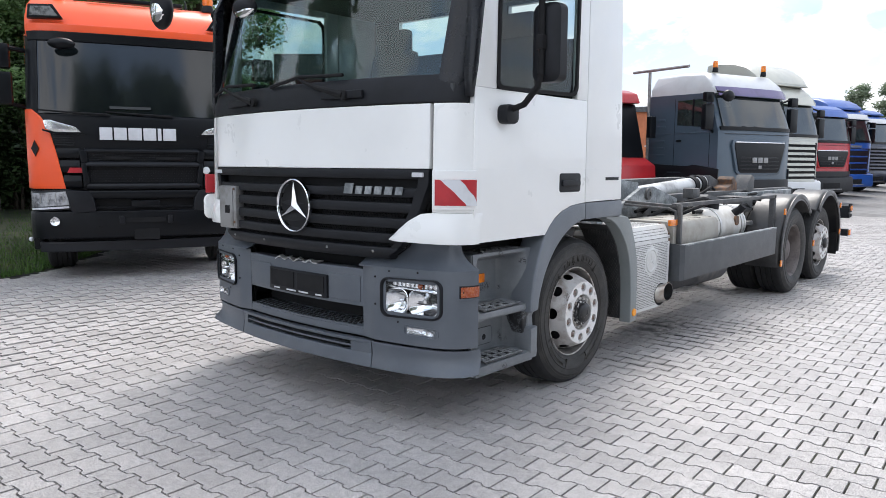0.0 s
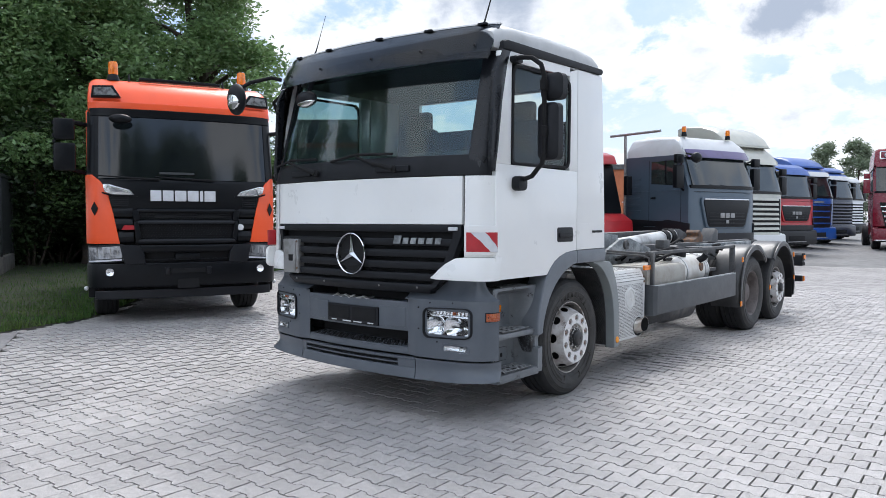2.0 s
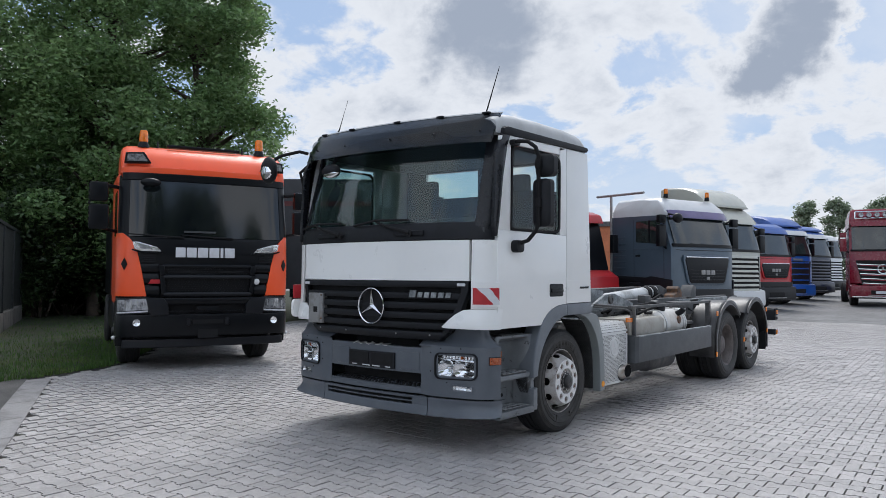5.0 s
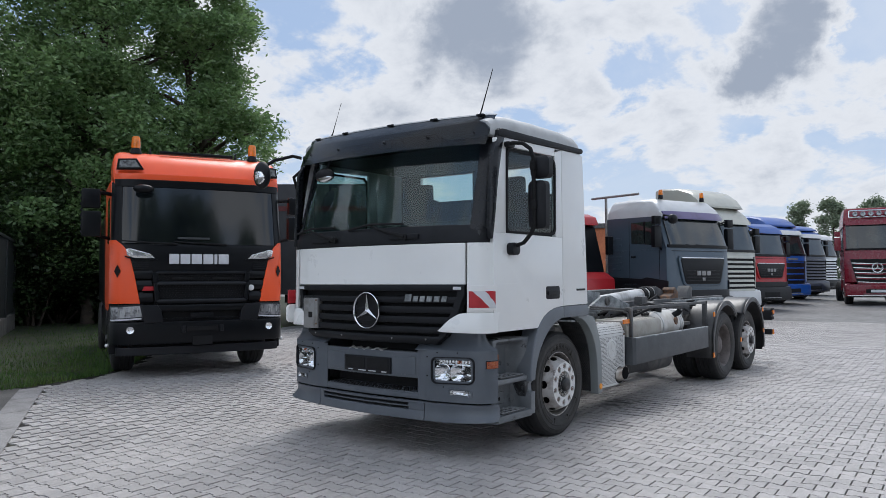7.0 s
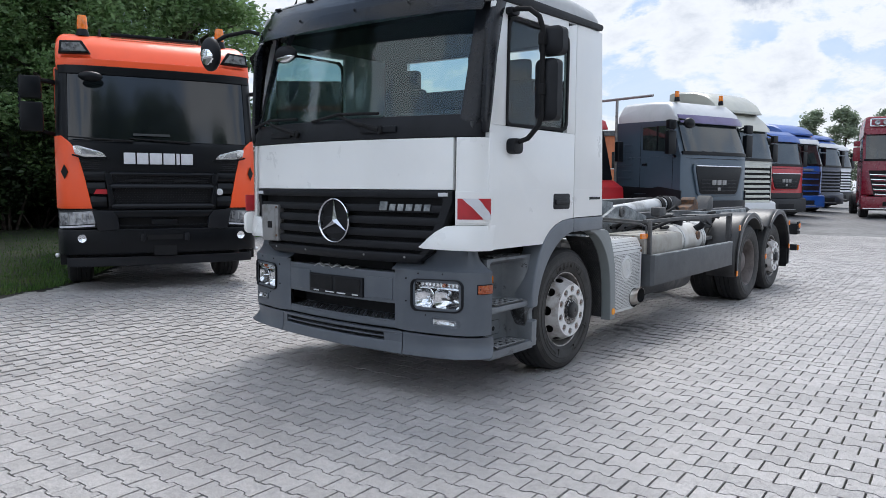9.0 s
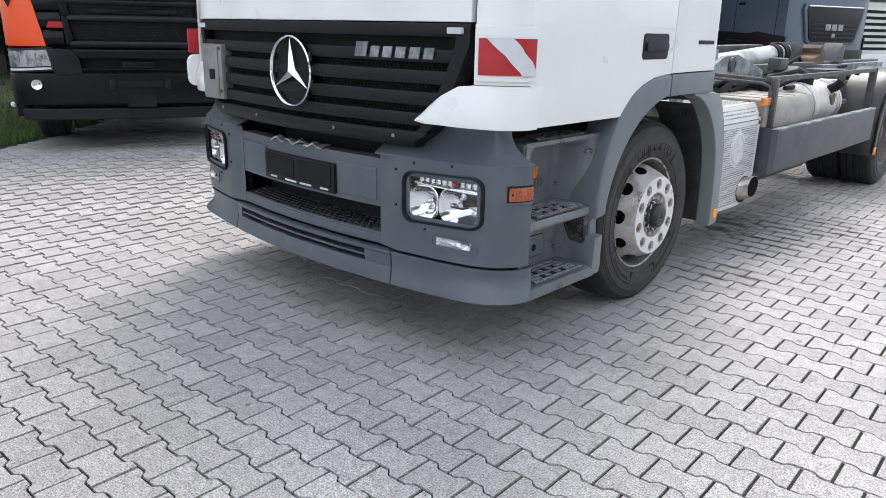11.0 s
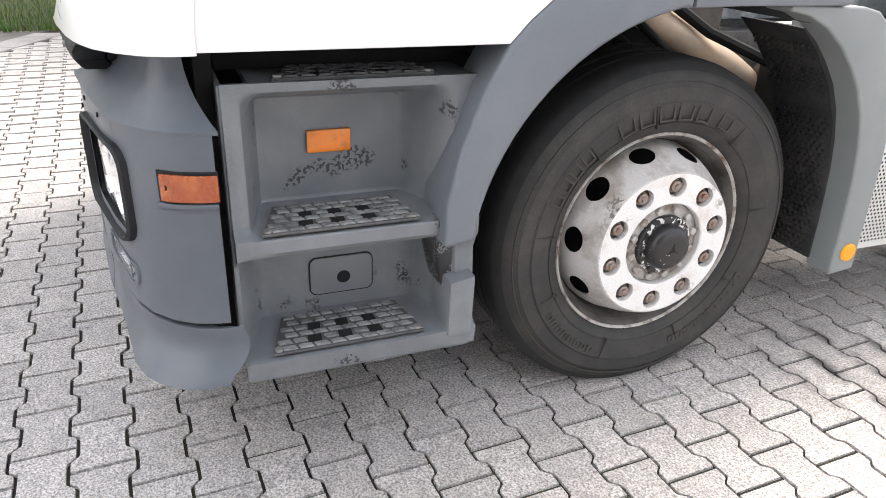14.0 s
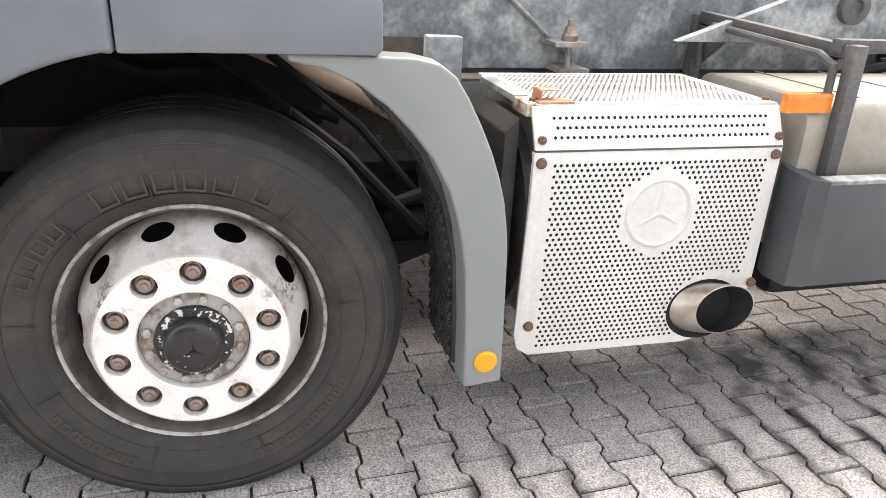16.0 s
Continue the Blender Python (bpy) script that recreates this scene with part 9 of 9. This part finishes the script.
part("crane_post", Shape().box(-0.25, 0.25, 2.9, 3.4, 0.9, 3.0), TRED, cr, bevel=0.03)
part("crane_beam", Shape().box(-2.2, 2.4, 2.85, 3.25, 2.9, 3.25), TRED, cr, bevel=0.03)
part("crane_ram", Shape().tube([(-0.2, 2.8, 2.0), (1.6, 2.8, 2.95)], 0.07, 10), STEEL, cr)
part("flat_bed", Shape().box(-1.2, 1.2, 2.8, 7.0, 0.8, 1.1), TRED, cr)
for g in (1, -1):
    wheel_thing(cr, "wheel", g * 1.09, 0.9, 0.5, 0.5, "steer", side=g, n=24)
    wheel_thing(cr, "wheel", g * 1.15, 5.4, 0.5, 0.5, "drive", side=g, n=24)
# brick-orange hall far behind
HALL = material("hall_wall", (0.48, 0.16, 0.07), 0.8, color2=(0.40, 0.13, 0.06), scale=0.6, fine=0.1, bump_scale=6.0)
hall = thing("hall", pose(-30, 52, 0.5, 0, 0, 20), "orange-red workshop hall with grey roof edge", "building")
part("wall", Shape().box(-8, 8, 0, 12, 0, 5.2), HALL, hall)
part("roof", Shape().box(-8.2, 8.2, -0.2, 12.2, 5.2, 5.6), CHASSIS, hall)
for k in range(5):
    wn = part("window", Shape().box(-7 + 3 * k, -5.4 + 3 * k, -0.03, 0.0, 2.6, 3.9), DARKGLASS, hall)
    part("frame", Shape().box(-7.1 + 3 * k, -5.3 + 3 * k, -0.06, -0.03, 2.5, 2.6), TRUCKWHITE, wn)

# ---- the nearest paving stones, one by one ----
me = bpy.data.meshes.new("paving_stone")
sv = [(*(E1 * a + E2 * b).to_2d(), -0.021) for a, b in OUT] + [(*(E1 * a + E2 * b).to_2d(), 0.0) for a, b in INN]
me.from_pydata(sv, [], [tuple(range(NS, 2 * NS))[::-1]] + [(n, NS + n, NS + (n + 1) % NS, (n + 1) % NS) for n in range(NS)])
me.materials.append(STONE_O)
for x, y, dz, tx, ty in singles:
    st_ = new("paving_stone", me)
    st_.parent = ground
    st_.location = (x, y, dz)
    st_.rotation_euler = (ty, -tx, 0)
